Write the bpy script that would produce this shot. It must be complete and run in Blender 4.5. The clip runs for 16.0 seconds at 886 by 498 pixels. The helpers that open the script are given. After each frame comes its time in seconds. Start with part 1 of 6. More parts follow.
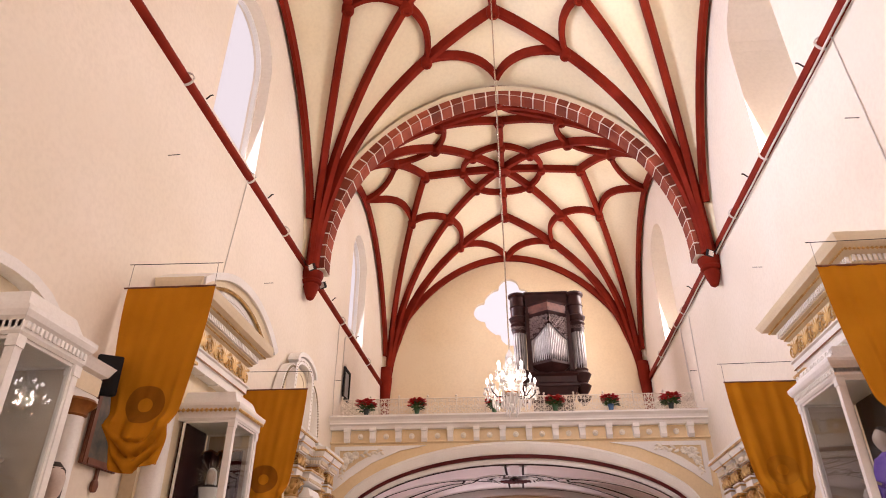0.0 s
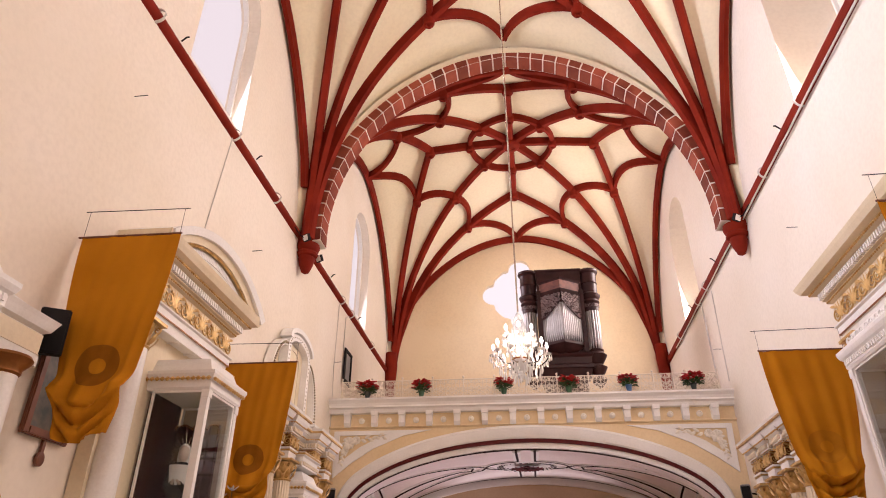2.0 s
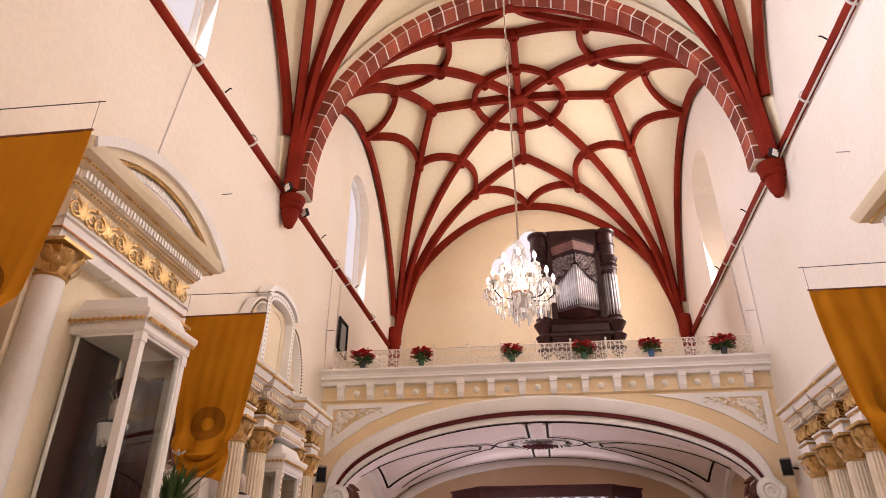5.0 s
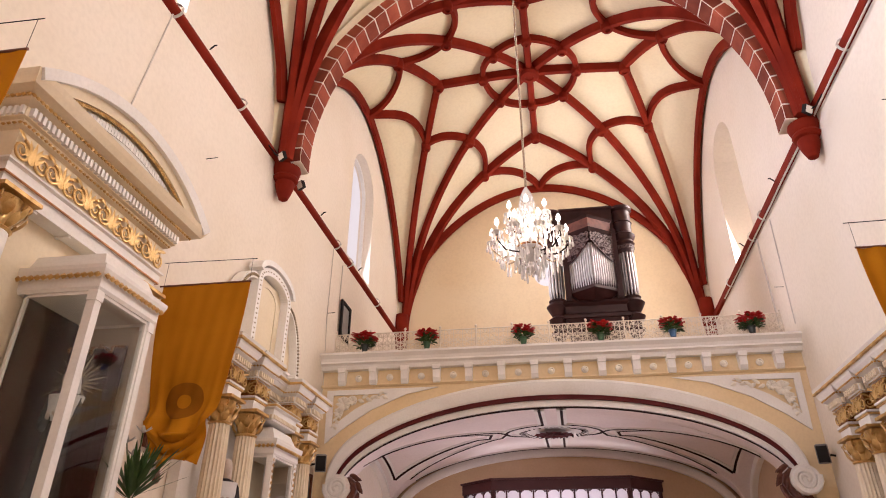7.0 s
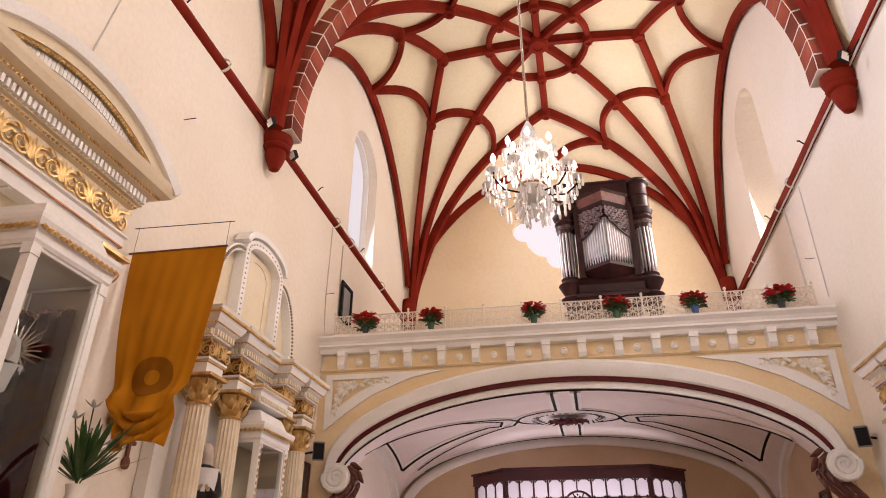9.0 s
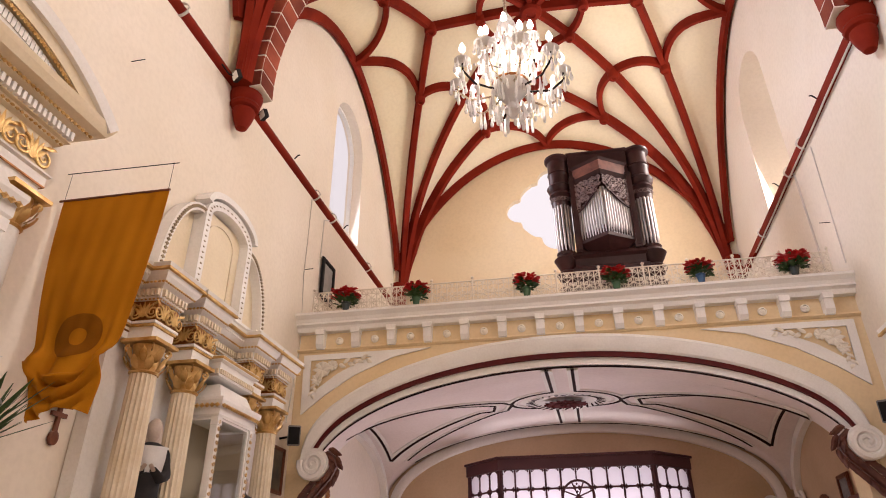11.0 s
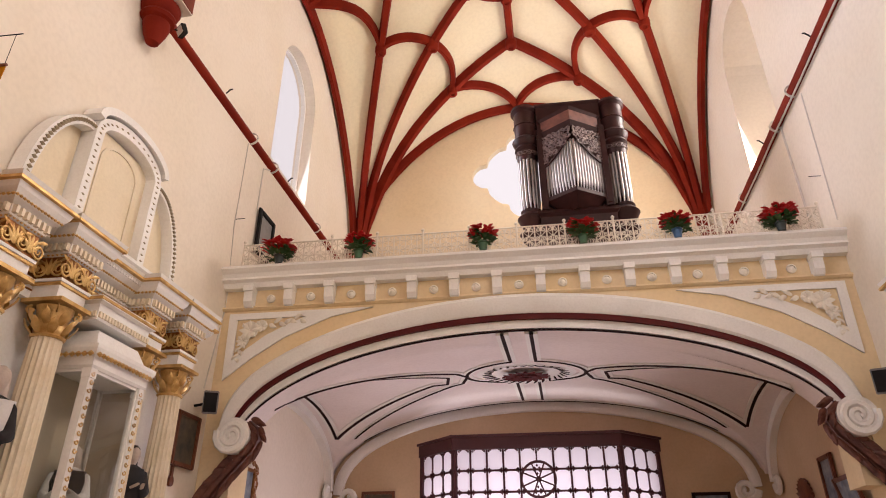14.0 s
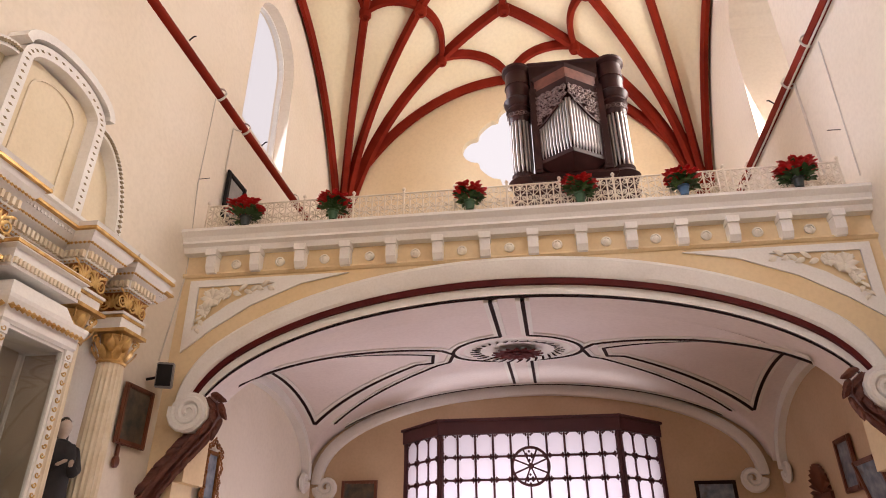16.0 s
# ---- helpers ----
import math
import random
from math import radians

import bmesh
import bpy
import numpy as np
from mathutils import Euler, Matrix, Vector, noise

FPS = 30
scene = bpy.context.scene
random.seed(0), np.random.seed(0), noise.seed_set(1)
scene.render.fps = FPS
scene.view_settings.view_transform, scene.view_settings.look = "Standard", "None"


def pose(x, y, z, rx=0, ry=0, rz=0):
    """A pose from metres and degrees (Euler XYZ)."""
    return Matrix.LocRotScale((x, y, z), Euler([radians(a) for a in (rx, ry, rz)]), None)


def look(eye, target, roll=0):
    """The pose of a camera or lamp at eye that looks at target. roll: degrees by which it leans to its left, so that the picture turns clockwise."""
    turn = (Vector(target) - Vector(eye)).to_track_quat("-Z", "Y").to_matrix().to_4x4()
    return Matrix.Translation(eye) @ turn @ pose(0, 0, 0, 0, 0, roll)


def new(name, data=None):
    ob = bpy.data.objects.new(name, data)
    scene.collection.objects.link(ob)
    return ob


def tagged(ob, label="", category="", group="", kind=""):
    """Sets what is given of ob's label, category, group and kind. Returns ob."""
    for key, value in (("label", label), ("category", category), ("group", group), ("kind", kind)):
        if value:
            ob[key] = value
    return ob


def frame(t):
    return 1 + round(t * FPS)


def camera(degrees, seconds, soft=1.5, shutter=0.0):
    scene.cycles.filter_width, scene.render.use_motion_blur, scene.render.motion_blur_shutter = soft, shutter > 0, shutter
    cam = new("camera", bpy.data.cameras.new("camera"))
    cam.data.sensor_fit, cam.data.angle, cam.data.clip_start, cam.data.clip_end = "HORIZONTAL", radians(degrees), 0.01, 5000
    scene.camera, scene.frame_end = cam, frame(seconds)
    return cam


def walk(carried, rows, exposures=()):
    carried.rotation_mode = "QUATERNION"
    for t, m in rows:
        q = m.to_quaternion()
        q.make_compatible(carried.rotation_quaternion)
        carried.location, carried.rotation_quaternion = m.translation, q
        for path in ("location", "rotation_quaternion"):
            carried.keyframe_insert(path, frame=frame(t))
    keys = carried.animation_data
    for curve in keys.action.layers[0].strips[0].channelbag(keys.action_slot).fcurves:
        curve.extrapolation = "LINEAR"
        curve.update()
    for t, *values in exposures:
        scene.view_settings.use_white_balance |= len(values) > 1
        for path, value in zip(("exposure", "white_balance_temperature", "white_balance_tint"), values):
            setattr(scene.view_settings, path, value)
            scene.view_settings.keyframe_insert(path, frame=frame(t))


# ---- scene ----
cam = camera(68.4, 16.0, soft=1.0)
PATH = [
    (0, (-0.643, 1.029, 1.995), (-0.777, 2.769, 2.972), -0.0),
    (0.5, (-0.633, 1.335, 1.967), (-0.771, 3.076, 2.942), 0.1),
    (1, (-0.598, 1.642, 1.941), (-0.736, 3.384, 2.913), 0.1),
    (1.5, (-0.565, 1.992, 1.954), (-0.716, 3.735, 2.922), 0.0),
    (2, (-0.588, 2.301, 1.962), (-0.756, 4.043, 2.932), 0.1),
    (2.5, (-0.542, 2.556, 1.903), (-0.711, 4.297, 2.872), 0.1),
    (3, (-0.516, 2.894, 1.923), (-0.691, 4.637, 2.887), 0.0),
    (3.5, (-0.521, 3.18, 1.919), (-0.709, 4.923, 2.881), 0.2),
    (4, (-0.469, 3.471, 1.894), (-0.655, 5.214, 2.855), 0.1),
    (4.2, (-0.419, 3.601, 1.908), (-0.613, 5.345, 2.867), 0.2),
    (6.3, (-0.39, 4.788, 1.921), (-0.631, 6.531, 2.87), -0.1),
    (6.5, (-0.385, 4.877, 1.92), (-0.635, 6.619, 2.871), 0.2),
    (7, (-0.368, 5.139, 1.903), (-0.627, 6.881, 2.851), 0.2),
    (7.5, (-0.345, 5.426, 1.925), (-0.619, 7.169, 2.867), 0.1),
    (8, (-0.368, 5.666, 1.912), (-0.663, 7.405, 2.854), 0.3),
    (8.5, (-0.36, 5.872, 1.907), (-0.66, 7.611, 2.848), 0.3),
    (9, (-0.3, 6.141, 1.918), (-0.604, 7.881, 2.856), 0.1),
    (9.2, (-0.267, 6.229, 1.915), (-0.581, 7.967, 2.852), 0.1),
    (11.3, (-0.215, 7.427, 1.818), (-0.517, 9.165, 2.76), -0.5),
    (11.5, (-0.162, 7.489, 1.884), (-0.468, 9.234, 2.813), 0.1),
    (12, (-0.087, 7.782, 1.872), (-0.374, 9.532, 2.797), -0.1),
    (12.5, (-0.032, 8.058, 1.877), (-0.306, 9.811, 2.8), -0.1),
    (13, (-0.048, 8.339, 1.858), (-0.308, 10.094, 2.781), -0.0),
    (13.5, (-0.004, 8.636, 1.833), (-0.246, 10.395, 2.754), -0.2),
    (14, (0.01, 8.938, 1.844), (-0.227, 10.7, 2.762), -0.2),
    (14.5, (0.01, 9.195, 1.839), (-0.225, 10.957, 2.756), -0.1),
    (15, (0.03, 9.481, 1.797), (-0.186, 11.245, 2.714), -0.2),
    (15.5, (0.066, 9.805, 1.799), (-0.15, 11.571, 2.714), -0.3),
    (16, (0.028, 10.102, 1.786), (-0.192, 11.867, 2.7), -0.3),
]
walk(cam, [(t, look(eye, target, roll)) for t, eye, target, roll in PATH], exposures=[(0.0, 0.02, 6450, 29), (16.0, -0.04, 6370, 21)])

# ---- plan: the nave walls lean 2 degrees off square, so plan x is slid along y ----
SKEW = 0.036
WALL, REAR, FRONT = 5.0, 24.9, -7.0
ARCH_Y, SPRING = 15.2, 9.4


def W(x, y, z):
    return Vector((x + SKEW * (y - 20), y, z))


# ---- world and lights ----
world = bpy.data.worlds.new("world")
scene.world = world
world.use_nodes = True
wn = world.node_tree.nodes
sky = wn.new("ShaderNodeTexSky")
sky.sky_type, sky.sun_disc = "NISHITA", False
sky.sun_elevation, sky.sun_rotation = radians(42), radians(250)
world.node_tree.links.new(sky.outputs[0], wn["Background"].inputs[0])
wn["Background"].inputs[1].default_value = 0.12
sun = new("sun", bpy.data.lights.new("sun", "SUN"))
sun.data.energy, sun.data.angle, sun.data.color = 2.5, radians(0.6), (1.0, 0.95, 0.86)
sun.matrix_world = look((-20, 5, 22), (0, 15, 4))


def area_lamp(name, x, y, z, aim, w, h, power, colour):
    lamp = new(name, bpy.data.lights.new(name, "AREA"))
    lamp.data.shape, lamp.data.size, lamp.data.size_y = "RECTANGLE", w, h
    lamp.data.energy, lamp.data.color = power, colour
    lamp.matrix_world = look(W(x, y, z), W(*aim))
    return lamp


area_lamp("door_light", -0.1, 24.75, 2.8, (-0.1, 15, 2.8), 4.4, 2.4, 68, (1.0, 0.95, 0.99))
area_lamp("doorway_light", -0.1, 23.5, 1.25, (-4.6, 19.6, 2.9), 3.2, 2.2, 150, (1.0, 0.93, 0.97))
# unseen fill lamp at the south end, added to brighten vault and altars
area_lamp("south_fill_light", 2.2, -5.5, 7.5, (-1.5, 16, 9.5), 7.0, 6.0, 390, (1.0, 0.9, 0.8))
for x, y, power, colour in ((-4.98, 0.35, 280, (0.86, 0.92, 1.0)), (-4.98, 10.55, 430, (0.84, 0.91, 1.0)), (-4.98, 20.5, 160, (0.92, 0.94, 1.0)),
                            (4.98, 0.35, 90, (1.0, 0.93, 0.82)), (4.98, 10.55, 345, (1.0, 0.93, 0.8)), (4.98, 20.5, 430, (1.0, 0.93, 0.8))):
    area_lamp("window_light", x, y, 11.5, (0, y, 10.6), 1.9, 3.4, power, colour).data.spread = radians(125 if x < 0 else 180)
area_lamp("rear_window_light", 0, 24.85, 12.45, (0, 15, 12.0), 1.9, 1.9, 90, (1.0, 0.96, 0.92))
candles = new("chandelier_light", bpy.data.lights.new("chandelier_light", "POINT"))
candles.data.energy, candles.data.color, candles.data.shadow_soft_size = 130, (1.0, 0.82, 0.62), 0.14
candles.location = W(-0.02, 10.75, 5.05)

# ---- materials ----


def principled(name, rough=0.6, metal=0.0, spec=0.4):
    m = bpy.data.materials.new(name)
    m.use_nodes = True
    b = m.node_tree.nodes["Principled BSDF"]
    b.inputs["Roughness"].default_value = rough
    b.inputs["Metallic"].default_value = metal
    b.inputs["Specular IOR Level"].default_value = spec
    return m, m.node_tree, b


def mottled(name, c1, c2, scale=1.2, fine=30.0, rough=0.65, metal=0.0, bump=0.15, stain=None, spec=0.4, dist=0.01):
    """Two-scale mottled paint with fine relief; stain is a third colour in sparse patches."""
    m, t, b = principled(name, rough, metal, spec)
    n, l = t.nodes, t.links
    co = n.new("ShaderNodeTexCoord")
    big = n.new("ShaderNodeTexNoise")
    big.inputs["Scale"].default_value, big.inputs["Detail"].default_value = scale, 6
    small = n.new("ShaderNodeTexNoise")
    small.inputs["Scale"].default_value, small.inputs["Detail"].default_value = fine, 4
    l.new(co.outputs["Object"], big.inputs["Vector"])
    l.new(co.outputs["Object"], small.inputs["Vector"])
    ramp = n.new("ShaderNodeValToRGB")
    ramp.color_ramp.elements[0].position, ramp.color_ramp.elements[1].position = 0.32, 0.68
    ramp.color_ramp.elements[0].color, ramp.color_ramp.elements[1].color = (*c1, 1), (*c2, 1)
    l.new(big.outputs["Fac"], ramp.inputs[0])
    mix = n.new("ShaderNodeMix")
    mix.data_type, mix.blend_type = "RGBA", "MULTIPLY"
    mix.inputs[0].default_value = 0.2
    grey = n.new("ShaderNodeValToRGB")
    grey.color_ramp.elements[0].position, grey.color_ramp.elements[1].position = 0.3, 0.6
    grey.color_ramp.elements[0].color = (0.72, 0.7, 0.68, 1)
    l.new(small.outputs["Fac"], grey.inputs[0])
    l.new(ramp.outputs[0], mix.inputs[6])
    l.new(grey.outputs[0], mix.inputs[7])
    last = mix.outputs[2]
    if stain:
        sp = n.new("ShaderNodeTexNoise")
        sp.inputs["Scale"].default_value, sp.inputs["Detail"].default_value = scale * 0.6, 8
        l.new(co.outputs["Object"], sp.inputs["Vector"])
        sr = n.new("ShaderNodeValToRGB")
        sr.color_ramp.elements[0].position, sr.color_ramp.elements[1].position = 0.56, 0.74
        sr.color_ramp.elements[0].color, sr.color_ramp.elements[1].color = (0, 0, 0, 1), (1, 1, 1, 1)
        l.new(sp.outputs["Fac"], sr.inputs[0])
        sm = n.new("ShaderNodeMix")
        sm.data_type = "RGBA"
        l.new(sr.outputs[0], sm.inputs[0])
        l.new(last, sm.inputs[6])
        sm.inputs[7].default_value = (*stain, 1)
        last = sm.outputs[2]
    l.new(last, b.inputs["Base Color"])
    bp = n.new("ShaderNodeBump")
    bp.inputs["Strength"].default_value, bp.inputs["Distance"].default_value = bump, dist
    l.new(small.outputs["Fac"], bp.inputs["Height"])
    l.new(bp.outputs[0], b.inputs["Normal"])
    return m


M_WALL = mottled("cream_plaster", (0.79, 0.7, 0.57), (0.84, 0.76, 0.65), 0.5, 14, 0.75, stain=(0.8, 0.72, 0.6), bump=0.2)
M_VAULT = mottled("vault_plaster", (0.81, 0.71, 0.48), (0.85, 0.77, 0.56), 0.6, 12, 0.8, bump=0.2)
M_REAR = mottled("yellow_cream_plaster", (0.78, 0.62, 0.39), (0.82, 0.68, 0.46), 0.5, 14, 0.75, stain=(0.8, 0.66, 0.45), bump=0.2)
M_MAROON = mottled("maroon_paint", (0.075, 0.006, 0.006), (0.11, 0.011, 0.01), 2, 30, 0.6, spec=0.2)
M_RED = mottled("red_paint", (0.15, 0.0105, 0.003), (0.23, 0.02, 0.006), 1.5, 25, 0.75, stain=(0.26, 0.024, 0.012), spec=0.12)
M_BRICK = mottled("painted_stone", (0.2, 0.035, 0.018), (0.34, 0.085, 0.045), 1.8, 22, 0.75, stain=(0.17, 0.05, 0.03), spec=0.2)
_t = M_BRICK.node_tree
_oi, _hv = _t.nodes.new("ShaderNodeObjectInfo"), _t.nodes.new("ShaderNodeHueSaturation")
_mr = _t.nodes.new("ShaderNodeMapRange")
_mr.inputs["To Min"].default_value, _mr.inputs["To Max"].default_value = 0.6, 1.35
_bc = _t.nodes["Principled BSDF"].inputs["Base Color"]
_t.links.new(_oi.outputs["Random"], _mr.inputs["Value"])
_t.links.new(_mr.outputs[0], _hv.inputs["Value"])
_t.links.new(_bc.links[0].from_socket, _hv.inputs["Color"])
_t.links.new(_hv.outputs[0], _bc)
M_MORTAR = mottled("white_joint", (0.7, 0.62, 0.52), (0.8, 0.74, 0.66), 3, 40, 0.8)
M_WHITE = mottled("white_paint", (0.8, 0.77, 0.72), (0.86, 0.84, 0.8), 1.5, 30, 0.5, bump=0.1)
M_TAN = mottled("tan_plaster", (0.58, 0.41, 0.25), (0.66, 0.49, 0.32), 0.8, 18, 0.7)
M_YELLOW = mottled("ochre_plaster", (0.76, 0.58, 0.33), (0.82, 0.66, 0.42), 0.8, 18, 0.7)
M_SOFFIT = mottled("soffit_plaster", (0.78, 0.69, 0.66), (0.84, 0.76, 0.73), 0.8, 16, 0.7)
M_BLACK = mottled("black_line_paint", (0.02, 0.01, 0.01), (0.035, 0.018, 0.018), 3, 30, 0.85, spec=0.1)
M_GOLD = mottled("gold_leaf", (0.46, 0.26, 0.07), (0.78, 0.53, 0.21), 7, 40, 0.32, 0.5, bump=0.3)
M_WOOD = mottled("dark_organ_wood", (0.022, 0.006, 0.006), (0.045, 0.014, 0.013), 3, 30, 0.4, stain=(0.07, 0.026, 0.024), spec=0.3)
M_BROWN = mottled("red_brown_wood", (0.12, 0.035, 0.016), (0.19, 0.06, 0.028), 4, 30, 0.4)
M_PIPE = mottled("tin_pipe", (0.32, 0.3, 0.29), (0.46, 0.43, 0.41), 3, 20, 0.36, 0.9, bump=0.08)
M_CLOTH = mottled("amber_cloth", (0.44, 0.165, 0.004), (0.54, 0.215, 0.009), 1.5, 120, 0.75, bump=0.2, spec=0.06)
M_CLOTH_FAINT = mottled("faint_stitched_emblem", (0.36, 0.135, 0.005), (0.43, 0.17, 0.008), 4, 100, 0.75, spec=0.06)
M_CLOTH_DARK = mottled("stitched_emblem", (0.22, 0.078, 0.004), (0.28, 0.1, 0.006), 4, 100, 0.8, spec=0.06)
M_PLUM = mottled("plum_frame_paint", (0.075, 0.02, 0.026), (0.1, 0.03, 0.036), 2, 30, 0.45)
M_IRON = mottled("cream_ironwork", (0.7, 0.62, 0.5), (0.8, 0.73, 0.62), 4, 40, 0.5)
M_DARK = mottled("black_plastic", (0.01, 0.009, 0.009), (0.02, 0.018, 0.018), 4, 50, 0.75, spec=0.15)
M_GREY = mottled("grey_plastic", (0.2, 0.19, 0.18), (0.27, 0.26, 0.25), 4, 50, 0.5)
M_PETAL = mottled("red_bract", (0.42, 0.006, 0.008), (0.6, 0.015, 0.015), 9, 60, 0.5)
M_LEAF = mottled("green_leaf", (0.02, 0.06, 0.012), (0.05, 0.11, 0.025), 9, 60, 0.5)
M_FLOOR = mottled("stone_floor", (0.42, 0.31, 0.22), (0.52, 0.4, 0.29), 1, 20, 0.35)
M_PALE = mottled("carved_plaster", (0.78, 0.72, 0.6), (0.85, 0.8, 0.7), 3, 40, 0.65)
# cream altar paint darkened to carry the shade inside the glass shrines
M_INNER_SHADED = mottled("shaded_inner_board", (0.42, 0.34, 0.25), (0.5, 0.42, 0.32), 2, 20, 0.7)
M_VELVET = mottled("crimson_velvet", (0.014, 0.0008, 0.0015), (0.03, 0.0022, 0.003), 3, 80, 0.9, spec=0.1)
# near-black lining colour that paints in the shade at the back of a shrine
M_SHADE = mottled("shaded_vitrine_lining", (0.03, 0.02, 0.018), (0.05, 0.035, 0.03), 3, 40, 0.8)
M_STATUE = mottled("pale_statue_paint", (0.5, 0.4, 0.33), (0.62, 0.52, 0.45), 5, 40, 0.5)
M_ROBE = mottled("black_robe_cloth", (0.012, 0.011, 0.012), (0.03, 0.026, 0.026), 5, 60, 0.8)
M_CABLE = mottled("pale_cable", (0.6, 0.55, 0.48), (0.7, 0.65, 0.58), 5, 60, 0.6)


def glass(name, colour=(1, 1, 1), rough=0.02, mixin=0.85):
    """Thin glass: mostly clear, with a mirror share by Fresnel."""
    m = bpy.data.materials.new(name)
    m.use_nodes = True
    n, l = m.node_tree.nodes, m.node_tree.links
    n.remove(n["Principled BSDF"])
    tr = n.new("ShaderNodeBsdfTransparent")
    tr.inputs[0].default_value = (*colour, 1)
    gl = n.new("ShaderNodeBsdfGlossy")
    gl.inputs["Roughness"].default_value = rough
    fr = n.new("ShaderNodeLayerWeight")
    fr.inputs[0].default_value = 0.08
    mx = n.new("ShaderNodeMixShader")
    l.new(fr.outputs["Facing"], mx.inputs[0])
    l.new(tr.outputs[0], mx.inputs[1])
    l.new(gl.outputs[0], mx.inputs[2])
    l.new(mx.outputs[0], n["Material Output"].inputs[0])
    return m


def glow(name, colour, strength):
    m = bpy.data.materials.new(name)
    m.use_nodes = True
    n, l = m.node_tree.nodes, m.node_tree.links
    n.remove(n["Principled BSDF"])
    e = n.new("ShaderNodeEmission")
    e.inputs[0].default_value, e.inputs[1].default_value = (*colour, 1), strength
    l.new(e.outputs[0], n["Material Output"].inputs[0])
    return m


M_GLASS = glass("clear_glass", (0.93, 0.95, 0.94))
M_CRYSTAL = principled("crystal", 0.04, 0.0, 0.8)[0]
M_CRYSTAL.node_tree.nodes["Principled BSDF"].inputs["Base Color"].default_value = (0.93, 0.92, 0.9, 1)
M_CRYSTAL.node_tree.nodes["Principled BSDF"].inputs["Transmission Weight"].default_value = 0.2
M_SKY = glow("sky_glow", (1.0, 0.96, 0.9), 2.2)
M_SKY_REAR = glow("rear_sky_glow", (1.0, 0.96, 0.92), 0.95)
M_SKY_WEST = glow("west_sky_glow", (1.0, 0.95, 0.91), 0.82)
M_SKY_EAST = glow("east_sky_glow", (1.0, 0.94, 0.86), 0.95)
M_BULB = glow("lit_bulb", (1.0, 0.95, 0.85), 8.0)

# ---- mesh helpers, all in plan coordinates ----
ORIGIN = {}
FINE = ("dentil_course", "bead_moulding", "leaf_moulding", "tracery_beading", "bead_swag", "foliage", "bloom", "bead_swag")


def box(bm, x0, x1, y0, y1, z0, z1):
    v = [bm.verts.new(p) for p in ((x0, y0, z0), (x1, y0, z0), (x1, y1, z0), (x0, y1, z0), (x0, y0, z1), (x1, y0, z1), (x1, y1, z1), (x0, y1, z1))]
    for f in ((0, 3, 2, 1), (4, 5, 6, 7), (0, 1, 5, 4), (1, 2, 6, 5), (2, 3, 7, 6), (3, 0, 4, 7)):
        bm.faces.new([v[i] for i in f])
    return bm


def loft_rings(bm, rings, closed=True, caps=True):
    """Skin a list of equal-length point rings."""
    vs = [[bm.verts.new(p) for p in r] for r in rings]
    n = len(vs[0])
    for a, b in zip(vs, vs[1:]):
        for i in range(n if closed else n - 1):
            j = (i + 1) % n
            bm.faces.new((a[i], a[j], b[j], b[i]))
    if caps and closed:
        bm.faces.new(vs[0][::-1])
        bm.faces.new(vs[-1])
    return bm


def lathe(bm, profile, cx, cy, seg=16, squash=1.0):
    """Turned solid: profile of (radius, z)."""
    return loft_rings(bm, [[(cx + r * math.cos(2 * math.pi * i / seg), cy + squash * r * math.sin(2 * math.pi * i / seg), z) for i in range(seg)] for r, z in profile])


def sweep(bm, path, section, up=(0, 0, 1), closed=False):
    """Sweep a section of (side, up) points along a path, keeping it upright."""
    path = [Vector(p) for p in path]
    up = Vector(up)
    rings = []
    n = len(path)
    for i, p in enumerate(path):
        if closed:
            d = path[(i + 1) % n] - path[i - 1]
        else:
            d = path[min(i + 1, n - 1)] - path[max(i - 1, 0)]
        d.normalize()
        side = d.cross(up)
        if side.length < 1e-4:
            side = Vector((1, 0, 0))
        side.normalize()
        u = side.cross(d)
        rings.append([tuple(p + side * a + u * b) for a, b in section])
    if closed:
        rings.append(rings[0])
    return loft_rings(bm, rings, True, not closed)


def tube(bm, path, r, seg=8):
    return sweep(bm, path, [(r * math.cos(2 * math.pi * i / seg), r * math.sin(2 * math.pi * i / seg)) for i in range(seg)])


def mesh_of(bm, name, mat, origin=(0, 0, 0), smooth=False):
    o = W(*origin) if origin != (0, 0, 0) else Vector((0, 0, 0))
    for v in bm.verts:
        v.co.x += SKEW * (v.co.y - 20)
        v.co -= o
    bmesh.ops.recalc_face_normals(bm, faces=bm.faces)
    me = bpy.data.meshes.new(name)
    bm.to_mesh(me)
    bm.free()
    me.materials.append(mat)
    if smooth:
        for p in me.polygons:
            p.use_smooth = True
        me.set_sharp_from_angle(angle=radians(smooth if smooth > 1 else 40))
    return me


def thing(name, loc, label, category, group="", kind=""):
    """An Empty at the base of a thing."""
    ob = new(name)
    ob.location = W(*loc)
    ORIGIN[ob] = tuple(loc)
    return tagged(ob, label, category, group, kind)


def part(name, bm, mat, parent, label="", smooth=False):
    origin = ORIGIN[parent]
    ob = new(name, mesh_of(bm, name, mat, origin, smooth))
    ob.parent = parent
    ORIGIN[ob] = origin
    return tagged(ob, label, kind="stuff" if name in FINE else "")


def structure(name, bm, mat, label, category, smooth=False, kind="structure"):
    ob = new(name, mesh_of(bm, name, mat, (0, 0, 0), smooth))
    ORIGIN[ob] = (0, 0, 0)
    return tagged(ob, label, category, "", kind)


def single(name, bm, mat, label, category, loc, smooth=False, group=""):
    """A thing of one mesh, its origin at loc."""
    ob = new(name, mesh_of(bm, name, mat, loc, smooth))
    ob.location = W(*loc)
    ORIGIN[ob] = tuple(loc)
    return tagged(ob, label, category, group)


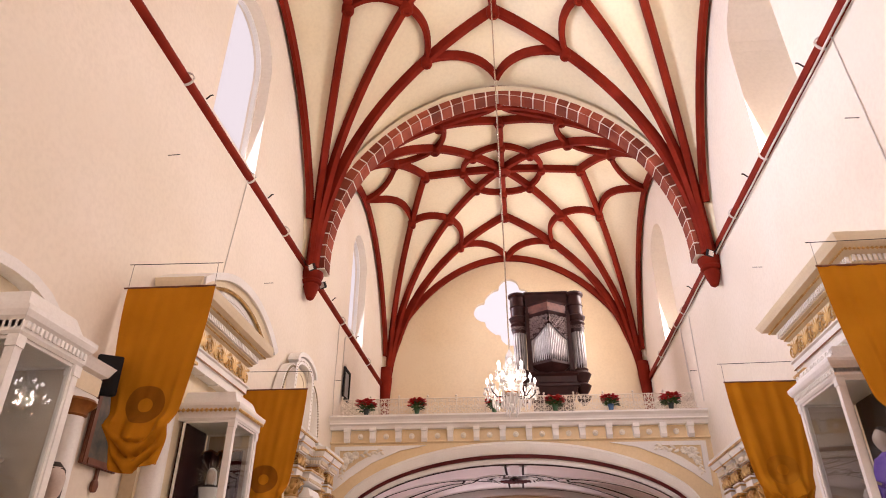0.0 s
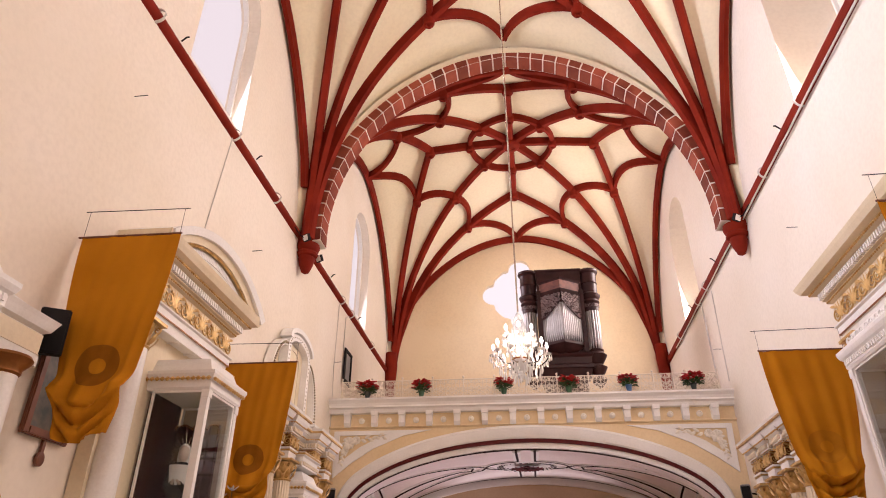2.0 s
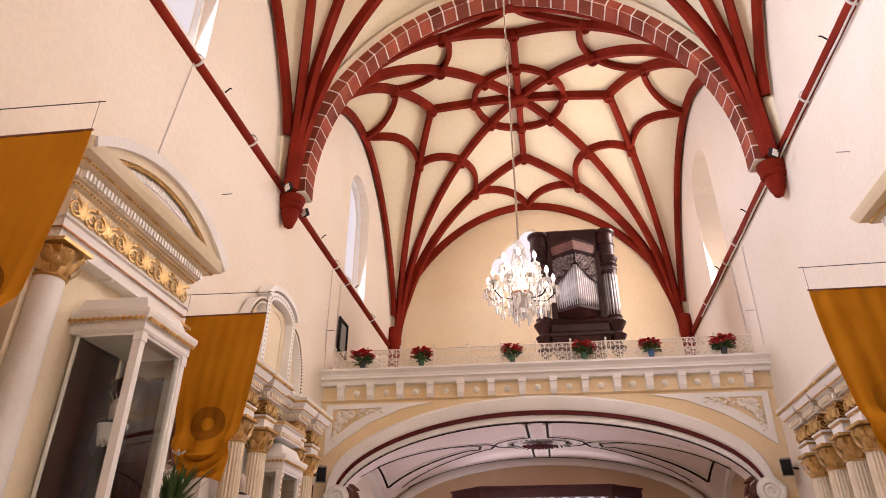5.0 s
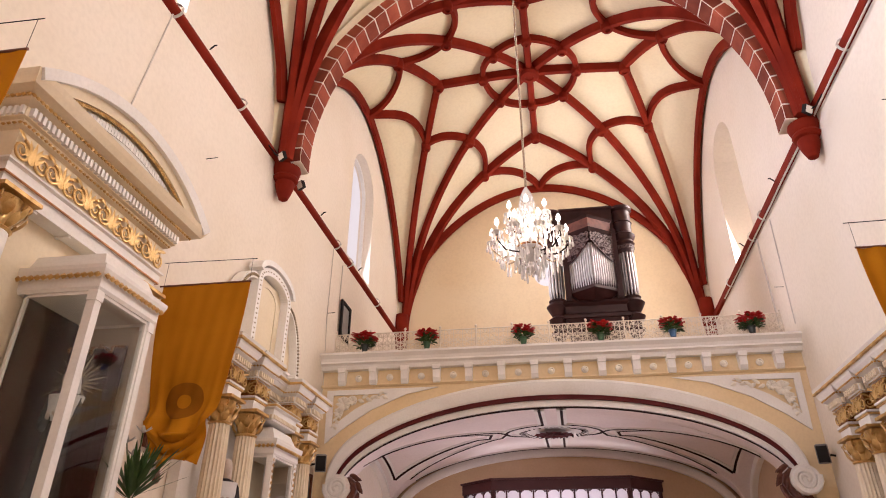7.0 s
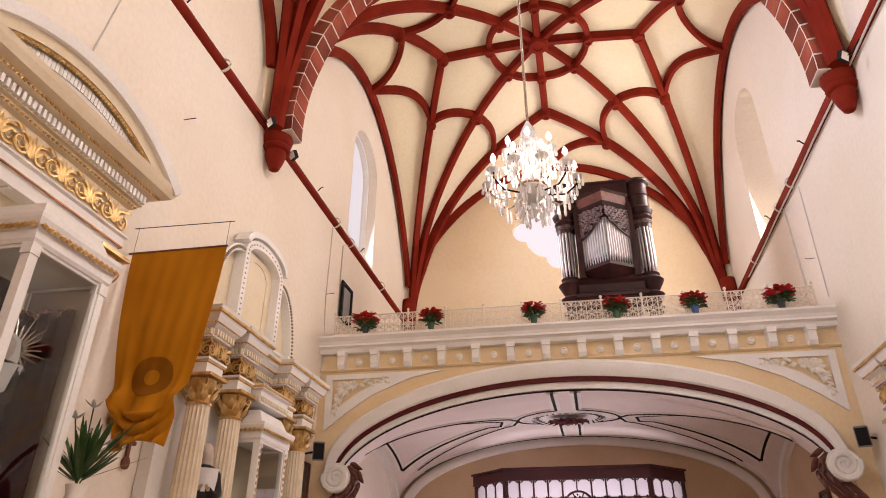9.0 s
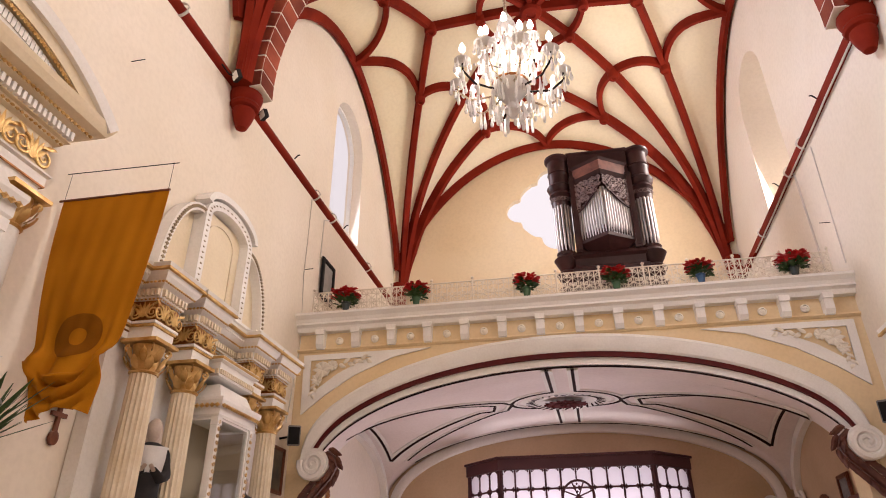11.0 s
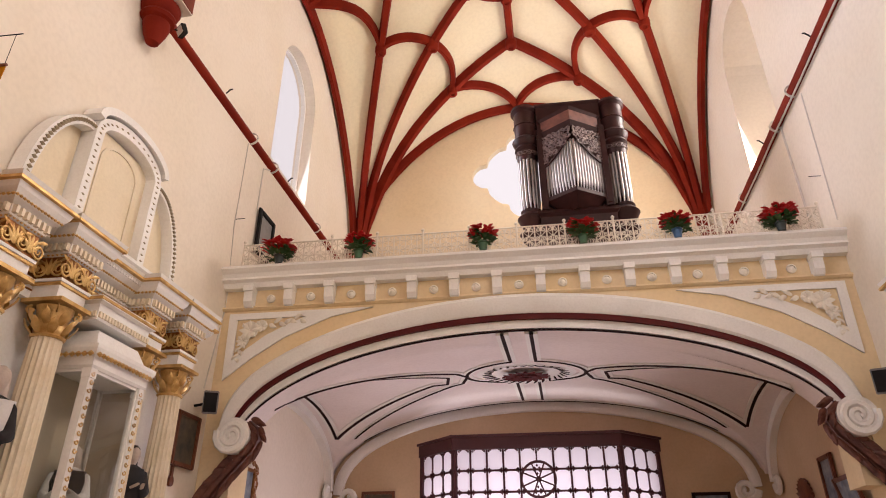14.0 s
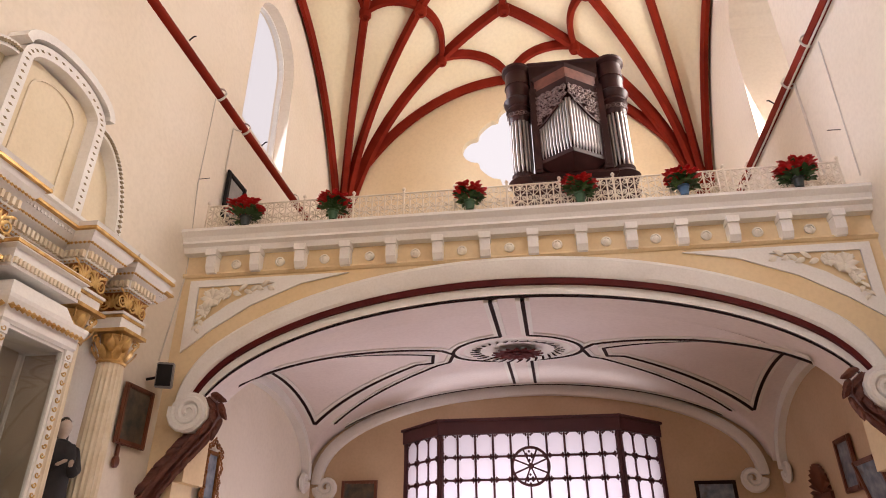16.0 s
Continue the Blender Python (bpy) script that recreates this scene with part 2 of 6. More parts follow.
def pieces(name, me, parent, offsets, rot=None):
    """Alike pieces on one mesh, children of parent, at plan offsets from the plan's zero."""
    o = W(*ORIGIN[parent]) if ORIGIN[parent] != (0, 0, 0) else Vector((0, 0, 0))
    for k, p in enumerate(offsets):
        ob = new(name, me)
        ob.parent = parent
        ob.location = W(*p) - o
        if rot:
            ob.rotation_euler = rot[k]
        ORIGIN[ob] = ORIGIN[parent]


def local_mesh(bm, name, mat, smooth=False):
    """A mesh in its own coordinates, for pieces."""
    bmesh.ops.recalc_face_normals(bm, faces=bm.faces)
    me = bpy.data.meshes.new(name)
    bm.to_mesh(me)
    bm.free()
    me.materials.append(mat)
    if smooth:
        for p in me.polygons:
            p.use_smooth = True
        me.set_sharp_from_angle(angle=radians(40))
    return me


def new_bm():
    return bmesh.new()

# ---- setting: floor, walls with arched windows, vaults ----
THICK = 1.0
SILL, WSPRING, WTOP, HALF = 9.78, 12.45, 13.45, 1.0
WINDOWS = (0.35, 10.55, 20.5)


def arch_curve(cy, half, z0, z1, n=12):
    """Points of a round-headed opening from one springing to the other."""
    return [(cy - half * math.cos(math.pi * i / n), z0 + (z1 - z0) * math.sin(math.pi * i / n)) for i in range(n + 1)]


def nave_wall(side):
    bm = new_bm()
    x0, x1 = side * WALL, side * (WALL + (THICK if side < 0 else 1.5))
    top = 18.0
    ys = [FRONT]
    for cy in WINDOWS:
        ys += [cy - HALF, cy + HALF]
    ys.append(REAR + THICK)
    for a, b in zip(ys[0::2], ys[1::2]):
        box(bm, min(x0, x1), max(x0, x1), a, b, 0, top)
    for cy in WINDOWS:
        box(bm, min(x0, x1), max(x0, x1), cy - HALF, cy + HALF, 0, SILL)
        inner = arch_curve(cy, HALF, WSPRING, WTOP)
        for (a, za), (b, zb) in zip(inner, inner[1:]):
            v = [[bm.verts.new(p) for p in ((x, a, za), (x, b, zb), (x, b, top), (x, a, top))] for x in (x0, x1)]
            bm.faces.new(v[0])
            bm.faces.new(v[1])
            bm.faces.new((v[0][0], v[0][1], v[1][1], v[1][0]))
            bm.faces.new((v[0][2], v[0][3], v[1][3], v[1][2]))
    name = "wall_west" if side < 0 else "wall_east"
    return structure(name, bm, M_WALL, "cream plastered nave wall with tall arched windows", "wall")


for side in (-1, 1):
    nave_wall(side)
    for k, cy in enumerate(WINDOWS):
        x = side * (WALL + (0.3 if side < 0 else 1.3))
        win = thing("window_%d" % (k + 1 + (3 if side > 0 else 0)), (x, cy, SILL), "tall round-headed window with pale frosted panes", "window", kind="structure")
        bm = new_bm()
        ring = [(x, cy - HALF, SILL)] + [(x, a, z) for a, z in arch_curve(cy, HALF, WSPRING, WTOP)] + [(x, cy + HALF, SILL)]
        sweep(bm, ring, [(-0.05, -0.05), (0.05, -0.05), (0.05, 0.05), (-0.05, 0.05)], up=(1, 0, 0))
        part("window_frame", bm, M_WHITE, win)
        bm = new_bm()
        xo = x + side * 0.12
        v = [bm.verts.new(p) for p in [(xo, cy - HALF + 0.002, SILL + 0.002)] + [(xo, cy + (a - cy) * 0.998, z - 0.002) for a, z in arch_curve(cy, HALF, WSPRING, WTOP)] + [(xo, cy + HALF - 0.002, SILL + 0.002)]]
        bm.faces.new(v)
        structure("backdrop", bm, M_SKY_WEST if side < 0 else M_SKY_EAST, "bright pale daylight sky outside the window", "sky")

# rear wall with the foiled window
RW = (0.0, 12.45)


def foil(n=72):
    """Outline of the foiled window: round lobes between square corners."""
    out = []
    for i in range(n):
        a = 2 * math.pi * (i + 0.5) / n
        c, s = math.cos(a), math.sin(a)
        sq = 0.98 / max(abs(c), abs(s))
        lobe = 0.0
        for k in range(4):
            q = k * math.pi / 2
            dx, dz = 1.02 * math.cos(q), 1.02 * math.sin(q)
            b = c * dx + s * dz
            disc = b * b - (dx * dx + dz * dz - 0.42 ** 2)
            if disc > 0:
                lobe = max(lobe, b + math.sqrt(disc))
        r = max(min(sq, 1.14), lobe)
        out.append((RW[0] + r * c, RW[1] + r * s))
    return out


bm = new_bm()
fo = foil()
n = len(fo)
for k, y in enumerate((REAR, REAR + THICK)):
    inner = [bm.verts.new((x, y, z)) for x, z in fo]
    outer = []
    for i in range(n):
        a = 2 * math.pi * (i + 0.5) / n
        c, s = math.cos(a), math.sin(a)
        r = 1 / max(abs(c) / 5.6, abs(s) / 5.6)
        outer.append(bm.verts.new((r * c, y, RW[1] + r * s)))
    for i in range(n):
        j = (i + 1) % n
        bm.faces.new((inner[i], inner[j], outer[j], outer[i]))
    if k:
        for i in range(n):
            j = (i + 1) % n
            bm.faces.new((inner[i], inner[j], first[j], first[i]))
    first = inner
structure("wall_north", bm, M_REAR, "yellow cream plastered end wall with a foiled window", "wall")
bm = new_bm()
box(bm, -5.0, -2.2, REAR, REAR + THICK, 0, 6.86)
box(bm, 2.2, 5.0, REAR, REAR + THICK, 0, 6.86)
box(bm, -2.2, 2.2, REAR, REAR + THICK, 4.7, 6.86)
structure("wall_north_lower", bm, M_TAN, "tan plastered end wall round the street doorway", "wall")
bm = new_bm()
v = [bm.verts.new(p) for p in ((-2, REAR + 0.2, 10.7), (2, REAR + 0.2, 10.7), (2, REAR + 0.2, 14.2), (-2, REAR + 0.2, 14.2))]
bm.faces.new(v)
structure("backdrop", bm, M_SKY_REAR, "bright pale daylight outside the foiled window", "sky")
bm = new_bm()
v = [bm.verts.new(p) for p in ((-3.2, REAR + 1.6, 0), (3.2, REAR + 1.6, 0), (3.2, REAR + 1.6, 5.6), (-3.2, REAR + 1.6, 5.6))]
bm.faces.new(v)
structure("backdrop", bm, M_SKY, "bright pale daylight outside the street door", "sky")
bm = box(new_bm(), -6, 6, FRONT - 1, FRONT, 0, 18)
structure("wall_south", bm, M_WALL, "cream plastered wall closing the nave", "wall")
bm = box(new_bm(), -6, 6, FRONT - 1, REAR + 3, -0.3, 0)
structure("floor", bm, M_FLOOR, "worn reddish stone floor of the nave", "floor")

# tan skin over the cream wall, on the east side only
bm = box(new_bm(), 4.985, 5.02, 19.21, REAR, 0, 5.5)
structure("wall_east_lower", bm, M_TAN, "thin tan skin on the east wall under the loft", "wall")

# vault surface: fan-shaped cells, four equal quarters to each bay
HX, HY = 5.0, 4.85
BAY_Y = (20.05, 9.95, -0.15)


HEAD = [0.0]  # extra rise of the vault where it meets the transverse arch


def vault_z(u, v):
    a, b = max(1 - abs(u), 0.0), max(1 - abs(v), 0.0)
    r = math.hypot(a, b)
    fd = SPRING + 6.55 * math.sqrt(max(1 - (1 - min(r, 1.414) / 1.414) ** 2, 0))
    q = min(r, 1.0)
    fr = SPRING + (5.45 + (HEAD[0] if a > b and v > 0 else 0.0)) * max(1 - (1 - q) ** 1.9, 0) ** 0.56
    m = min(a, b) / max(a, b, 1e-6)
    w = min(m / 0.45, 1.0)
    w = w * w * (3 - 2 * w) if w < 1 else 1.0
    if max(abs(u), abs(v)) > 1:
        w = 0
    return fr * (1 - w) + fd * w


for cy in BAY_Y:
    HEAD[0] = 0.27 if cy < 15 else 0.0
    bm = new_bm()
    N = 56
    grid = [[bm.verts.new((HX * u, cy + HY * v, vault_z(u, v) + 0.02)) for v in [1.085 * (-1 + 2 * j / N) for j in range(N + 1)]] for u in [-1 + 2 * i / N for i in range(N + 1)]]
    for i in range(N):
        for j in range(N):
            bm.faces.new((grid[i][j], grid[i + 1][j], grid[i + 1][j + 1], grid[i][j + 1]))
    structure("ceiling", bm, M_VAULT, "cream plastered star vault between red ribs", "ceiling", smooth=80)
bm = box(new_bm(), -6.2, 6.2, FRONT - 1, REAR + 1.2, 17.6, 18.0)
structure("ceiling", bm, M_WALL, "plain plastered slab above the vaults", "ceiling")

# red ribs on the vault
RIB = [(-0.105, 0.06), (-0.105, -0.1), (-0.065, -0.17), (-0.065, -0.22), (0.065, -0.22), (0.065, -0.17), (0.105, -0.1), (0.105, 0.06)]
THIN = [(x * 0.8, z * 0.85) for x, z in RIB]
T1, T2, D, R1, R2 = (0.70, 0.385), (0.365, 0.765), (0.425, 0.45), (0.55, 0.0), (0.0, 0.59)


FOOT = (0.962, 1.03)


def bez(p, c, q, n=10):
    return [((1 - t) ** 2 * p[0] + 2 * t * (1 - t) * c[0] + t * t * q[0], (1 - t) ** 2 * p[1] + 2 * t * (1 - t) * c[1] + t * t * q[1]) for t in [i / n for i in range(n + 1)]]


def line(p, q, n=14):
    return [(p[0] + (q[0] - p[0]) * i / n, p[1] + (q[1] - p[1]) * i / n) for i in range(n + 1)]


def drape(uv, cy, drop=0.0):
    out = []
    for u, v in uv:
        z = vault_z(u, v)
        r = math.hypot(abs(u) - FOOT[0], abs(v) - FOOT[1])
        if r < 0.3:
            w = r / 0.3
            w = w * w * (3 - 2 * w)
            z = z * w + (1 - w) * (SPRING + 6.55 * math.sqrt(max(1 - (1 - r / 1.414) ** 2, 0)))
        out.append((HX * u, cy + HY * v, z - drop))
    return out


def springing(p, n=26):
    """Plan line from a corner, close-set where the rib is steep."""
    return [(FOOT[0] + (p[0] - FOOT[0]) * (i / n) ** 1.9, FOOT[1] + (p[1] - FOOT[1]) * (i / n) ** 1.9) for i in range(n + 1)]


def boss(bm, x, y, z, r, up=0.14):
    lathe(bm, [(r * 0.9, z + up), (r, z + up * 0.6), (r, z - 0.1), (r * 0.82, z - 0.16), (r * 0.45, z - 0.17), (r * 0.4, z - 0.13), (0.01, z - 0.13)], x, y, 18)


for bay, cy in enumerate(BAY_Y):
    HEAD[0] = 0.27 if cy < 15 else 0.0
    net = thing("vault_ribs", (0, cy, SPRING), "dark red painted star of vault ribs with round bosses", "vault ribs", "star vaults", "structure")
    quarter = [("diagonal_rib", springing(D) + line(D, (0.0, 0.0), 18)[1:], RIB),
               ("tierceron", springing(T1) + line(T1, R1, 8)[1:], RIB),
               ("tierceron", springing(T2) + line(T2, R2, 8)[1:], RIB),
               ("lierne", bez(D, (0.56, 0.33), T1), THIN),
               ("lierne", bez(D, (0.31, 0.58), T2), THIN),
               ("lierne", bez(T1, (0.73, 0.08), (0.97, 0.0)), THIN),
               ("lierne", bez(T2, (0.06, 0.80), (0.0, 0.97)), THIN)]
    for su, sv in ((1, 1), (-1, 1), (1, -1), (-1, -1)):
        for name, uv, sec in quarter:
            bm = new_bm()
            sweep(bm, drape([(su * u, sv * v) for u, v in uv], cy), sec)
            part(name, bm, M_RED, net, smooth=35)
    for su, sv in ((1, 0), (-1, 0), (0, 1), (0, -1)):
        bm = new_bm()
        end = (su * R1[0], sv * R2[1])
        sweep(bm, drape(line((0, 0), end), cy), RIB)
        part("ridge_rib", bm, M_RED, net, smooth=35)
        if bay and sv > 0:
            continue  # here the transverse arch takes the wall rib's place
        bm = new_bm()
        n = 40
        if su:
            uv = [(su * 0.975, math.sin(math.pi / 2 * (-1 + 2 * i / n)) * 0.985) for i in range(n + 1)]
        else:
            uv = [(math.sin(math.pi / 2 * (-1 + 2 * i / n)) * 0.985, sv * (0.975 if sv > 0 else 0.93)) for i in range(n + 1)]
        sweep(bm, [(HX * u, cy + HY * v, vault_z(u, v) - 0.02) for u, v in uv], THIN)
        part("wall_rib", bm, M_RED, net, smooth=35)
    bm = new_bm()
    sweep(bm, [(1.38 * math.cos(2 * math.pi * i / 48), cy + 1.38 * math.sin(2 * math.pi * i / 48), vault_z(1.38 * math.cos(2 * math.pi * i / 48) / HX, 1.38 * math.sin(2 * math.pi * i / 48) / HY)) for i in range(48)], THIN, closed=True)
    part("ring_rib", bm, M_RED, net, smooth=35)
    knots = [(0, 0, 0.3)]
    knots += [(0.276 * math.cos(k * math.pi / 4), 0.285 * math.sin(k * math.pi / 4), 0.15) for k in range(8)]
    for su in (1, -1):
        knots += [(su * R1[0], 0, 0.17), (0, su * R2[1], 0.17)]
        for sv in (1, -1):
            knots += [(su * D[0], sv * D[1], 0.17), (su * T1[0], sv * T1[1], 0.15), (su * T2[0], sv * T2[1], 0.15)]
    for u, v, r in knots:
        bm = new_bm()
        boss(bm, HX * u, cy + HY * v, vault_z(u, v) - 0.16, r)
        part("boss", bm, M_RED, net, smooth=35)

# transverse arches of painted stones with pale joints


def arch_point(s, lift=0.0):
    """Pointed nave arch, s from -1 to 1 along its curve."""
    r = 5.35 + lift
    t0, t1 = -0.06, math.acos(0.6 / r)
    sg = 1 if s > 0 else -1
    a = t1 + (t0 - t1) * abs(s)
    return sg * (r * math.cos(a) - 0.6), 9.71 + r * math.sin(a)


for ay in (15.2, 5.0):
    arch = thing("transverse_arch", (0, ay, SPRING), "pointed arch of dark red painted stones with pale joints", "arch", "transverse arches", "structure")
    bm = new_bm()
    sweep(bm, [(arch_point(-1 + 2 * i / 96, -0.12)[0], ay, arch_point(-1 + 2 * i / 96, -0.12)[1]) for i in range(97)], [(-0.16, -0.218), (0.16, -0.218), (0.16, 0.218), (-0.16, 0.218)], up=(0, 1, 0))
    part("joint_core", bm, M_MORTAR, arch, "pale mortar between the stones")
    NS = 46
    random.seed(5)
    for i in range(NS):
        s0, s1 = -1 + 2 * i / NS + 0.0026, -1 + 2 * (i + 1) / NS - 0.0026
        ring = []
        d = random.uniform(0, 0.012)
        for s in (s0, (s0 + s1) / 2, s1):
            xi, zi = arch_point(s, -0.29 - d * 0.3)
            xo, zo = arch_point(s, 0.05)
            xm, zm = arch_point(s, -0.26)
            w = 0.225 + d * 0.4
            ring.append([(xm, ay - w, zm), (xi, ay - w + 0.025, zi), (xi, ay + w - 0.025, zi), (xm, ay + w, zm), (xo, ay + w, zo), (xo, ay - w, zo)])
        bm = loft_rings(new_bm(), ring)
        part("stone", bm, M_BRICK, arch)
    for sg in (-1, 1):
        bm = new_bm()
        prof = [(0.03, 8.66), (0.09, 8.7), (0.15, 8.86), (0.19, 9.02), (0.18, 9.07), (0.23, 9.1), (0.25, 9.15), (0.23, 9.2), (0.25, 9.23), (0.28, 9.34), (0.265, 9.42), (0.28, 9.46), (0.26, 9.62)]
        lathe(bm, prof, sg * 4.82, ay, 16)
        part("corbel", bm, M_RED, arch, "turned red corbel", smooth=35)

# red string course along both walls
for side in (-1, 1):
    bm = new_bm()
    prof = [(-0.1, -0.09), (0.02, -0.1), (0.1, -0.05), (0.115, 0.0), (0.1, 0.05), (0.02, 0.1), (-0.1, 0.09)]
    sweep(bm, [(side * 5.02, FRONT, 9.55), (side * 5.02, 5, 9.55), (side * 5.02, 15, 9.55), (side * 5.02, REAR, 9.55)], prof)
    structure("trim", bm, M_RED, "dark red rounded string course along the wall", "moulding", smooth=50)
for sg in (-1, 1):
    bm = new_bm()
    lathe(bm, [(0.2, 6.5), (0.17, 7.0), (0.17, 8.6), (0.2, 9.2), (0.24, 9.7), (0.2, 10.2)], sg * 4.82, REAR - 0.12, 12)
    structure("trim", bm, M_RED, "dark red shaft under the corner ribs", "shaft", smooth=40)

# ---- choir loft ----
LF, LX = 18.65, -0.06


def loft_arch(s, grow=0.0):
    """Flat elliptical arch under the loft; s from -1 to 1."""
    a = math.pi / 2 * (1 - s * 0.9)
    taper = 1 - 0.5 * max((abs(s) - 0.72) / 0.28, 0.0) ** 1.5
    grow *= taper
    return LX + (4.47 + 0.85 * grow) * math.cos(a), 3.64 + (1.75 + grow) * math.sin(a)


bm = new_bm()
N = 64
for i in range(N):
    q0, q1 = loft_arch(-1 + 2 * i / N), loft_arch(-1 + 2 * (i + 1) / N)
    for y in (LF, LF + 0.55):
        bm.faces.new([bm.verts.new(p) for p in ((q0[0], y, q0[1]), (q1[0], y, q1[1]), (q1[0], y, 6.39), (q0[0], y, 6.39))])
    bm.faces.new([bm.verts.new(p) for p in ((q0[0], LF, q0[1]), (q1[0], LF, q1[1]), (q1[0], LF + 0.55, q1[1]), (q0[0], LF + 0.55, q0[1]))])
for sg in (-1, 1):
    qx = sg * loft_arch(sg)[0]
    box(bm, min(sg * qx, sg * 5), max(sg * qx, sg * 5), LF, LF + 0.55, 3.0, 6.39)
bmesh.ops.remove_doubles(bm, verts=bm.verts, dist=0.001)
loft = structure("loft_front", bm, M_YELLOW, "ochre plastered front of the choir loft", "wall")
bm = box(new_bm(), -5, 5, LF + 0.02, REAR, 6.4, 6.62)
structure("floor", bm, M_BROWN, "boarded floor of the choir loft", "floor")


def along(name, prof, mat, label, y0=LF, cat="moulding"):
    """A moulding across the loft front; prof of (projection, z)."""
    bm = new_bm()
    loft_rings(bm, [[(x, y0 - p, z) for p, z in prof] for x in (-5, 5)])
    return structure(name, bm, mat, label, cat)


along("trim", [(-0.3, 6.68), (0.3, 6.68), (0.31, 6.63), (0.27, 6.59), (0.24, 6.56), (0.21, 6.5), (0.22, 6.46), (0.16, 6.42), (0.12, 6.34), (0.0, 6.33), (-0.3, 6.33)], M_WHITE, "white stepped cornice along the loft edge")
along("trim", [(-0.01, 6.03), (0.05, 6.03), (0.06, 6.0), (0.03, 5.97), (-0.01, 5.96)], M_YELLOW, "thin ochre moulding under the loft frieze")
bm = new_bm()
box(bm, -0.085, 0.085, -0.2, 0.0, 0.2, 0.3)
loft_rings(bm, [[(x, -0.17, 0.2), (x, -0.16, 0.02), (x, -0.11, -0.06), (x, 0.0, -0.07), (x, 0.0, 0.2)] for x in (-0.075, 0.075)])
ME_BLOCK = local_mesh(bm, "cornice_bracket", M_WHITE)
pieces("cornice_bracket", ME_BLOCK, loft, [(-4.53 + 9.04 * i / 13, LF, 6.06) for i in range(14)])
bm = new_bm()
loft_rings(bm, [[(r * math.cos(2 * math.pi * i / 16), -y, r * math.sin(2 * math.pi * i / 16)) for i in range(16)] for r, y in ((0.075, 0.0), (0.075, 0.03), (0.05, 0.045), (0.045, 0.03), (0.02, 0.05))])
ME_ROUND = local_mesh(bm, "roundel", M_PALE, True)
pieces("roundel", ME_ROUND, loft, [(-4.53 + 9.04 * (i + 0.5) / 13, LF - 0.002, 6.16) for i in range(13)])

# white arch moulding with a red band, black edge and volutes
bm = new_bm()
rings = []
for i in range(N + 1):
    s = -1 + 2 * i / N
    rings.append([(loft_arch(s, g)[0], LF - p, loft_arch(s, g)[1]) for g, p in ((0.24, 0.0), (0.24, 0.1), (0.28, 0.13), (0.5, 0.16), (0.56, 0.12), (0.58, 0.05), (0.58, 0.0))])
loft_rings(bm, rings)
structure("trim", bm, M_WHITE, "broad white moulding of the loft arch", "moulding", smooth=30)
bm = new_bm()
loft_rings(bm, [[(loft_arch(-1 + 2 * i / N, g)[0], y, loft_arch(-1 + 2 * i / N, g)[1]) for g, y in ((-0.005, LF - 0.02), (-0.005, LF + 0.57), (0.01, LF + 0.57), (0.01, LF - 0.02))] for i in range(N + 1)])
structure("trim", bm, M_SOFFIT, "pale plastered underside of the loft arch", "moulding", smooth=30)
for name, g0, g1, y, mat, label in (("trim", 0.15, 0.245, 0.09, M_MAROON, "dark red painted roll along the loft arch"), ("trim", 0.012, 0.155, 0.03, M_WHITE, "white inner fillet of the loft arch"), ("trim", -0.025, 0.012, 0.02, M_BLACK, "black painted edge line of the loft arch")):
    bm = new_bm()
    loft_rings(bm, [[(loft_arch(-1 + 2 * i / N, g)[0], LF - p, loft_arch(-1 + 2 * i / N, g)[1]) for g, p in ((g0, 0.0), (g0, y), (g1, y), (g1, 0.0))] for i in range(N + 1)])
    structure(name, bm, mat, label, "moulding")

# cross vault under the loft
UX, UY, UC, VX = 5.0, 2.85, 22.05, -0.1


def low_parts(x, y):
    """Heights of the long barrel and of the side lunettes at a plan point."""
    q, d = min(abs(x - VX), 4.9), y - 21.8
    wide = 4.52 + 0.07 * (y - 19.2)
    across = 5.39 + 0.0725 * (y - 19.2) - 1.8 * (1 - math.sqrt(max(1 - (q / wide) ** 2, 0)))
    along_y = 5.58 - 0.06 * q - 1.45 * (1 - math.sqrt(max(1 - (min(abs(d), 2.8) / 2.8) ** 2, 0)))
    return across, along_y


def low_z(x, y):
    return max(low_parts(x, y))


def groin(q, sy):
    """Distance along y from the vault's middle to the groin, q metres off the axis."""
    lo, hi = 0.0, 2.8
    for _ in range(30):
        m = (lo + hi) / 2
        a, b = low_parts(VX + q, 21.8 + sy * m)
        lo, hi = (m, hi) if b > a else (lo, m)
    return lo


bm = new_bm()
N2 = 150
grid = [[bm.verts.new((UX * (-1 + 2 * i / N2), UC + UY * (-1 + 2 * j / N2), low_z(UX * (-1 + 2 * i / N2), UC + UY * (-1 + 2 * j / N2)))) for j in range(N2 + 1)] for i in range(N2 + 1)]
for i in range(N2):
    for j in range(N2):
        bm.faces.new((grid[i][j], grid[i + 1][j], grid[i + 1][j + 1], grid[i][j + 1]))
structure("ceiling", bm, M_SOFFIT, "pale cross vault with painted black lines under the loft", "ceiling", smooth=30)


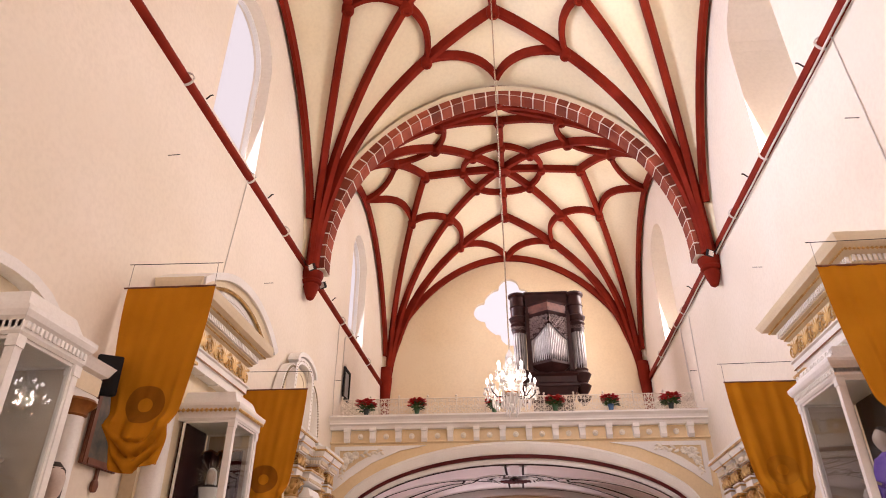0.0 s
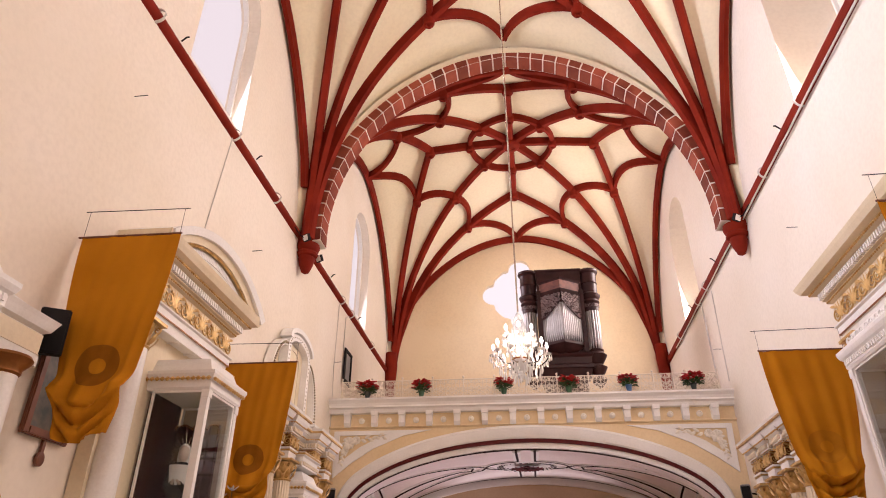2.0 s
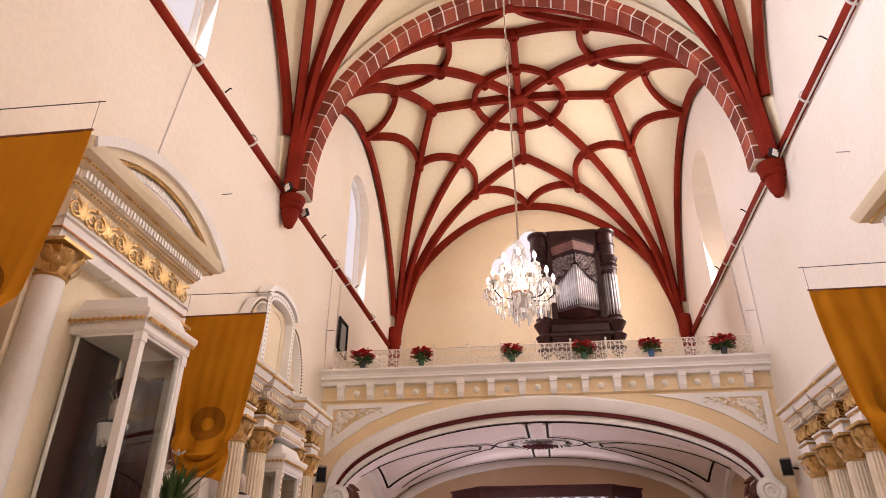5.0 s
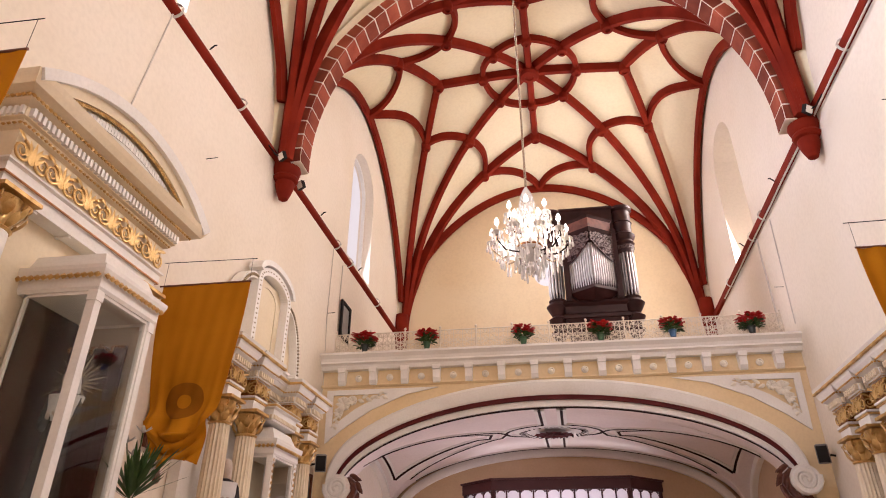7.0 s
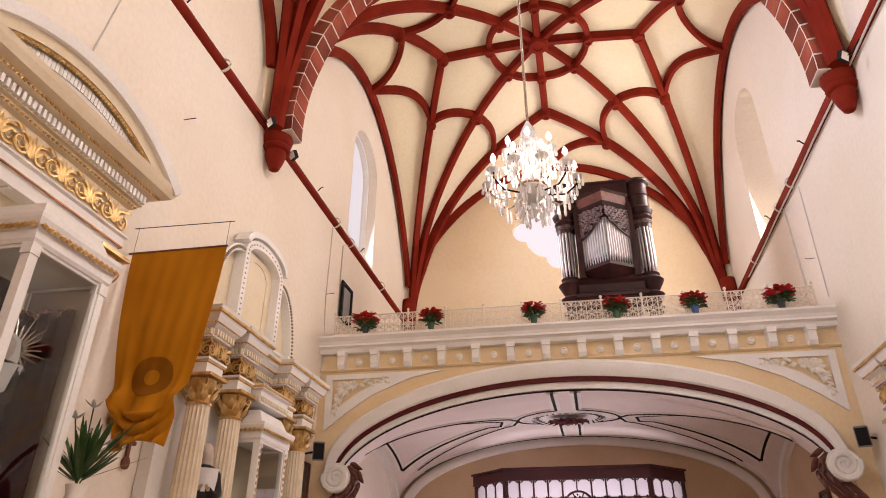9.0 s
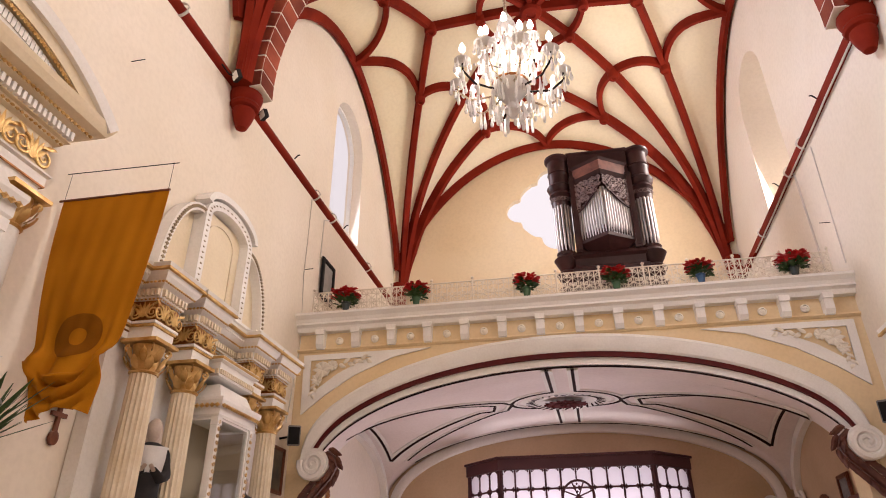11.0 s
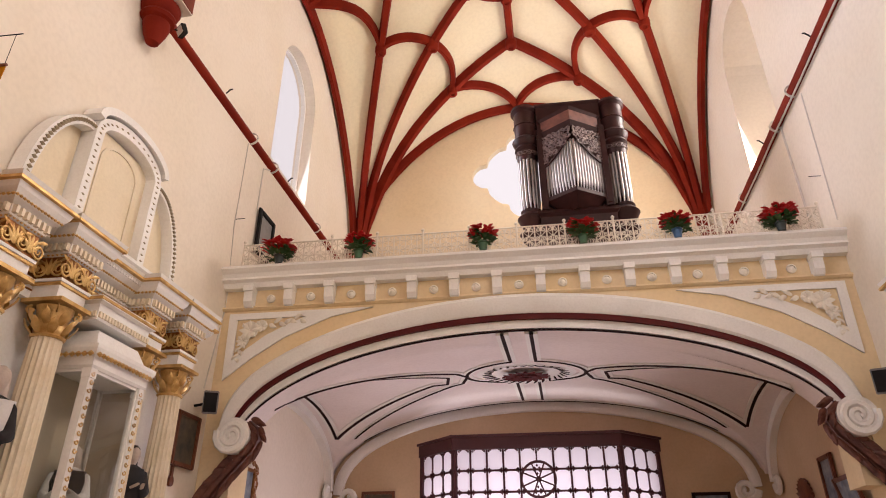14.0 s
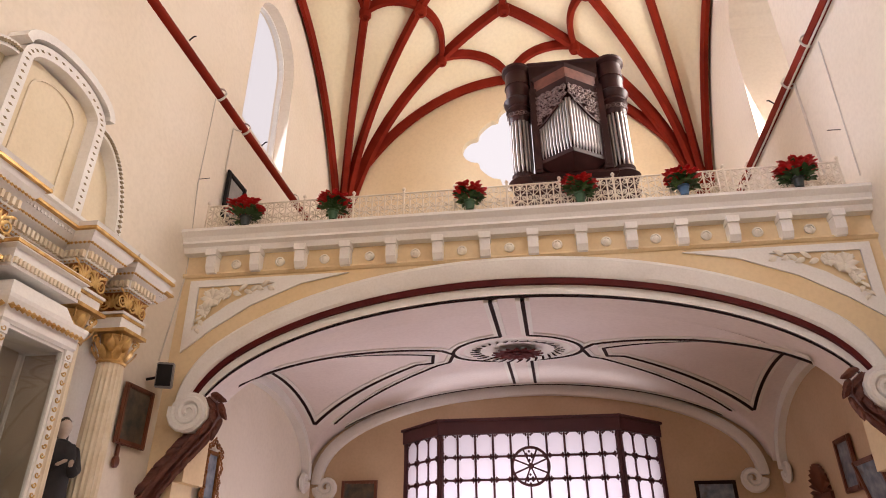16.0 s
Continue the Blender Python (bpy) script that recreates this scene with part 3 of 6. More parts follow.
def soffit_line(pts, width, mat, label, lift=0.012, closed=False):
    """A raised strip that follows the cross vault along plan points."""
    out = []
    for (x0, y0), (x1, y1) in zip(pts, pts[1:]):
        n = max(int(math.hypot(x1 - x0, y1 - y0) / 0.07), 1)
        out += [(x0 + (x1 - x0) * i / n, y0 + (y1 - y0) * i / n) for i in range(n)]
    if not closed:
        out.append(pts[-1])
    bm = new_bm()
    n = len(out)
    rows = []
    for i, (x, y) in enumerate(out):
        (ax, ay), (cx, cy) = (out[i - 1], out[(i + 1) % n]) if closed else (out[max(i - 1, 0)], out[min(i + 1, n - 1)])
        d = Vector((cx - ax, cy - ay)).normalized() * (width / 2)
        a, c = (x - d.y, y + d.x), (x + d.y, y - d.x)
        rows.append([bm.verts.new((*q, low_z(*q) + dz)) for q, dz in ((a, 0.02), (a, -lift), (c, -lift), (c, 0.02))])
    for i in range(n if closed else n - 1):
        p, q = rows[i], rows[(i + 1) % n]
        for k in range(4):
            bm.faces.new((p[k], q[k], q[(k + 1) % 4], p[(k + 1) % 4]))
    if not closed:
        bm.faces.new(rows[0])
        bm.faces.new(rows[-1][::-1])
    bmesh.ops.recalc_face_normals(bm, faces=bm.faces)
    return structure("trim", bm, mat, label, "moulding")


def double_line(pts, closed=False):
    soffit_line(pts, 0.2, M_WHITE, "white raised fillet on the loft vault", 0.024, closed)
    soffit_line(pts, 0.06, M_BLACK, "black painted line on the loft vault", 0.036, closed)


MED = (VX, 21.38)
for sx in (-1, 1):
    # half of the oval outline, broken where the arms leave it
    for sy in (-1, 1):
        arc = [(MED[0] + sx * 1.14 * math.sin(a), MED[1] + sy * 0.9 * math.cos(a)) for a in [0.2 + (math.pi / 2 - 0.2) * i / 14 for i in range(15)]]
        double_line(arc)
        double_line([(arc[0][0], arc[0][1]), (arc[0][0], MED[1] + sy * (2.7 if sy < 0 else 3.05))])
        # outline of the front or rear cell, beside the groin
        far = 4.1 if sy > 0 else 4.0
        qs = [1.3 + (far - 1.3) * i / 12 for i in range(13)]
        cell = [(VX + sx * 1.14, MED[1])] + [(VX + sx * q, 21.8 + sy * (groin(q, sy) + 0.1)) for q in qs if 21.8 + sy * (groin(q, sy) + 0.1) > 18.75]
        double_line(cell)
    # outline of the side cell
    lines = []
    for sy in (-1, 1):
        qs = [1.5 + (4.5 - 1.5) * i / 60 for i in range(61)]
        lines.append([(VX + sx * q, 21.8 + sy * (groin(q, sy) - 0.36)) for q in qs if groin(q, sy) > 0.36][::4])
    q0 = sx * (lines[1][0][0] - VX)
    double_line(lines[0][::-1] + [(VX + sx * (q0 - 0.3), 21.8)] + lines[1])
    double_line([(VX + sx * 4.52, 19.3), (VX + sx * 4.52, lines[1][-1][1])])
double_line([(VX - 4.1, UC + 2.6), (VX + 4.1, UC + 2.6)])

# ---- ornament builders ----


def mould(bm, s, face, y0, y1, prof, wall=4.98):
    """Stacked moulding with mitred returns to the wall; prof of (projection, z)."""
    return loft_rings(bm, [[(s * wall, y0 - p, z), (s * (face - p), y0 - p, z), (s * (face - p), y1 + p, z), (s * wall, y1 + p, z)] for p, z in prof])


def dentils(bm, s, face, y0, y1, z0, z1, step=0.075, depth=0.045, ends=True):
    n = max(int((y1 - y0) / step), 1)
    for i in range(n):
        y = y0 + (y1 - y0) * (i + 0.5) / n
        box(bm, min(s * face, s * (face - depth)), max(s * face, s * (face - depth)), y - step * 0.29, y + step * 0.29, z0, z1)
    if ends:
        w = 4.98 - face
        n = max(int(w / step), 1)
        for i in range(n):
            x = face + w * (i + 0.5) / n
            box(bm, s * x - step * 0.29, s * x + step * 0.29, y0 - depth, y0, z0, z1)
    return bm


def bead(bm, c, r, sq=(1, 1, 1)):
    """A low faceted bead."""
    top, bot = bm.verts.new((c[0], c[1], c[2] + r * sq[2])), bm.verts.new((c[0], c[1], c[2] - r * sq[2]))
    ring = [bm.verts.new((c[0] + r * sq[0] * math.cos(k * math.pi / 3), c[1] + r * sq[1] * math.sin(k * math.pi / 3), c[2])) for k in range(6)]
    for i in range(6):
        j = (i + 1) % 6
        bm.faces.new((ring[i], ring[j], top))
        bm.faces.new((ring[j], ring[i], bot))


def bead_row(bm, p, q, step, r, sq=(1, 1, 1)):
    p, q = Vector(p), Vector(q)
    n = max(int((q - p).length / step), 1)
    for i in range(n):
        bead(bm, p + (q - p) * ((i + 0.5) / n), r, sq)


def spiral(bm, c, ax, r, turns, width, start=0.0, flip=1):
    """Scroll: a tapering tube wound in the plane of ax = (u, v)."""
    u, v = Vector(ax[0]), Vector(ax[1])
    path = []
    n = int(14 * turns)
    for i in range(n + 1):
        f = i / n
        a = start + flip * 2 * math.pi * turns * f
        rr = r * (1 - 0.85 * f)
        path.append(Vector(c) + u * (rr * math.cos(a)) + v * (rr * math.sin(a)))
    rings = []
    nn = u.cross(v).normalized()
    for i, p in enumerate(path):
        d = (path[min(i + 1, n)] - path[max(i - 1, 0)]).normalized()
        side = d.cross(nn)
        w = width * (1 - 0.55 * i / n)
        rings.append([tuple(p + side * w * math.cos(k * math.pi / 3) + nn * w * 0.8 * math.sin(k * math.pi / 3)) for k in range(6)])
    return loft_rings(bm, rings)


def leaf(bm, base, tip, side, out, width, n=5):
    """Curled leaf from base to tip with a raised rib."""
    base, tip, side, out = Vector(base), Vector(tip), Vector(side), Vector(out)
    rows = []
    for i in range(n + 1):
        f = i / n
        w = width * math.sin(math.pi * min(0.12 + f * 0.88, 0.985)) ** 0.7
        c = base.lerp(tip, f) + out * (math.sin(math.pi * f * 0.9) * 0.6 + f * f * 0.5) * width
        rows.append([tuple(c - side * w), tuple(c + out * width * 0.3), tuple(c + side * w), tuple(c - out * width * 0.1)])
    return loft_rings(bm, rings=rows)


def scroll_piece(name, mat, h, dirn=1):
    """Paired scrolls with acanthus leaves; local x runs along the frieze, y is outward (negative), z up."""
    bm = new_bm()
    ax = ((1, 0, 0), (0, 0, 1))
    for sg in (-1, 1):
        spiral(bm, (sg * h * 0.46, -0.012, -h * 0.12), ax, h * 0.38, 1.9, h * 0.062, math.pi / 2, sg)
    for a in (-0.9, -0.45, 0, 0.45, 0.9):
        leaf(bm, (0, -0.01, -h * 0.35), (math.sin(a) * h * 0.62, -0.01, -h * 0.35 + math.cos(a) * h * 0.8), (math.cos(a), 0, -math.sin(a)), (0, -0.6, 0), h * 0.09, 4)
    for sg in (-1, 1):
        leaf(bm, (sg * h * 0.4, -0.01, h * 0.28), (sg * h * 0.85, -0.01, h * 0.42), (0, 0, 1), (0, -0.6, 0), h * 0.08, 4)
    return local_mesh(bm, name, mat, True)


def capital(bm, x, y, z0, z1, r):
    """Leafy capital: bell, two rows of leaves, corner scrolls and a slab."""
    h = z1 - z0
    lathe(bm, [(r * 1.02, z0 - 0.02), (r * 1.12, z0), (r * 0.98, z0 + h * 0.06), (r * 0.98, z0 + h * 0.5), (r * 1.2, z0 + h * 0.86), (r * 1.0, z0 + h * 0.87)], x, y, 14)
    for row, (n, lo, hi, rr, w) in enumerate(((8, 0.05, 0.45, 1.0, 0.32), (8, 0.3, 0.72, 1.06, 0.3))):
        for k in range(n):
            a = 2 * math.pi * (k + 0.5 * row) / n
            o = Vector((math.cos(a), math.sin(a), 0))
            leaf(bm, Vector((x, y, z0 + h * lo)) + o * r * rr, Vector((x, y, z0 + h * hi)) + o * r * (rr + 0.35), (-o.y, o.x, 0), o, r * w, 4)
    for k in range(4):
        a = math.pi / 4 + k * math.pi / 2
        o = Vector((math.cos(a), math.sin(a), 0))
        spiral(bm, Vector((x, y, z0 + h * 0.72)) + o * r * 1.38, (o, (0, 0, 1)), r * 0.3, 1.3, r * 0.1, math.pi / 2, -1)
    b = r * 1.5
    box(bm, x - b, x + b, y - b, y + b, z0 + h * 0.89, z1)
    return bm


def fluted(bm, x, y, z0, z1, r, flutes=18):
    n = flutes * 4
    rings = []
    for f in [i / 10 for i in range(11)]:
        t = r * (1 - 0.14 * f * f)
        rings.append([(x + t * (1 - (0.0, 0.075, 0.1, 0.075)[k % 4]) * math.cos(2 * math.pi * k / n), y + t * (1 - (0.0, 0.075, 0.1, 0.075)[k % 4]) * math.sin(2 * math.pi * k / n), z0 + (z1 - z0) * f) for k in range(n)])
    return loft_rings(bm, rings)


def column(parent, x, y, z0, zc, z1, r, flute, cap_mat=None):
    col = part("column", fluted(new_bm(), x, y, z0 + 0.16, zc, r) if flute else lathe(new_bm(), [(r, z0 + 0.16), (r, z0 + 1.2), (r * 0.86, zc)], x, y, 24), M_IVORY if flute else M_WHITE, parent, "cream fluted shaft with gilded arrises" if flute else "smooth white shaft", smooth=25 if flute else 40)
    part("column_base", lathe(new_bm(), [(r * 1.4, z0), (r * 1.4, z0 + 0.06), (r * 1.3, z0 + 0.1), (r * 1.15, z0 + 0.13), (r * 1.2, z0 + 0.16)], x, y, 20), M_WHITE, col)
    if cap_mat:
        part("capital", capital(new_bm(), x, y, zc, z1, r * 0.9), cap_mat, col, "gilded leafy capital", smooth=50)
    return col


M_CARVED = mottled("dark_carved_wood", (0.08, 0.022, 0.014), (0.17, 0.055, 0.032), 6, 30, 0.5)
M_CARVED2 = mottled("worn_carved_wood", (0.12, 0.075, 0.07), (0.22, 0.15, 0.14), 6, 30, 0.4)
M_IVORY = mottled("ivory_gilt_paint", (0.72, 0.6, 0.42), (0.8, 0.7, 0.54), 5, 30, 0.45)
M_PANEL = mottled("cream_altar_paint", (0.74, 0.62, 0.42), (0.8, 0.69, 0.5), 1.2, 24, 0.55)
M_BRONZE = mottled("brown_gilt", (0.22, 0.08, 0.02), (0.36, 0.15, 0.04), 6, 30, 0.35, 0.6)
M_GREENROBE = mottled("green_robe", (0.03, 0.12, 0.07), (0.05, 0.18, 0.1), 5, 50, 0.6)
M_AMBERROBE = mottled("yellow_robe", (0.5, 0.26, 0.03), (0.6, 0.34, 0.06), 5, 50, 0.6)
M_VIOLET = mottled("violet_robe", (0.13, 0.06, 0.4), (0.2, 0.1, 0.5), 5, 50, 0.6)
M_WHITEROBE = mottled("white_robe", (0.6, 0.58, 0.56), (0.72, 0.7, 0.68), 5, 50, 0.6)
M_SILVER = mottled("silver_gilt", (0.55, 0.48, 0.38), (0.7, 0.62, 0.5), 6, 40, 0.25, 0.9)
M_HAIR = mottled("dark_hair_paint", (0.02, 0.014, 0.01), (0.04, 0.025, 0.018), 6, 40, 0.6)
ME_SCROLL_GOLD = scroll_piece("acanthus_scroll", M_GOLD, 0.3)


def statue(name, x, y, z0, h, face, robe, label, hood=None, halo=False, cape=None, slim=1.0):
    """A robed wooden figure as one mesh; face is the way it looks, in degrees; slim narrows it."""
    bm = new_bm()
    k = h / 1.6
    mats = [robe, M_STATUE, hood or M_HAIR, M_SILVER, cape or robe]
    n = 20

    def solid(rings, mi):
        before = len(bm.faces)
        loft_rings(bm, rings)
        bm.faces.ensure_lookup_table()
        for f in bm.faces[before:]:
            f.material_index = mi

    def oval(rx, ry, z, dx=0.0, wave=0.0):
        return [(dx + rx * (1 + wave * math.sin(7 * a)) * math.cos(a), ry * (1 + wave * math.cos(6 * a)) * math.sin(a), z) for a in [2 * math.pi * i / n for i in range(n)]]
    solid([oval(0.24, 0.27, 0.0, 0, 0.06), oval(0.21, 0.24, 0.35, 0, 0.07), oval(0.17, 0.2, 0.8, 0, 0.05), oval(0.16, 0.2, 1.0, 0, 0.03), oval(0.15, 0.22, 1.2, 0, 0.02), oval(0.11, 0.19, 1.32), oval(0.06, 0.07, 1.38)], 0)
    solid([oval(0.165, 0.215, 1.02, 0.0, 0.04), oval(0.165, 0.23, 1.18, 0.0, 0.02), oval(0.12, 0.195, 1.33, -0.005)], 4)
    solid([oval(0.05, 0.05, 1.34), oval(0.05, 0.05, 1.4), oval(0.075, 0.07, 1.44, 0.01), oval(0.1, 0.08, 1.5, 0.015), oval(0.098, 0.083, 1.56, 0.01), oval(0.06, 0.06, 1.63)], 1)
    solid([oval(0.09, 0.12, 1.24, -0.075), oval(0.085, 0.1, 1.42, -0.06), oval(0.095, 0.094, 1.54, -0.035), oval(0.085, 0.08, 1.62, -0.018), oval(0.03, 0.03, 1.67, -0.01)], 2)
    for sg in (-1, 1):
        rings = []
        for p, r in (((0.0, sg * 0.19, 1.25), 0.07), ((0.05, sg * 0.24, 1.0), 0.075), ((0.16, sg * 0.17, 0.95), 0.065), ((0.26, sg * 0.08, 1.03), 0.05)):
            rings.append([(p[0] + r * 0.6 * math.cos(a), p[1] + r * math.sin(a), p[2] + r * 0.8 * math.cos(a)) for a in [2 * math.pi * i / 10 for i in range(10)]])
        solid(rings, 0)
        solid([[(0.26 + dx + 0.022 * math.cos(a), sg * (0.08 - dx * 0.4) + 0.03 * math.sin(a), 1.03 + dx * 0.4 + 0.02 * math.cos(a)) for a in [2 * math.pi * i / 8 for i in range(8)]] for dx in (0.0, 0.06, 0.1)], 1)
    if halo:
        for i in range(26):
            a = 2 * math.pi * i / 26
            r1 = 0.36 if i % 2 else 0.28
            d, t = Vector((0, math.cos(a), math.sin(a))), Vector((0, -math.sin(a), math.cos(a)))
            c = Vector((-0.1, 0, 1.52))
            solid([[tuple(c + d * r + t * w + Vector((e, 0, 0))) for w, e in ((-q, 0.0), (0, 0.012), (q, 0.0), (0, -0.006))] for r, q in ((0.1, 0.016), (r1, 0.004))], 3)
    ca, sa = math.cos(radians(face)), math.sin(radians(face))
    for v in bm.verts:
        w = slim if v.co.z < 1.3 else 1.0
        v.co = Vector((x + k * w * (v.co.x * ca - v.co.y * sa), y + k * w * (v.co.x * sa + v.co.y * ca), z0 + k * v.co.z))
    ob = single(name, bm, mats[0], label, "statue", (x, y, z0), smooth=50)
    for m in mats[1:]:
        ob.data.materials.append(m)
    return ob


def vitrine(label, s, y0, y1, depth, z0, z1, lining, beads=True, crest=False):
    """Glazed shrine standing out from the altar wall."""
    face = 5.0 - depth
    v = thing("glass_shrine", (s * (face + depth / 2), (y0 + y1) / 2, z0), label, "shrine", "glazed shrines")
    w = 0.075
    for px, py in ((face, y0), (face, y1), (4.9, y0), (4.9, y1)):
        bm = new_bm()
        ax = s * (px + (w / 2 if px == face else -w / 2))
        ay = py + (w / 2 if py == y0 else -w / 2)
        for hw, b0, b1 in ((w / 2, z0, z1), (w / 2 + 0.012, z0, z0 + 0.12), (w / 2 + 0.012, z1 - 0.1, z1)):
            box(bm, ax - hw, ax + hw, ay - hw, ay + hw, b0, b1)
        part("post", bm, M_WHITE, v)
    mat = M_WHITE
    bm = mould(new_bm(), s, face, y0, y1, [(-0.06, z1), (0.0, z1), (0.02, z1 + 0.03), (0.02, z1 + 0.12), (0.05, z1 + 0.15), (0.07, z1 + 0.2), (0.07, z1 + 0.24), (-0.02, z1 + 0.26), (-0.1, z1 + 0.44), (-0.12, z1 + 0.45)], 4.93)
    roof = part("cornice", bm, mat, v)
    if beads:
        bm = new_bm()
        bead_row(bm, (s * (face - 0.058), y0 - 0.03, z1 + 0.135), (s * (face - 0.058), y1 + 0.03, z1 + 0.135), 0.065, 0.036, (0.8, 1.1, 0.9))
        bead_row(bm, (s * (face - 0.03), y0 - 0.058, z1 + 0.135), (s * 4.9, y0 - 0.058, z1 + 0.135), 0.065, 0.036, (1.1, 0.8, 0.9))
        part("bead_moulding", bm, M_GOLD, roof, "gilded bead moulding")
    else:
        bm = dentils(new_bm(), s, face - 0.02, y0, y1, z1 + 0.06, z1 + 0.12, 0.055, 0.02)
        part("dentil_course", bm, M_WHITE, roof)
    bm = mould(new_bm(), s, face, y0, y1, [(0.0, z0 - 0.18), (0.06, z0 - 0.16), (0.06, z0 - 0.06), (0.0, z0)], 4.93)
    part("base", bm, mat, v)
    # back lining: its dark colour stands in for the gloom of the case
    part("lining", box(new_bm(), min(s * 4.78, s * 4.74), max(s * 4.78, s * 4.74), y0 + 0.08, y1 - 0.08, z0, z1), lining, v, "lining at the back, its colour darkened for the shade inside")
    # the side board's cream is toned down to paint in the dim interior
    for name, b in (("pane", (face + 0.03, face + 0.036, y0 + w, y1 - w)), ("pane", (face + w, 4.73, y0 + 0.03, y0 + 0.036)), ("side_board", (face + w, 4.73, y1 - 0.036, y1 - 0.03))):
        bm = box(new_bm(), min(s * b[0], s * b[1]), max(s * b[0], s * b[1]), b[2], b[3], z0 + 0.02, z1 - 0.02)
        p = part(name, bm, M_GLASS if name == "pane" else M_INNER_SHADED, v, "clear glass pane" if name == "pane" else "cream board with the shade inside the shrine put into its colour")
        p.visible_shadow = name != "pane"
        bm = new_bm()
        t = 0.028
        if b[1] - b[0] < 0.02:
            for q in ((y0 + w, y0 + w + t, z0, z1), (y1 - w - t, y1 - w, z0, z1), (y0 + w, y1 - w, z0, z0 + t), (y0 + w, y1 - w, z1 - t, z1)):
                box(bm, min(s * (b[0] - 0.015), s * (b[1] + 0.012)), max(s * (b[0] - 0.015), s * (b[1] + 0.012)), *q)
        else:
            for q in ((b[0], b[0] + t, z0, z1), (b[1] - t, b[1], z0, z1), (b[0], b[1], z0, z0 + t), (b[0], b[1], z1 - t, z1)):
                box(bm, min(s * q[0], s * q[1]), max(s * q[0], s * q[1]), b[2] - 0.012, b[3] + 0.012, q[2], q[3])
        part("pane_frame", bm, M_WHITE, p)
    if crest:
        for k in range(5):
            yc = y0 + (y1 - y0) * (k + 0.5) / 5
            bm = new_bm()
            for sg in (-1, 1):
                spiral(bm, (s * (face + 0.06), yc + sg * 0.05, z1 + 0.36), ((0, 1, 0), (0, 0, 1)), 0.055, 1.3, 0.014, -math.pi / 2, sg)
            part("crest_scroll", bm, M_WHITE, v)
    return v


# ---- altar A2: white altar with a curved pediment ----


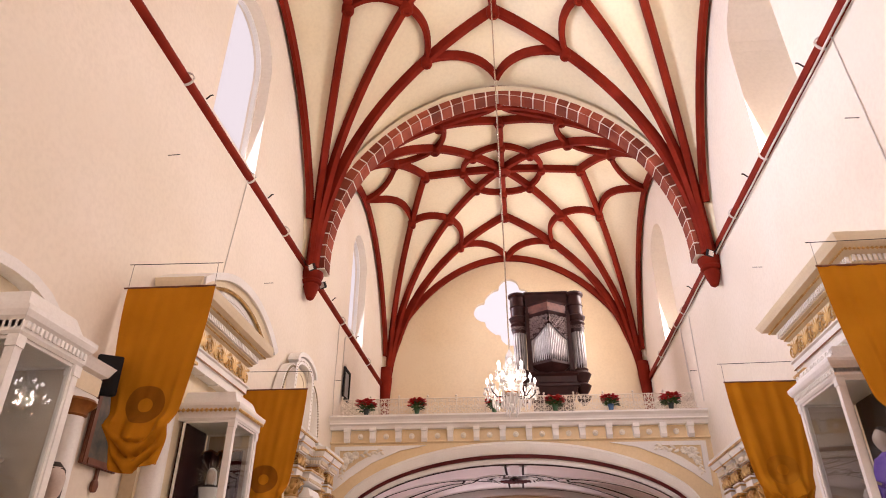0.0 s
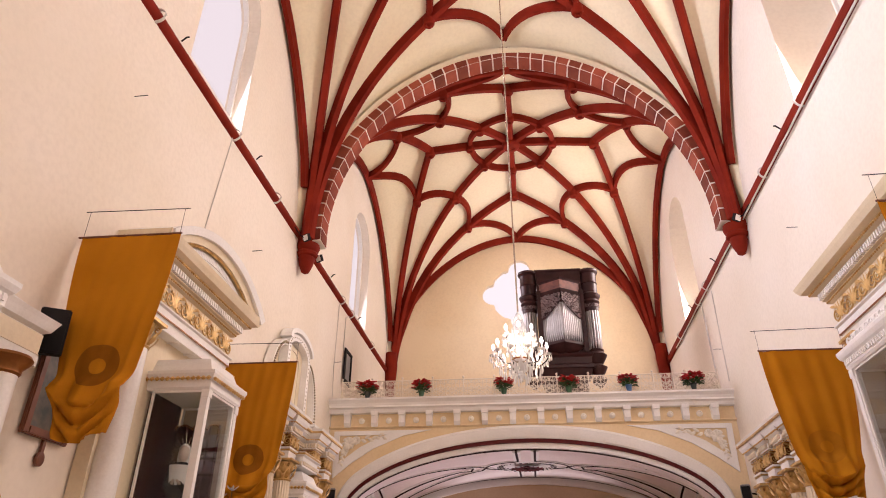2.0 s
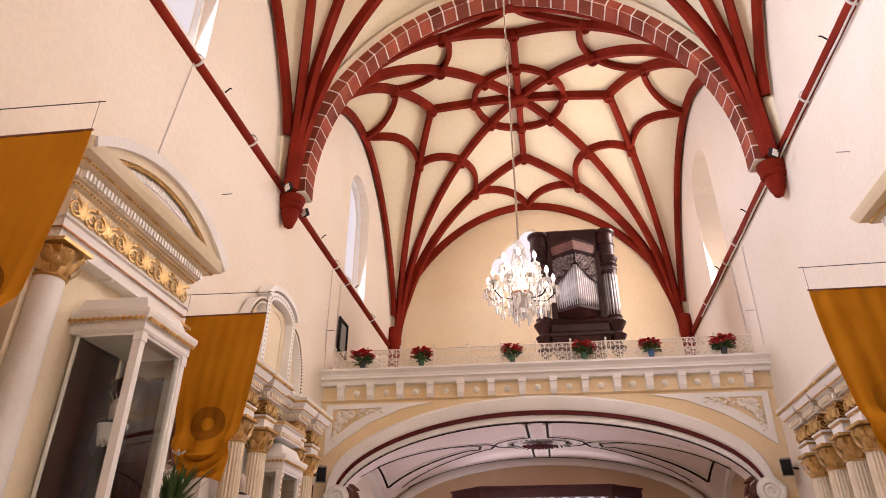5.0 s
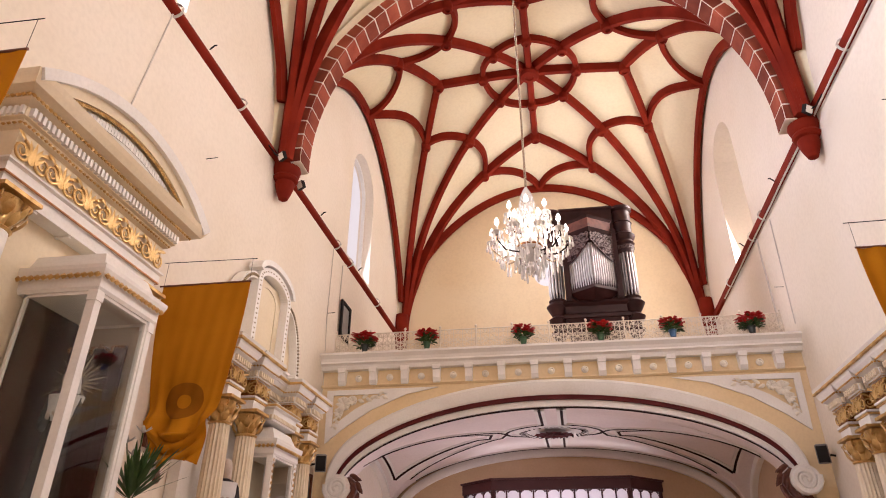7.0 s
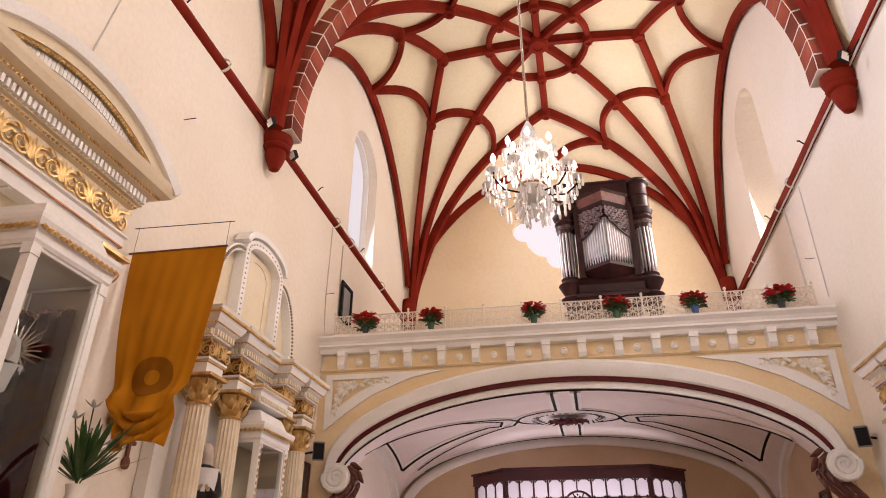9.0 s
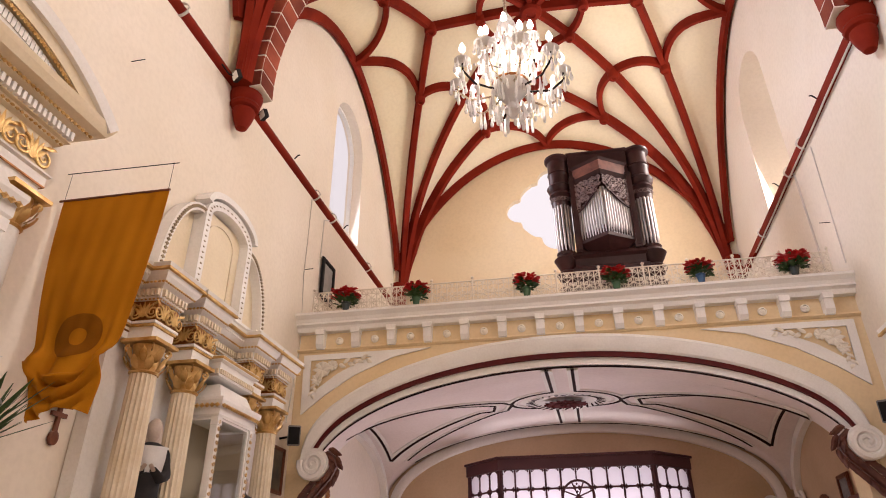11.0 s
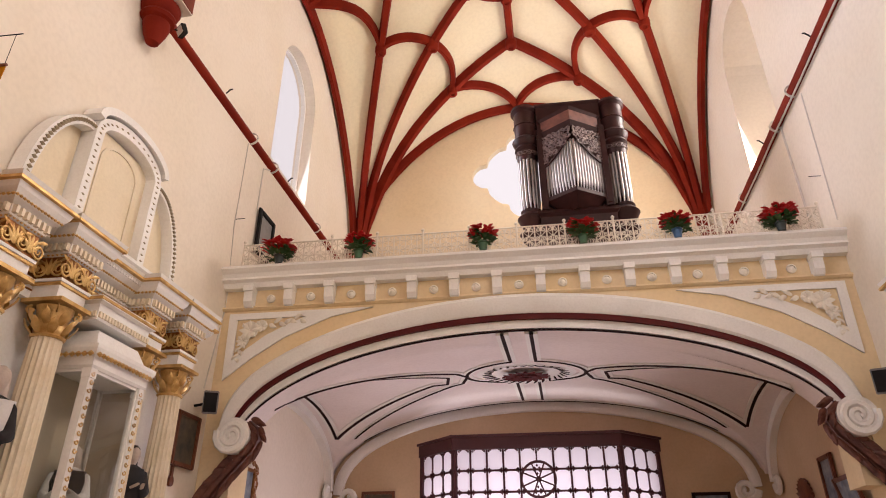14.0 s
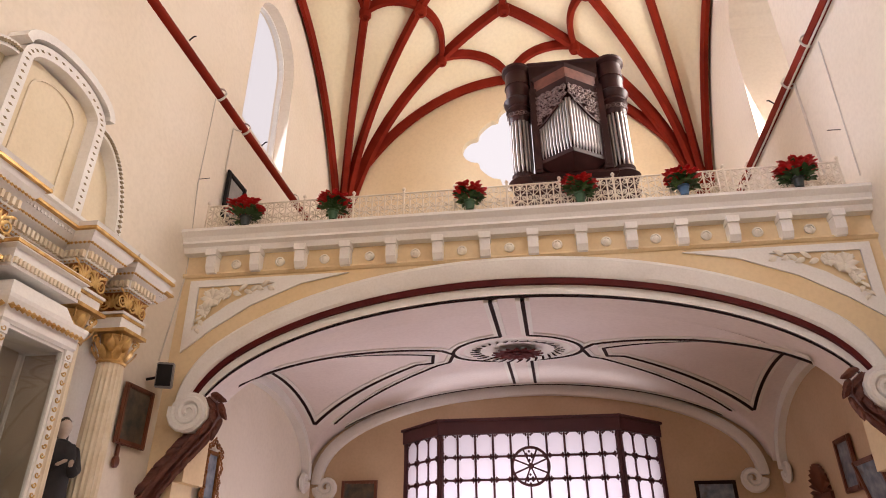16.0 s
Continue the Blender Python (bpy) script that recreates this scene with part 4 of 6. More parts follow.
def big_altar(s, y0, y1, top, pediment, label, cap_y):
    """Altar with a heavy entablature from y0 to y1, its cornice top at the height given."""
    yc = (y0 + y1) / 2
    alt = thing("side_altar", (s * 4.8, yc, 0), label, "altar", "side altars")
    part("altar_base", mould(new_bm(), s, 4.35, y0 + 0.25, y1 - 0.25, [(0.0, 0.0), (0.0, 0.1), (0.05, 0.12), (0.05, 0.95), (0.12, 1.0), (0.12, 1.1), (0.0, 1.12)]), M_WHITE, alt)
    part("back_panel", box(new_bm(), min(s * 4.985, s * 4.8), max(s * 4.985, s * 4.8), y0 + 0.3, y1 - 0.3, 1.12, top - 1.0), M_PANEL, alt, "cream painted back panel")
    e0, e1 = y0 + 0.34, y1 - 0.34
    f = 4.62
    b = top - 1.02
    ent = part("architrave", mould(new_bm(), s, f, e0, e1, [(-0.1, b), (0.0, b), (0.0, b + 0.13), (0.03, b + 0.14), (0.03, b + 0.24), (0.06, b + 0.26), (0.06, b + 0.28), (0.0, b + 0.29)]), M_WHITE, alt)
    part("frieze", mould(new_bm(), s, f, e0, e1, [(0.0, b + 0.29), (0.0, b + 0.62)]), M_PANEL, alt, "cream frieze with gilded scrolls")
    part("cornice", mould(new_bm(), s, f, e0, e1, [(0.0, b + 0.62), (0.05, b + 0.64), (0.06, b + 0.69), (0.1, b + 0.7), (0.1, b + 0.8), (0.2, b + 0.83), (0.2, b + 0.86), (0.3, b + 0.9), (0.34, b + 0.97), (0.36, b + 1.02), (0.0, b + 1.03)]), M_PANEL, alt)
    part("dentil_course", dentils(new_bm(), s, f - 0.1, e0 - 0.08, e1 + 0.08, b + 0.71, b + 0.8, 0.062, 0.05), M_WHITE, alt)
    bm = new_bm()
    for z, pr, r in ((b + 0.655, 0.06, 0.022), (b + 0.845, 0.215, 0.026)):
        bead_row(bm, (s * (f - pr), e0 - pr, z), (s * (f - pr), e1 + pr, z), 0.055, r, (0.8, 1.2, 1))
        bead_row(bm, (s * (f - pr), e0 - pr, z), (s * 4.97, e0 - pr, z), 0.055, r, (1.2, 0.8, 1))
    part("bead_moulding", bm, M_GOLD, alt, "gilded bead moulding")
    part("line_moulding", mould(new_bm(), s, f, e0, e1, [(0.0, b + 0.135), (0.034, b + 0.135), (0.034, b + 0.15), (0.0, b + 0.15)]), M_BRONZE, alt, "thin brown painted line")
    n = max(int((e1 - e0) / 0.4), 1)
    pieces("acanthus_scroll", ME_SCROLL_GOLD, alt, [(s * (f - 0.012), e0 + (e1 - e0) * (k + 0.5) / n, b + 0.455) for k in range(n)], [(0, 0, radians(-90 * s))] * n)
    # soffit coffers
    for k in range(5):
        ya = e0 + (e1 - e0) * k / 5
        part("soffit_rail", box(new_bm(), min(s * (f + 0.02), s * 4.8), max(s * (f + 0.02), s * 4.8), ya - 0.02, ya + 0.02, b - 0.02, b + 0.0), M_WHITE, alt)
    for cy in cap_y:
        column(alt, s * (f + 0.1), cy, 1.12, b - 0.36, b, 0.17, False, M_GOLD)
    if pediment:
        rise = pediment
        half = (y1 - y0) / 2
        rad = (half * half + rise * rise) / (2 * rise)
        zc = top + rise - rad
        a1 = math.asin(half / rad)

        def arc(lift, a):
            return yc + (rad + lift) * math.sin(a), zc + (rad + lift) * math.cos(a)
        for name, l0, l1, p0, mat, lab in (("pediment_moulding", -0.11, 0.0, 4.26, M_WHITE, ""), ("pediment_moulding", -0.21, -0.11, 4.34, M_PANEL, ""), ("pediment_moulding", -0.36, -0.21, 4.47, M_PANEL, ""), ("pediment_moulding", -0.42, -0.36, 4.44, M_WHITE, "")):
            bm = new_bm()
            lim = a1 - (0.0 if l0 > -0.2 else 0.09 if l0 > -0.3 else 0.14)
            loft_rings(bm, [[(s * 4.98, *arc(l0, a)), (s * p0, *arc(l0, a)), (s * (p0 - 0.03), *arc(l1, a)), (s * 4.98, *arc(l1, a))] for a in [lim * (-1 + 2 * i / 32) for i in range(33)]])
            part(name, bm, mat, alt, lab, smooth=30)
        bm = new_bm()
        for i in range(60):
            a = (a1 - 0.1) * (-1 + 2 * (i + 0.5) / 60)
            bead(bm, (s * 4.36, *arc(-0.235, a)), 0.03, (0.8, 1.2, 1))
        part("bead_moulding", bm, M_GOLD, alt, "gilded bead moulding")
        bm = new_bm()
        for i in range(42):
            a = (a1 - 0.2) * (-1 + 2 * (i + 0.5) / 42)
            ya, za = arc(-0.31, a)
            box(bm, min(s * 4.4, s * 4.48), max(s * 4.4, s * 4.48), ya - 0.02, ya + 0.02, za - 0.05, za + 0.05)
        part("dentil_course", bm, M_WHITE, alt)
        bm = new_bm()
        pts = [arc(-0.28, (a1 - 0.12) * (-1 + 2 * i / 24)) for i in range(25)]
        lo = [bm.verts.new((s * 4.6, y, top + 0.02)) for y, z in pts]
        hi = [bm.verts.new((s * 4.6, y, max(z, top + 0.03))) for y, z in pts]
        for i in range(24):
            bm.faces.new((lo[i], lo[i + 1], hi[i + 1], hi[i]))
        part("tympanum", bm, M_PANEL, alt, "cream pediment field")
    return alt


big_altar(-1, 9.02, 12.1, 6.18, 0.55, "white side altar with curved pediment and gilded scroll frieze", (9.52, 11.62))
vitrine("white octagonal glass shrine with gilded bead cornice on the altar", -1, 10.1, 11.0, 1.03, 1.9, 4.42, M_VELVET)
bm = new_bm()
rows = []
for i in range(41):
    f = i / 40
    yy = 10.9 - 0.035 * math.sin(f * 34) - 0.02 * math.sin(f * 13)
    xx = -4.73 + 0.62 * f
    zt = 4.12 + 0.06 * abs(math.sin(f * 9))
    rows.append([(xx, yy, 1.95), (xx, yy, zt), (xx, yy + 0.012, zt), (xx, yy + 0.012, 1.95)])
loft_rings(bm, rows)
drape_thing = single("velvet_drape", bm, M_VELVET, "dark crimson velvet drape hung inside the glass shrine", "drape", (-4.5, 10.9, 1.95), smooth=60)
bm = new_bm()
for i in range(40):
    f = (i + 0.5) / 40
    bead(bm, (-4.73 + 0.62 * f, 10.86 - 0.035 * math.sin(f * 34) - 0.02 * math.sin(f * 13), 4.1 + 0.06 * abs(math.sin(f * 9))), 0.016)
part("bead_moulding", bm, M_BRONZE, drape_thing, "dull gold fringe along the drape")
single("pedestal", lathe(new_bm(), [(0.26, 1.9), (0.26, 1.98), (0.2, 2.02), (0.2, 2.4), (0.25, 2.44), (0.25, 2.5), (0.02, 2.5)], -4.5, 10.6, 24), M_WHITE, "round white painted pedestal under a statue", "pedestal", (-4.5, 10.6, 1.9))
statue("statue", -4.42, 10.62, 2.5, 1.3, -75, M_ROBE, "plain dark robed statue with white mantle and ray halo behind glass", M_WHITEROBE, True, M_WHITEROBE, 0.72)
part_base = thing("pedestal", (-4.45, 10.55, 1.12), "white stepped pedestal under the glass shrine", "pedestal")
part("plinth", box(new_bm(), -4.95, -3.99, 10.12, 10.98, 1.12, 1.72), M_WHITE, part_base)

big_altar(1, 8.72, 12.0, 6.34, 0, "white side altar with gilded scroll frieze and dentil cornice", (9.3, 11.35))
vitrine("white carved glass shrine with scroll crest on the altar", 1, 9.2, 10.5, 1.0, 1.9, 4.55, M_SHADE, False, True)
statue("statue", 4.5, 9.55, 2.2, 1.75, 190, M_VIOLET, "plain violet robed statue behind glass", M_HAIR, False, M_VIOLET)
statue("statue", 4.45, 10.15, 1.9, 1.45, 200, M_GREENROBE, "plain green robed statue behind glass", M_STATUE)
pb = thing("pedestal", (4.5, 9.85, 1.12), "white stepped pedestal under the glass shrine", "pedestal")
part("plinth", box(new_bm(), 4.02, 4.96, 9.22, 10.48, 1.12, 1.72), M_WHITE, pb)

# ---- altar A1: small altar with a scrolled top ----
a1 = thing("side_altar", (-4.8, 6.6, 0), "white side altar with scrolled cream back and smooth columns", "altar", "side altars")
part("altar_base", mould(new_bm(), -1, 4.3, 5.2, 7.9, [(0.0, 0.0), (0.0, 0.95), (0.08, 1.0), (0.08, 1.1), (0.0, 1.12)]), M_WHITE, a1)
part("back_panel", box(new_bm(), -4.985, -4.85, 5.25, 7.85, 1.12, 4.15), M_PANEL, a1, "cream painted back panel")
part("cornice", mould(new_bm(), -1, 4.6, 5.25, 7.85, [(-0.06, 3.98), (0.02, 3.98), (0.02, 4.08), (0.0, 4.09), (0.0, 4.3), (0.05, 4.33), (0.08, 4.4), (0.1, 4.44), (0.0, 4.46)]), M_WHITE, a1)
part("frieze", box(new_bm(), -4.98, -4.588, 5.27, 7.86, 4.1, 4.29), M_PANEL, a1, "cream frieze")


def ogee(t):
    """Half outline of the scrolled top: plan y offset from the middle, height."""
    pts = [(0.0, 4.96), (0.3, 4.94), (0.55, 4.87), (0.78, 4.74), (0.95, 4.6), (1.15, 4.52), (1.4, 4.5), (1.45, 4.44)]
    f = t * (len(pts) - 1)
    i = min(int(f), len(pts) - 2)
    a, b = pts[i], pts[i + 1]
    return a[0] + (b[0] - a[0]) * (f - i), a[1] + (b[1] - a[1]) * (f - i)


outline = [(6.3 - ogee(1 - i / 28)[0], ogee(1 - i / 28)[1]) for i in range(29)] + [(6.3 + ogee(i / 28)[0], ogee(i / 28)[1]) for i in range(1, 29)]
bm = new_bm()
sweep(bm, [(-4.86, y, z) for y, z in outline], [(-0.05, -0.14), (0.05, -0.14), (0.07, -0.06), (0.06, 0.14), (-0.06, 0.14)], up=(1, 0, 0))
part("scrolled_top", bm, M_WHITE, a1, "white scrolled edge moulding", smooth=30)
bm = new_bm()
lo = [bm.verts.new((-4.9, y, 4.44)) for y, z in outline]
hi = [bm.verts.new((-4.9, y, max(z, 4.45))) for y, z in outline]
for i in range(len(lo) - 1):
    bm.faces.new((lo[i], lo[i + 1], hi[i + 1], hi[i]))
part("crest_panel", bm, M_PANEL, a1, "cream top panel")
for cy in (5.5, 7.55):
    c = column(a1, -4.62, cy, 1.12, 3.84, 3.98, 0.15, False)
    part("capital", lathe(new_bm(), [(0.13, 3.8), (0.15, 3.82), (0.15, 3.86), (0.2, 3.92), (0.22, 3.95), (0.2, 3.98)], -4.62, cy, 20), M_BRONZE, c, "turned brown gilt capital", smooth=40)
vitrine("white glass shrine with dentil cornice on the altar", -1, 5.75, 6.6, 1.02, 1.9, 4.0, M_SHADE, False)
statue("statue", -4.5, 6.1, 1.9, 1.75, 0, M_ROBE, "plain dark robed statue behind glass", M_HAIR)
statue("statue", -4.35, 7.15, 1.12, 2.05, -40, M_AMBERROBE, "plain statue in a yellow and green robe on the altar", M_HAIR, False, M_AMBERROBE)
pb = thing("pedestal", (-4.45, 6.17, 1.12), "white stepped pedestal under the glass shrine", "pedestal")
part("plinth", box(new_bm(), -4.95, -4.0, 5.77, 6.58, 1.12, 1.72), M_WHITE, pb)

# ---- altars with fluted columns (A3 and its pair opposite) ----


def fluted_altar(s, cols, y0, y1, b, label, attic):
    yc = (y0 + y1) / 2
    alt = thing("side_altar", (s * 4.8, yc, 0), label, "altar", "side altars")
    part("altar_base", mould(new_bm(), s, 4.2, y0 + 0.1, y1 - 0.1, [(0.0, 0.0), (0.0, 1.0), (0.06, 1.04), (0.06, 1.14), (0.0, 1.16)]), M_WHITE, alt)
    part("back_panel", box(new_bm(), min(s * 4.985, s * 4.82), max(s * 4.985, s * 4.82), y0 + 0.05, y1 - 0.05, 1.16, b), M_WHITE, alt)
    f = 4.72
    h = b

    def course(name, prof, mat, lab="", fs=f, a=y0, c=y1):
        part(name, mould(new_bm(), s, fs, a, c, prof), mat, alt, lab)
    course("architrave", [(-0.1, h), (0.0, h), (0.0, h + 0.16), (0.03, h + 0.17), (0.03, h + 0.2), (0.0, h + 0.21)], M_WHITE)
    course("frieze", [(0.0, h + 0.21), (0.0, h + 0.45)], M_BRONZE, "brown gilt frieze with leaf scrolls")
    course("gilt_fillet", [(0.262, h + 0.755), (0.29, h + 0.76), (0.29, h + 0.79), (0.262, h + 0.795)], M_GOLD, "gilded fillet")
    course("gilt_fillet", [(0.02, h + 0.135), (0.04, h + 0.14), (0.04, h + 0.165), (0.02, h + 0.168)], M_GOLD, "gilded fillet")
    course("cornice", [(0.0, h + 0.45), (0.05, h + 0.47), (0.05, h + 0.58), (0.14, h + 0.62), (0.22, h + 0.7), (0.26, h + 0.8), (0.28, h + 0.84), (0.0, h + 0.88)], M_WHITE)
    bm = dentils(new_bm(), s, f - 0.05, y0 - 0.04, y1 + 0.04, h + 0.49, h + 0.57, 0.06, 0.045)
    part("dentil_course", bm, M_IVORY, alt)
    bm = new_bm()
    for z, pr, r in ((h + 0.465, 0.035, 0.016), (h + 0.635, 0.165, 0.02)):
        bead_row(bm, (s * (f - pr), y0 - pr, z), (s * (f - pr), y1 + pr, z), 0.045, r, (0.8, 1.2, 1))
        for cy in cols:
            q = pr * 0.72
            bead_row(bm, (s * (4.42 - q), cy - 0.2 - q, z), (s * (4.42 - q), cy + 0.2 + q, z), 0.045, r, (0.8, 1.2, 1))
            bead_row(bm, (s * (4.42 - q), cy - 0.2 - q, z), (s * 4.7, cy - 0.2 - q, z), 0.045, r, (1.2, 0.8, 1))
    part("bead_moulding", bm, M_GOLD, alt, "gilded bead moulding")
    part("dentil_course", dentils(new_bm(), s, f - 0.215, y0 - 0.2, y1 + 0.2, h + 0.7, h + 0.735, 0.05, 0.02), M_WHITE, alt)
    for cy in cols:
        fs = 4.42
        a, c = cy - 0.2, cy + 0.2
        course("entablature_block", [(-0.05, h), (0.0, h), (0.0, h + 0.16), (0.03, h + 0.17), (0.03, h + 0.2), (0.0, h + 0.21)], M_WHITE, "", fs, a, c)
        course("entablature_frieze", [(0.0, h + 0.21), (0.0, h + 0.45)], M_BRONZE, "brown gilt frieze with leaf scrolls", fs, a, c)
        course("gilt_fillet", [(0.17, h + 0.755), (0.2, h + 0.76), (0.2, h + 0.79), (0.17, h + 0.795)], M_GOLD, "gilded fillet", fs, a, c)
        course("gilt_fillet", [(0.0, h + 0.135), (0.02, h + 0.14), (0.02, h + 0.165), (0.0, h + 0.167)], M_GOLD, "gilded fillet", fs, a, c)
        course("entablature_cornice", [(0.0, h + 0.45), (0.04, h + 0.47), (0.04, h + 0.58), (0.1, h + 0.62), (0.15, h + 0.7), (0.18, h + 0.8), (0.2, h + 0.845), (0.0, h + 0.89)], M_WHITE, "", fs, a, c)
        part("dentil_course", dentils(new_bm(), s, fs - 0.04, a - 0.04, c + 0.04, h + 0.49, h + 0.57, 0.06, 0.045), M_IVORY, alt)
        column(alt, s * 4.56, cy, 1.16, h - 0.36, h, 0.165, True, M_GOLD)
    offs, rots = [], []
    y = y0 + 0.12
    while y < y1:
        on = min(abs(y - cy) for cy in cols) < 0.21
        offs.append((s * ((4.42 if on else f) - 0.008), y, h + 0.33))
        rots.append((0, 0, radians(-90 * s)))
        y += 0.2
    pieces("leaf_scroll", ME_SCROLL_SMALL, alt, offs, rots)
    pieces("leaf_scroll", ME_SCROLL_SMALL, alt, [(s * 4.57, cy - 0.208, h + 0.33) for cy in cols], [(0, 0, 0)] * len(cols))
    if attic:
        a, c = (cols[1] + cols[2]) / 2 - 0.46, (cols[1] + cols[2]) / 2 + 0.46
        course("entablature_block", [(-0.05, h - 0.06), (0.0, h - 0.06), (0.0, h + 0.12), (0.05, h + 0.14), (0.05, h + 0.2), (0.0, h + 0.21)], M_WHITE, "", 4.3, a, c)
        course("gilt_fillet", [(0.045, h + 0.15), (0.06, h + 0.155), (0.06, h + 0.185), (0.045, h + 0.19)], M_GOLD, "gilded fillet", 4.3, a, c)
        part("dentil_course", dentils(new_bm(), s, 4.3, a, c, h - 0.03, h + 0.03, 0.05, 0.025), M_IVORY, alt)
    part("line_moulding", mould(new_bm(), s, f, y0, y1, [(0.0, h + 0.08), (0.012, h + 0.08), (0.012, h + 0.095), (0.0, h + 0.095)]), M_BRONZE, alt, "thin brown painted line")
    if attic:
        z = h + 0.86
        part("attic_base", mould(new_bm(), s, 4.7, yc - 1.0, yc + 1.0, [(0.0, z), (0.0, z + 0.16), (0.04, z + 0.18), (0.04, z + 0.22), (0.0, z + 0.24)]), M_WHITE, alt)
        for sg in (-1, 1):
            a, c = sorted((yc + sg * 0.78, yc + sg * 1.22))
            part("attic_pedestal", mould(new_bm(), s, 4.58, a, c, [(0.0, z), (0.0, z + 0.1), (0.05, z + 0.13), (0.05, z + 0.18), (0.0, z + 0.2)]), M_WHITE, alt)
        zt = attic
        mid = 0.62
        # middle panel: uprights and arched head
        ring = [(yc - mid, z + 0.2)] + [(yc - mid * math.cos(math.pi * i / 16), zt - 0.42 + 0.3 * math.sin(math.pi * i / 16)) for i in range(17)] + [(yc + mid, z + 0.2)]
        bm = new_bm()
        sweep(bm, [(s * 4.86, y, q) for y, q in ring], [(-0.07, -0.1), (0.07, -0.1), (0.07, 0.1), (-0.07, 0.1)], up=(1, 0, 0))
        part("panel_moulding", bm, M_WHITE, alt)
        bm = new_bm()
        sweep(bm, [(s * 4.83, yc + (y - yc) * 1.15, q + 0.14 if q > z + 1.2 else q + 0.9) for y, q in ring[1:-1]], [(-0.05, -0.12), (0.05, -0.12), (0.05, 0.12), (-0.05, 0.12)], up=(1, 0, 0))
        part("hood_moulding", bm, M_WHITE, alt)
        bm = new_bm()
        sweep(bm, [(s * 4.9, yc + (y - yc) * 0.58, z + 0.35 + (q - z - 0.35) * 0.84) for y, q in ring], [(-0.012, -0.012), (0.012, -0.012), (0.012, 0.012), (-0.012, 0.012)], up=(1, 0, 0))
        part("panel_line", bm, M_IVORY, alt)
        bm = new_bm()
        box(bm, min(s * 4.985, s * 4.905), max(s * 4.985, s * 4.905), yc - mid, yc + mid, z, zt - 0.25)
        part("panel", bm, M_PANEL, alt, "cream painted panel")
        bm = new_bm()
        for k in range(len(ring) - 1):
            p, q = Vector((s * 4.775, *ring[k])), Vector((s * 4.775, *ring[k + 1]))
            m = max(int((q - p).length / 0.085), 1)
            for i in range(m):
                c = p + (q - p) * ((i + 0.5) / m)
                bead(bm, c, 0.046, (0.6, 0.9, 0.8))
        part("leaf_moulding", bm, M_SAGE, alt, "row of grey-gilt leaves")
        # curved wings
        for sg in (-1, 1):
            wing = [(yc + sg * (mid + 0.08 + 0.7 * math.sin(t * math.pi / 2)), z + 0.25 + 1.25 * math.cos(t * math.pi / 2)) for t in [i / 14 for i in range(15)]]
            wing += [(wing[-1][0] - sg * 0.02, z + 0.12), (wing[-1][0] - sg * 0.12, z + 0.06), (wing[-1][0] - sg * 0.2, z + 0.14)]
            bm = new_bm()
            sweep(bm, [(s * 4.88, y, q) for y, q in wing], [(-0.055, -0.09), (0.055, -0.09), (0.055, 0.09), (-0.055, 0.09)], up=(1, 0, 0))
            part("wing_moulding", bm, M_WHITE, alt)
            bm = new_bm()
            lo = [bm.verts.new((s * 4.95, y, z)) for y, q in wing[:15]]
            hi = [bm.verts.new((s * 4.95, y, q)) for y, q in wing[:15]]
            for i in range(14):
                bm.faces.new((lo[i], lo[i + 1], hi[i + 1], hi[i]))
            part("wing_panel", bm, M_PANEL, alt, "cream wing panel")
            bm = new_bm()
            for y, q in [(wing[i][0] * (1 - t) + wing[i + 1][0] * t, wing[i][1] * (1 - t) + wing[i + 1][1] * t) for i in range(14) for t in (0.0, 0.5)]:
                bead(bm, (s * 4.78, y, q), 0.04, (0.6, 0.9, 0.8))
            part("leaf_moulding", bm, M_SAGE, alt, "row of grey-gilt leaves")
    return alt


M_SAGE = mottled("grey_gilt", (0.26, 0.2, 0.12), (0.38, 0.31, 0.2), 6, 40, 0.5, 0.2)
ME_SCROLL_SMALL = scroll_piece("leaf_scroll", M_GOLD, 0.235)
fluted_altar(-1, (13.75, 14.57, 16.05, 16.85), 13.35, 17.3, 4.42, "white and gold altar with fluted columns and arched attic", 7.2)
fluted_altar(1, (13.9, 14.6, 15.35, 16.1), 13.6, 16.35, 4.1, "white and gold altar with fluted columns and carved cornice", 0)
va = vitrine("white and gold glass shrine between fluted columns", -1, 14.88, 15.8, 0.76, 1.9, 3.84, M_INNER_SHADED, True)
bm = new_bm()
for y in (14.92, 15.76):
    for k in range(22):
        spiral(bm, (-4.23, y, 2.0 + k * 0.085), ((0, 1, 0), (0, 0, 1)), 0.03, 1.1, 0.009, math.pi * (k % 2), 1 if k % 2 else -1)
part("gilt_vine", bm, M_GOLD, va, "gilded vine carving on the posts")
statue("statue", -4.55, 15.35, 1.9, 1.2, -60, M_WHITEROBE, "plain pale robed statue behind glass", M_STATUE, False, M_ROBE)
statue("statue", -4.6, 14.2, 2.1, 1.5, -55, M_ROBE, "plain black robed statue with a pale veil between columns", M_STATUE, False, M_WHITEROBE, 0.85)
statue("statue", -4.6, 16.42, 2.05, 1.25, -30, M_ROBE, "plain dark robed statue with raised hands between columns", M_HAIR)
for x, y, z, h in ((-4.5, 15.3, 1.16, 0.56), (-4.5, 14.2, 1.16, 1.09), (-4.5, 16.42, 1.16, 0.94), (4.5, 9.55, 1.72, 0.0)):
    if h:
        single("pedestal", box(new_bm(), x - 0.24, x + 0.24, y - 0.2, y + 0.2, z, z + h), M_WHITE, "small white plinth under a statue", "pedestal", (x, y, z))

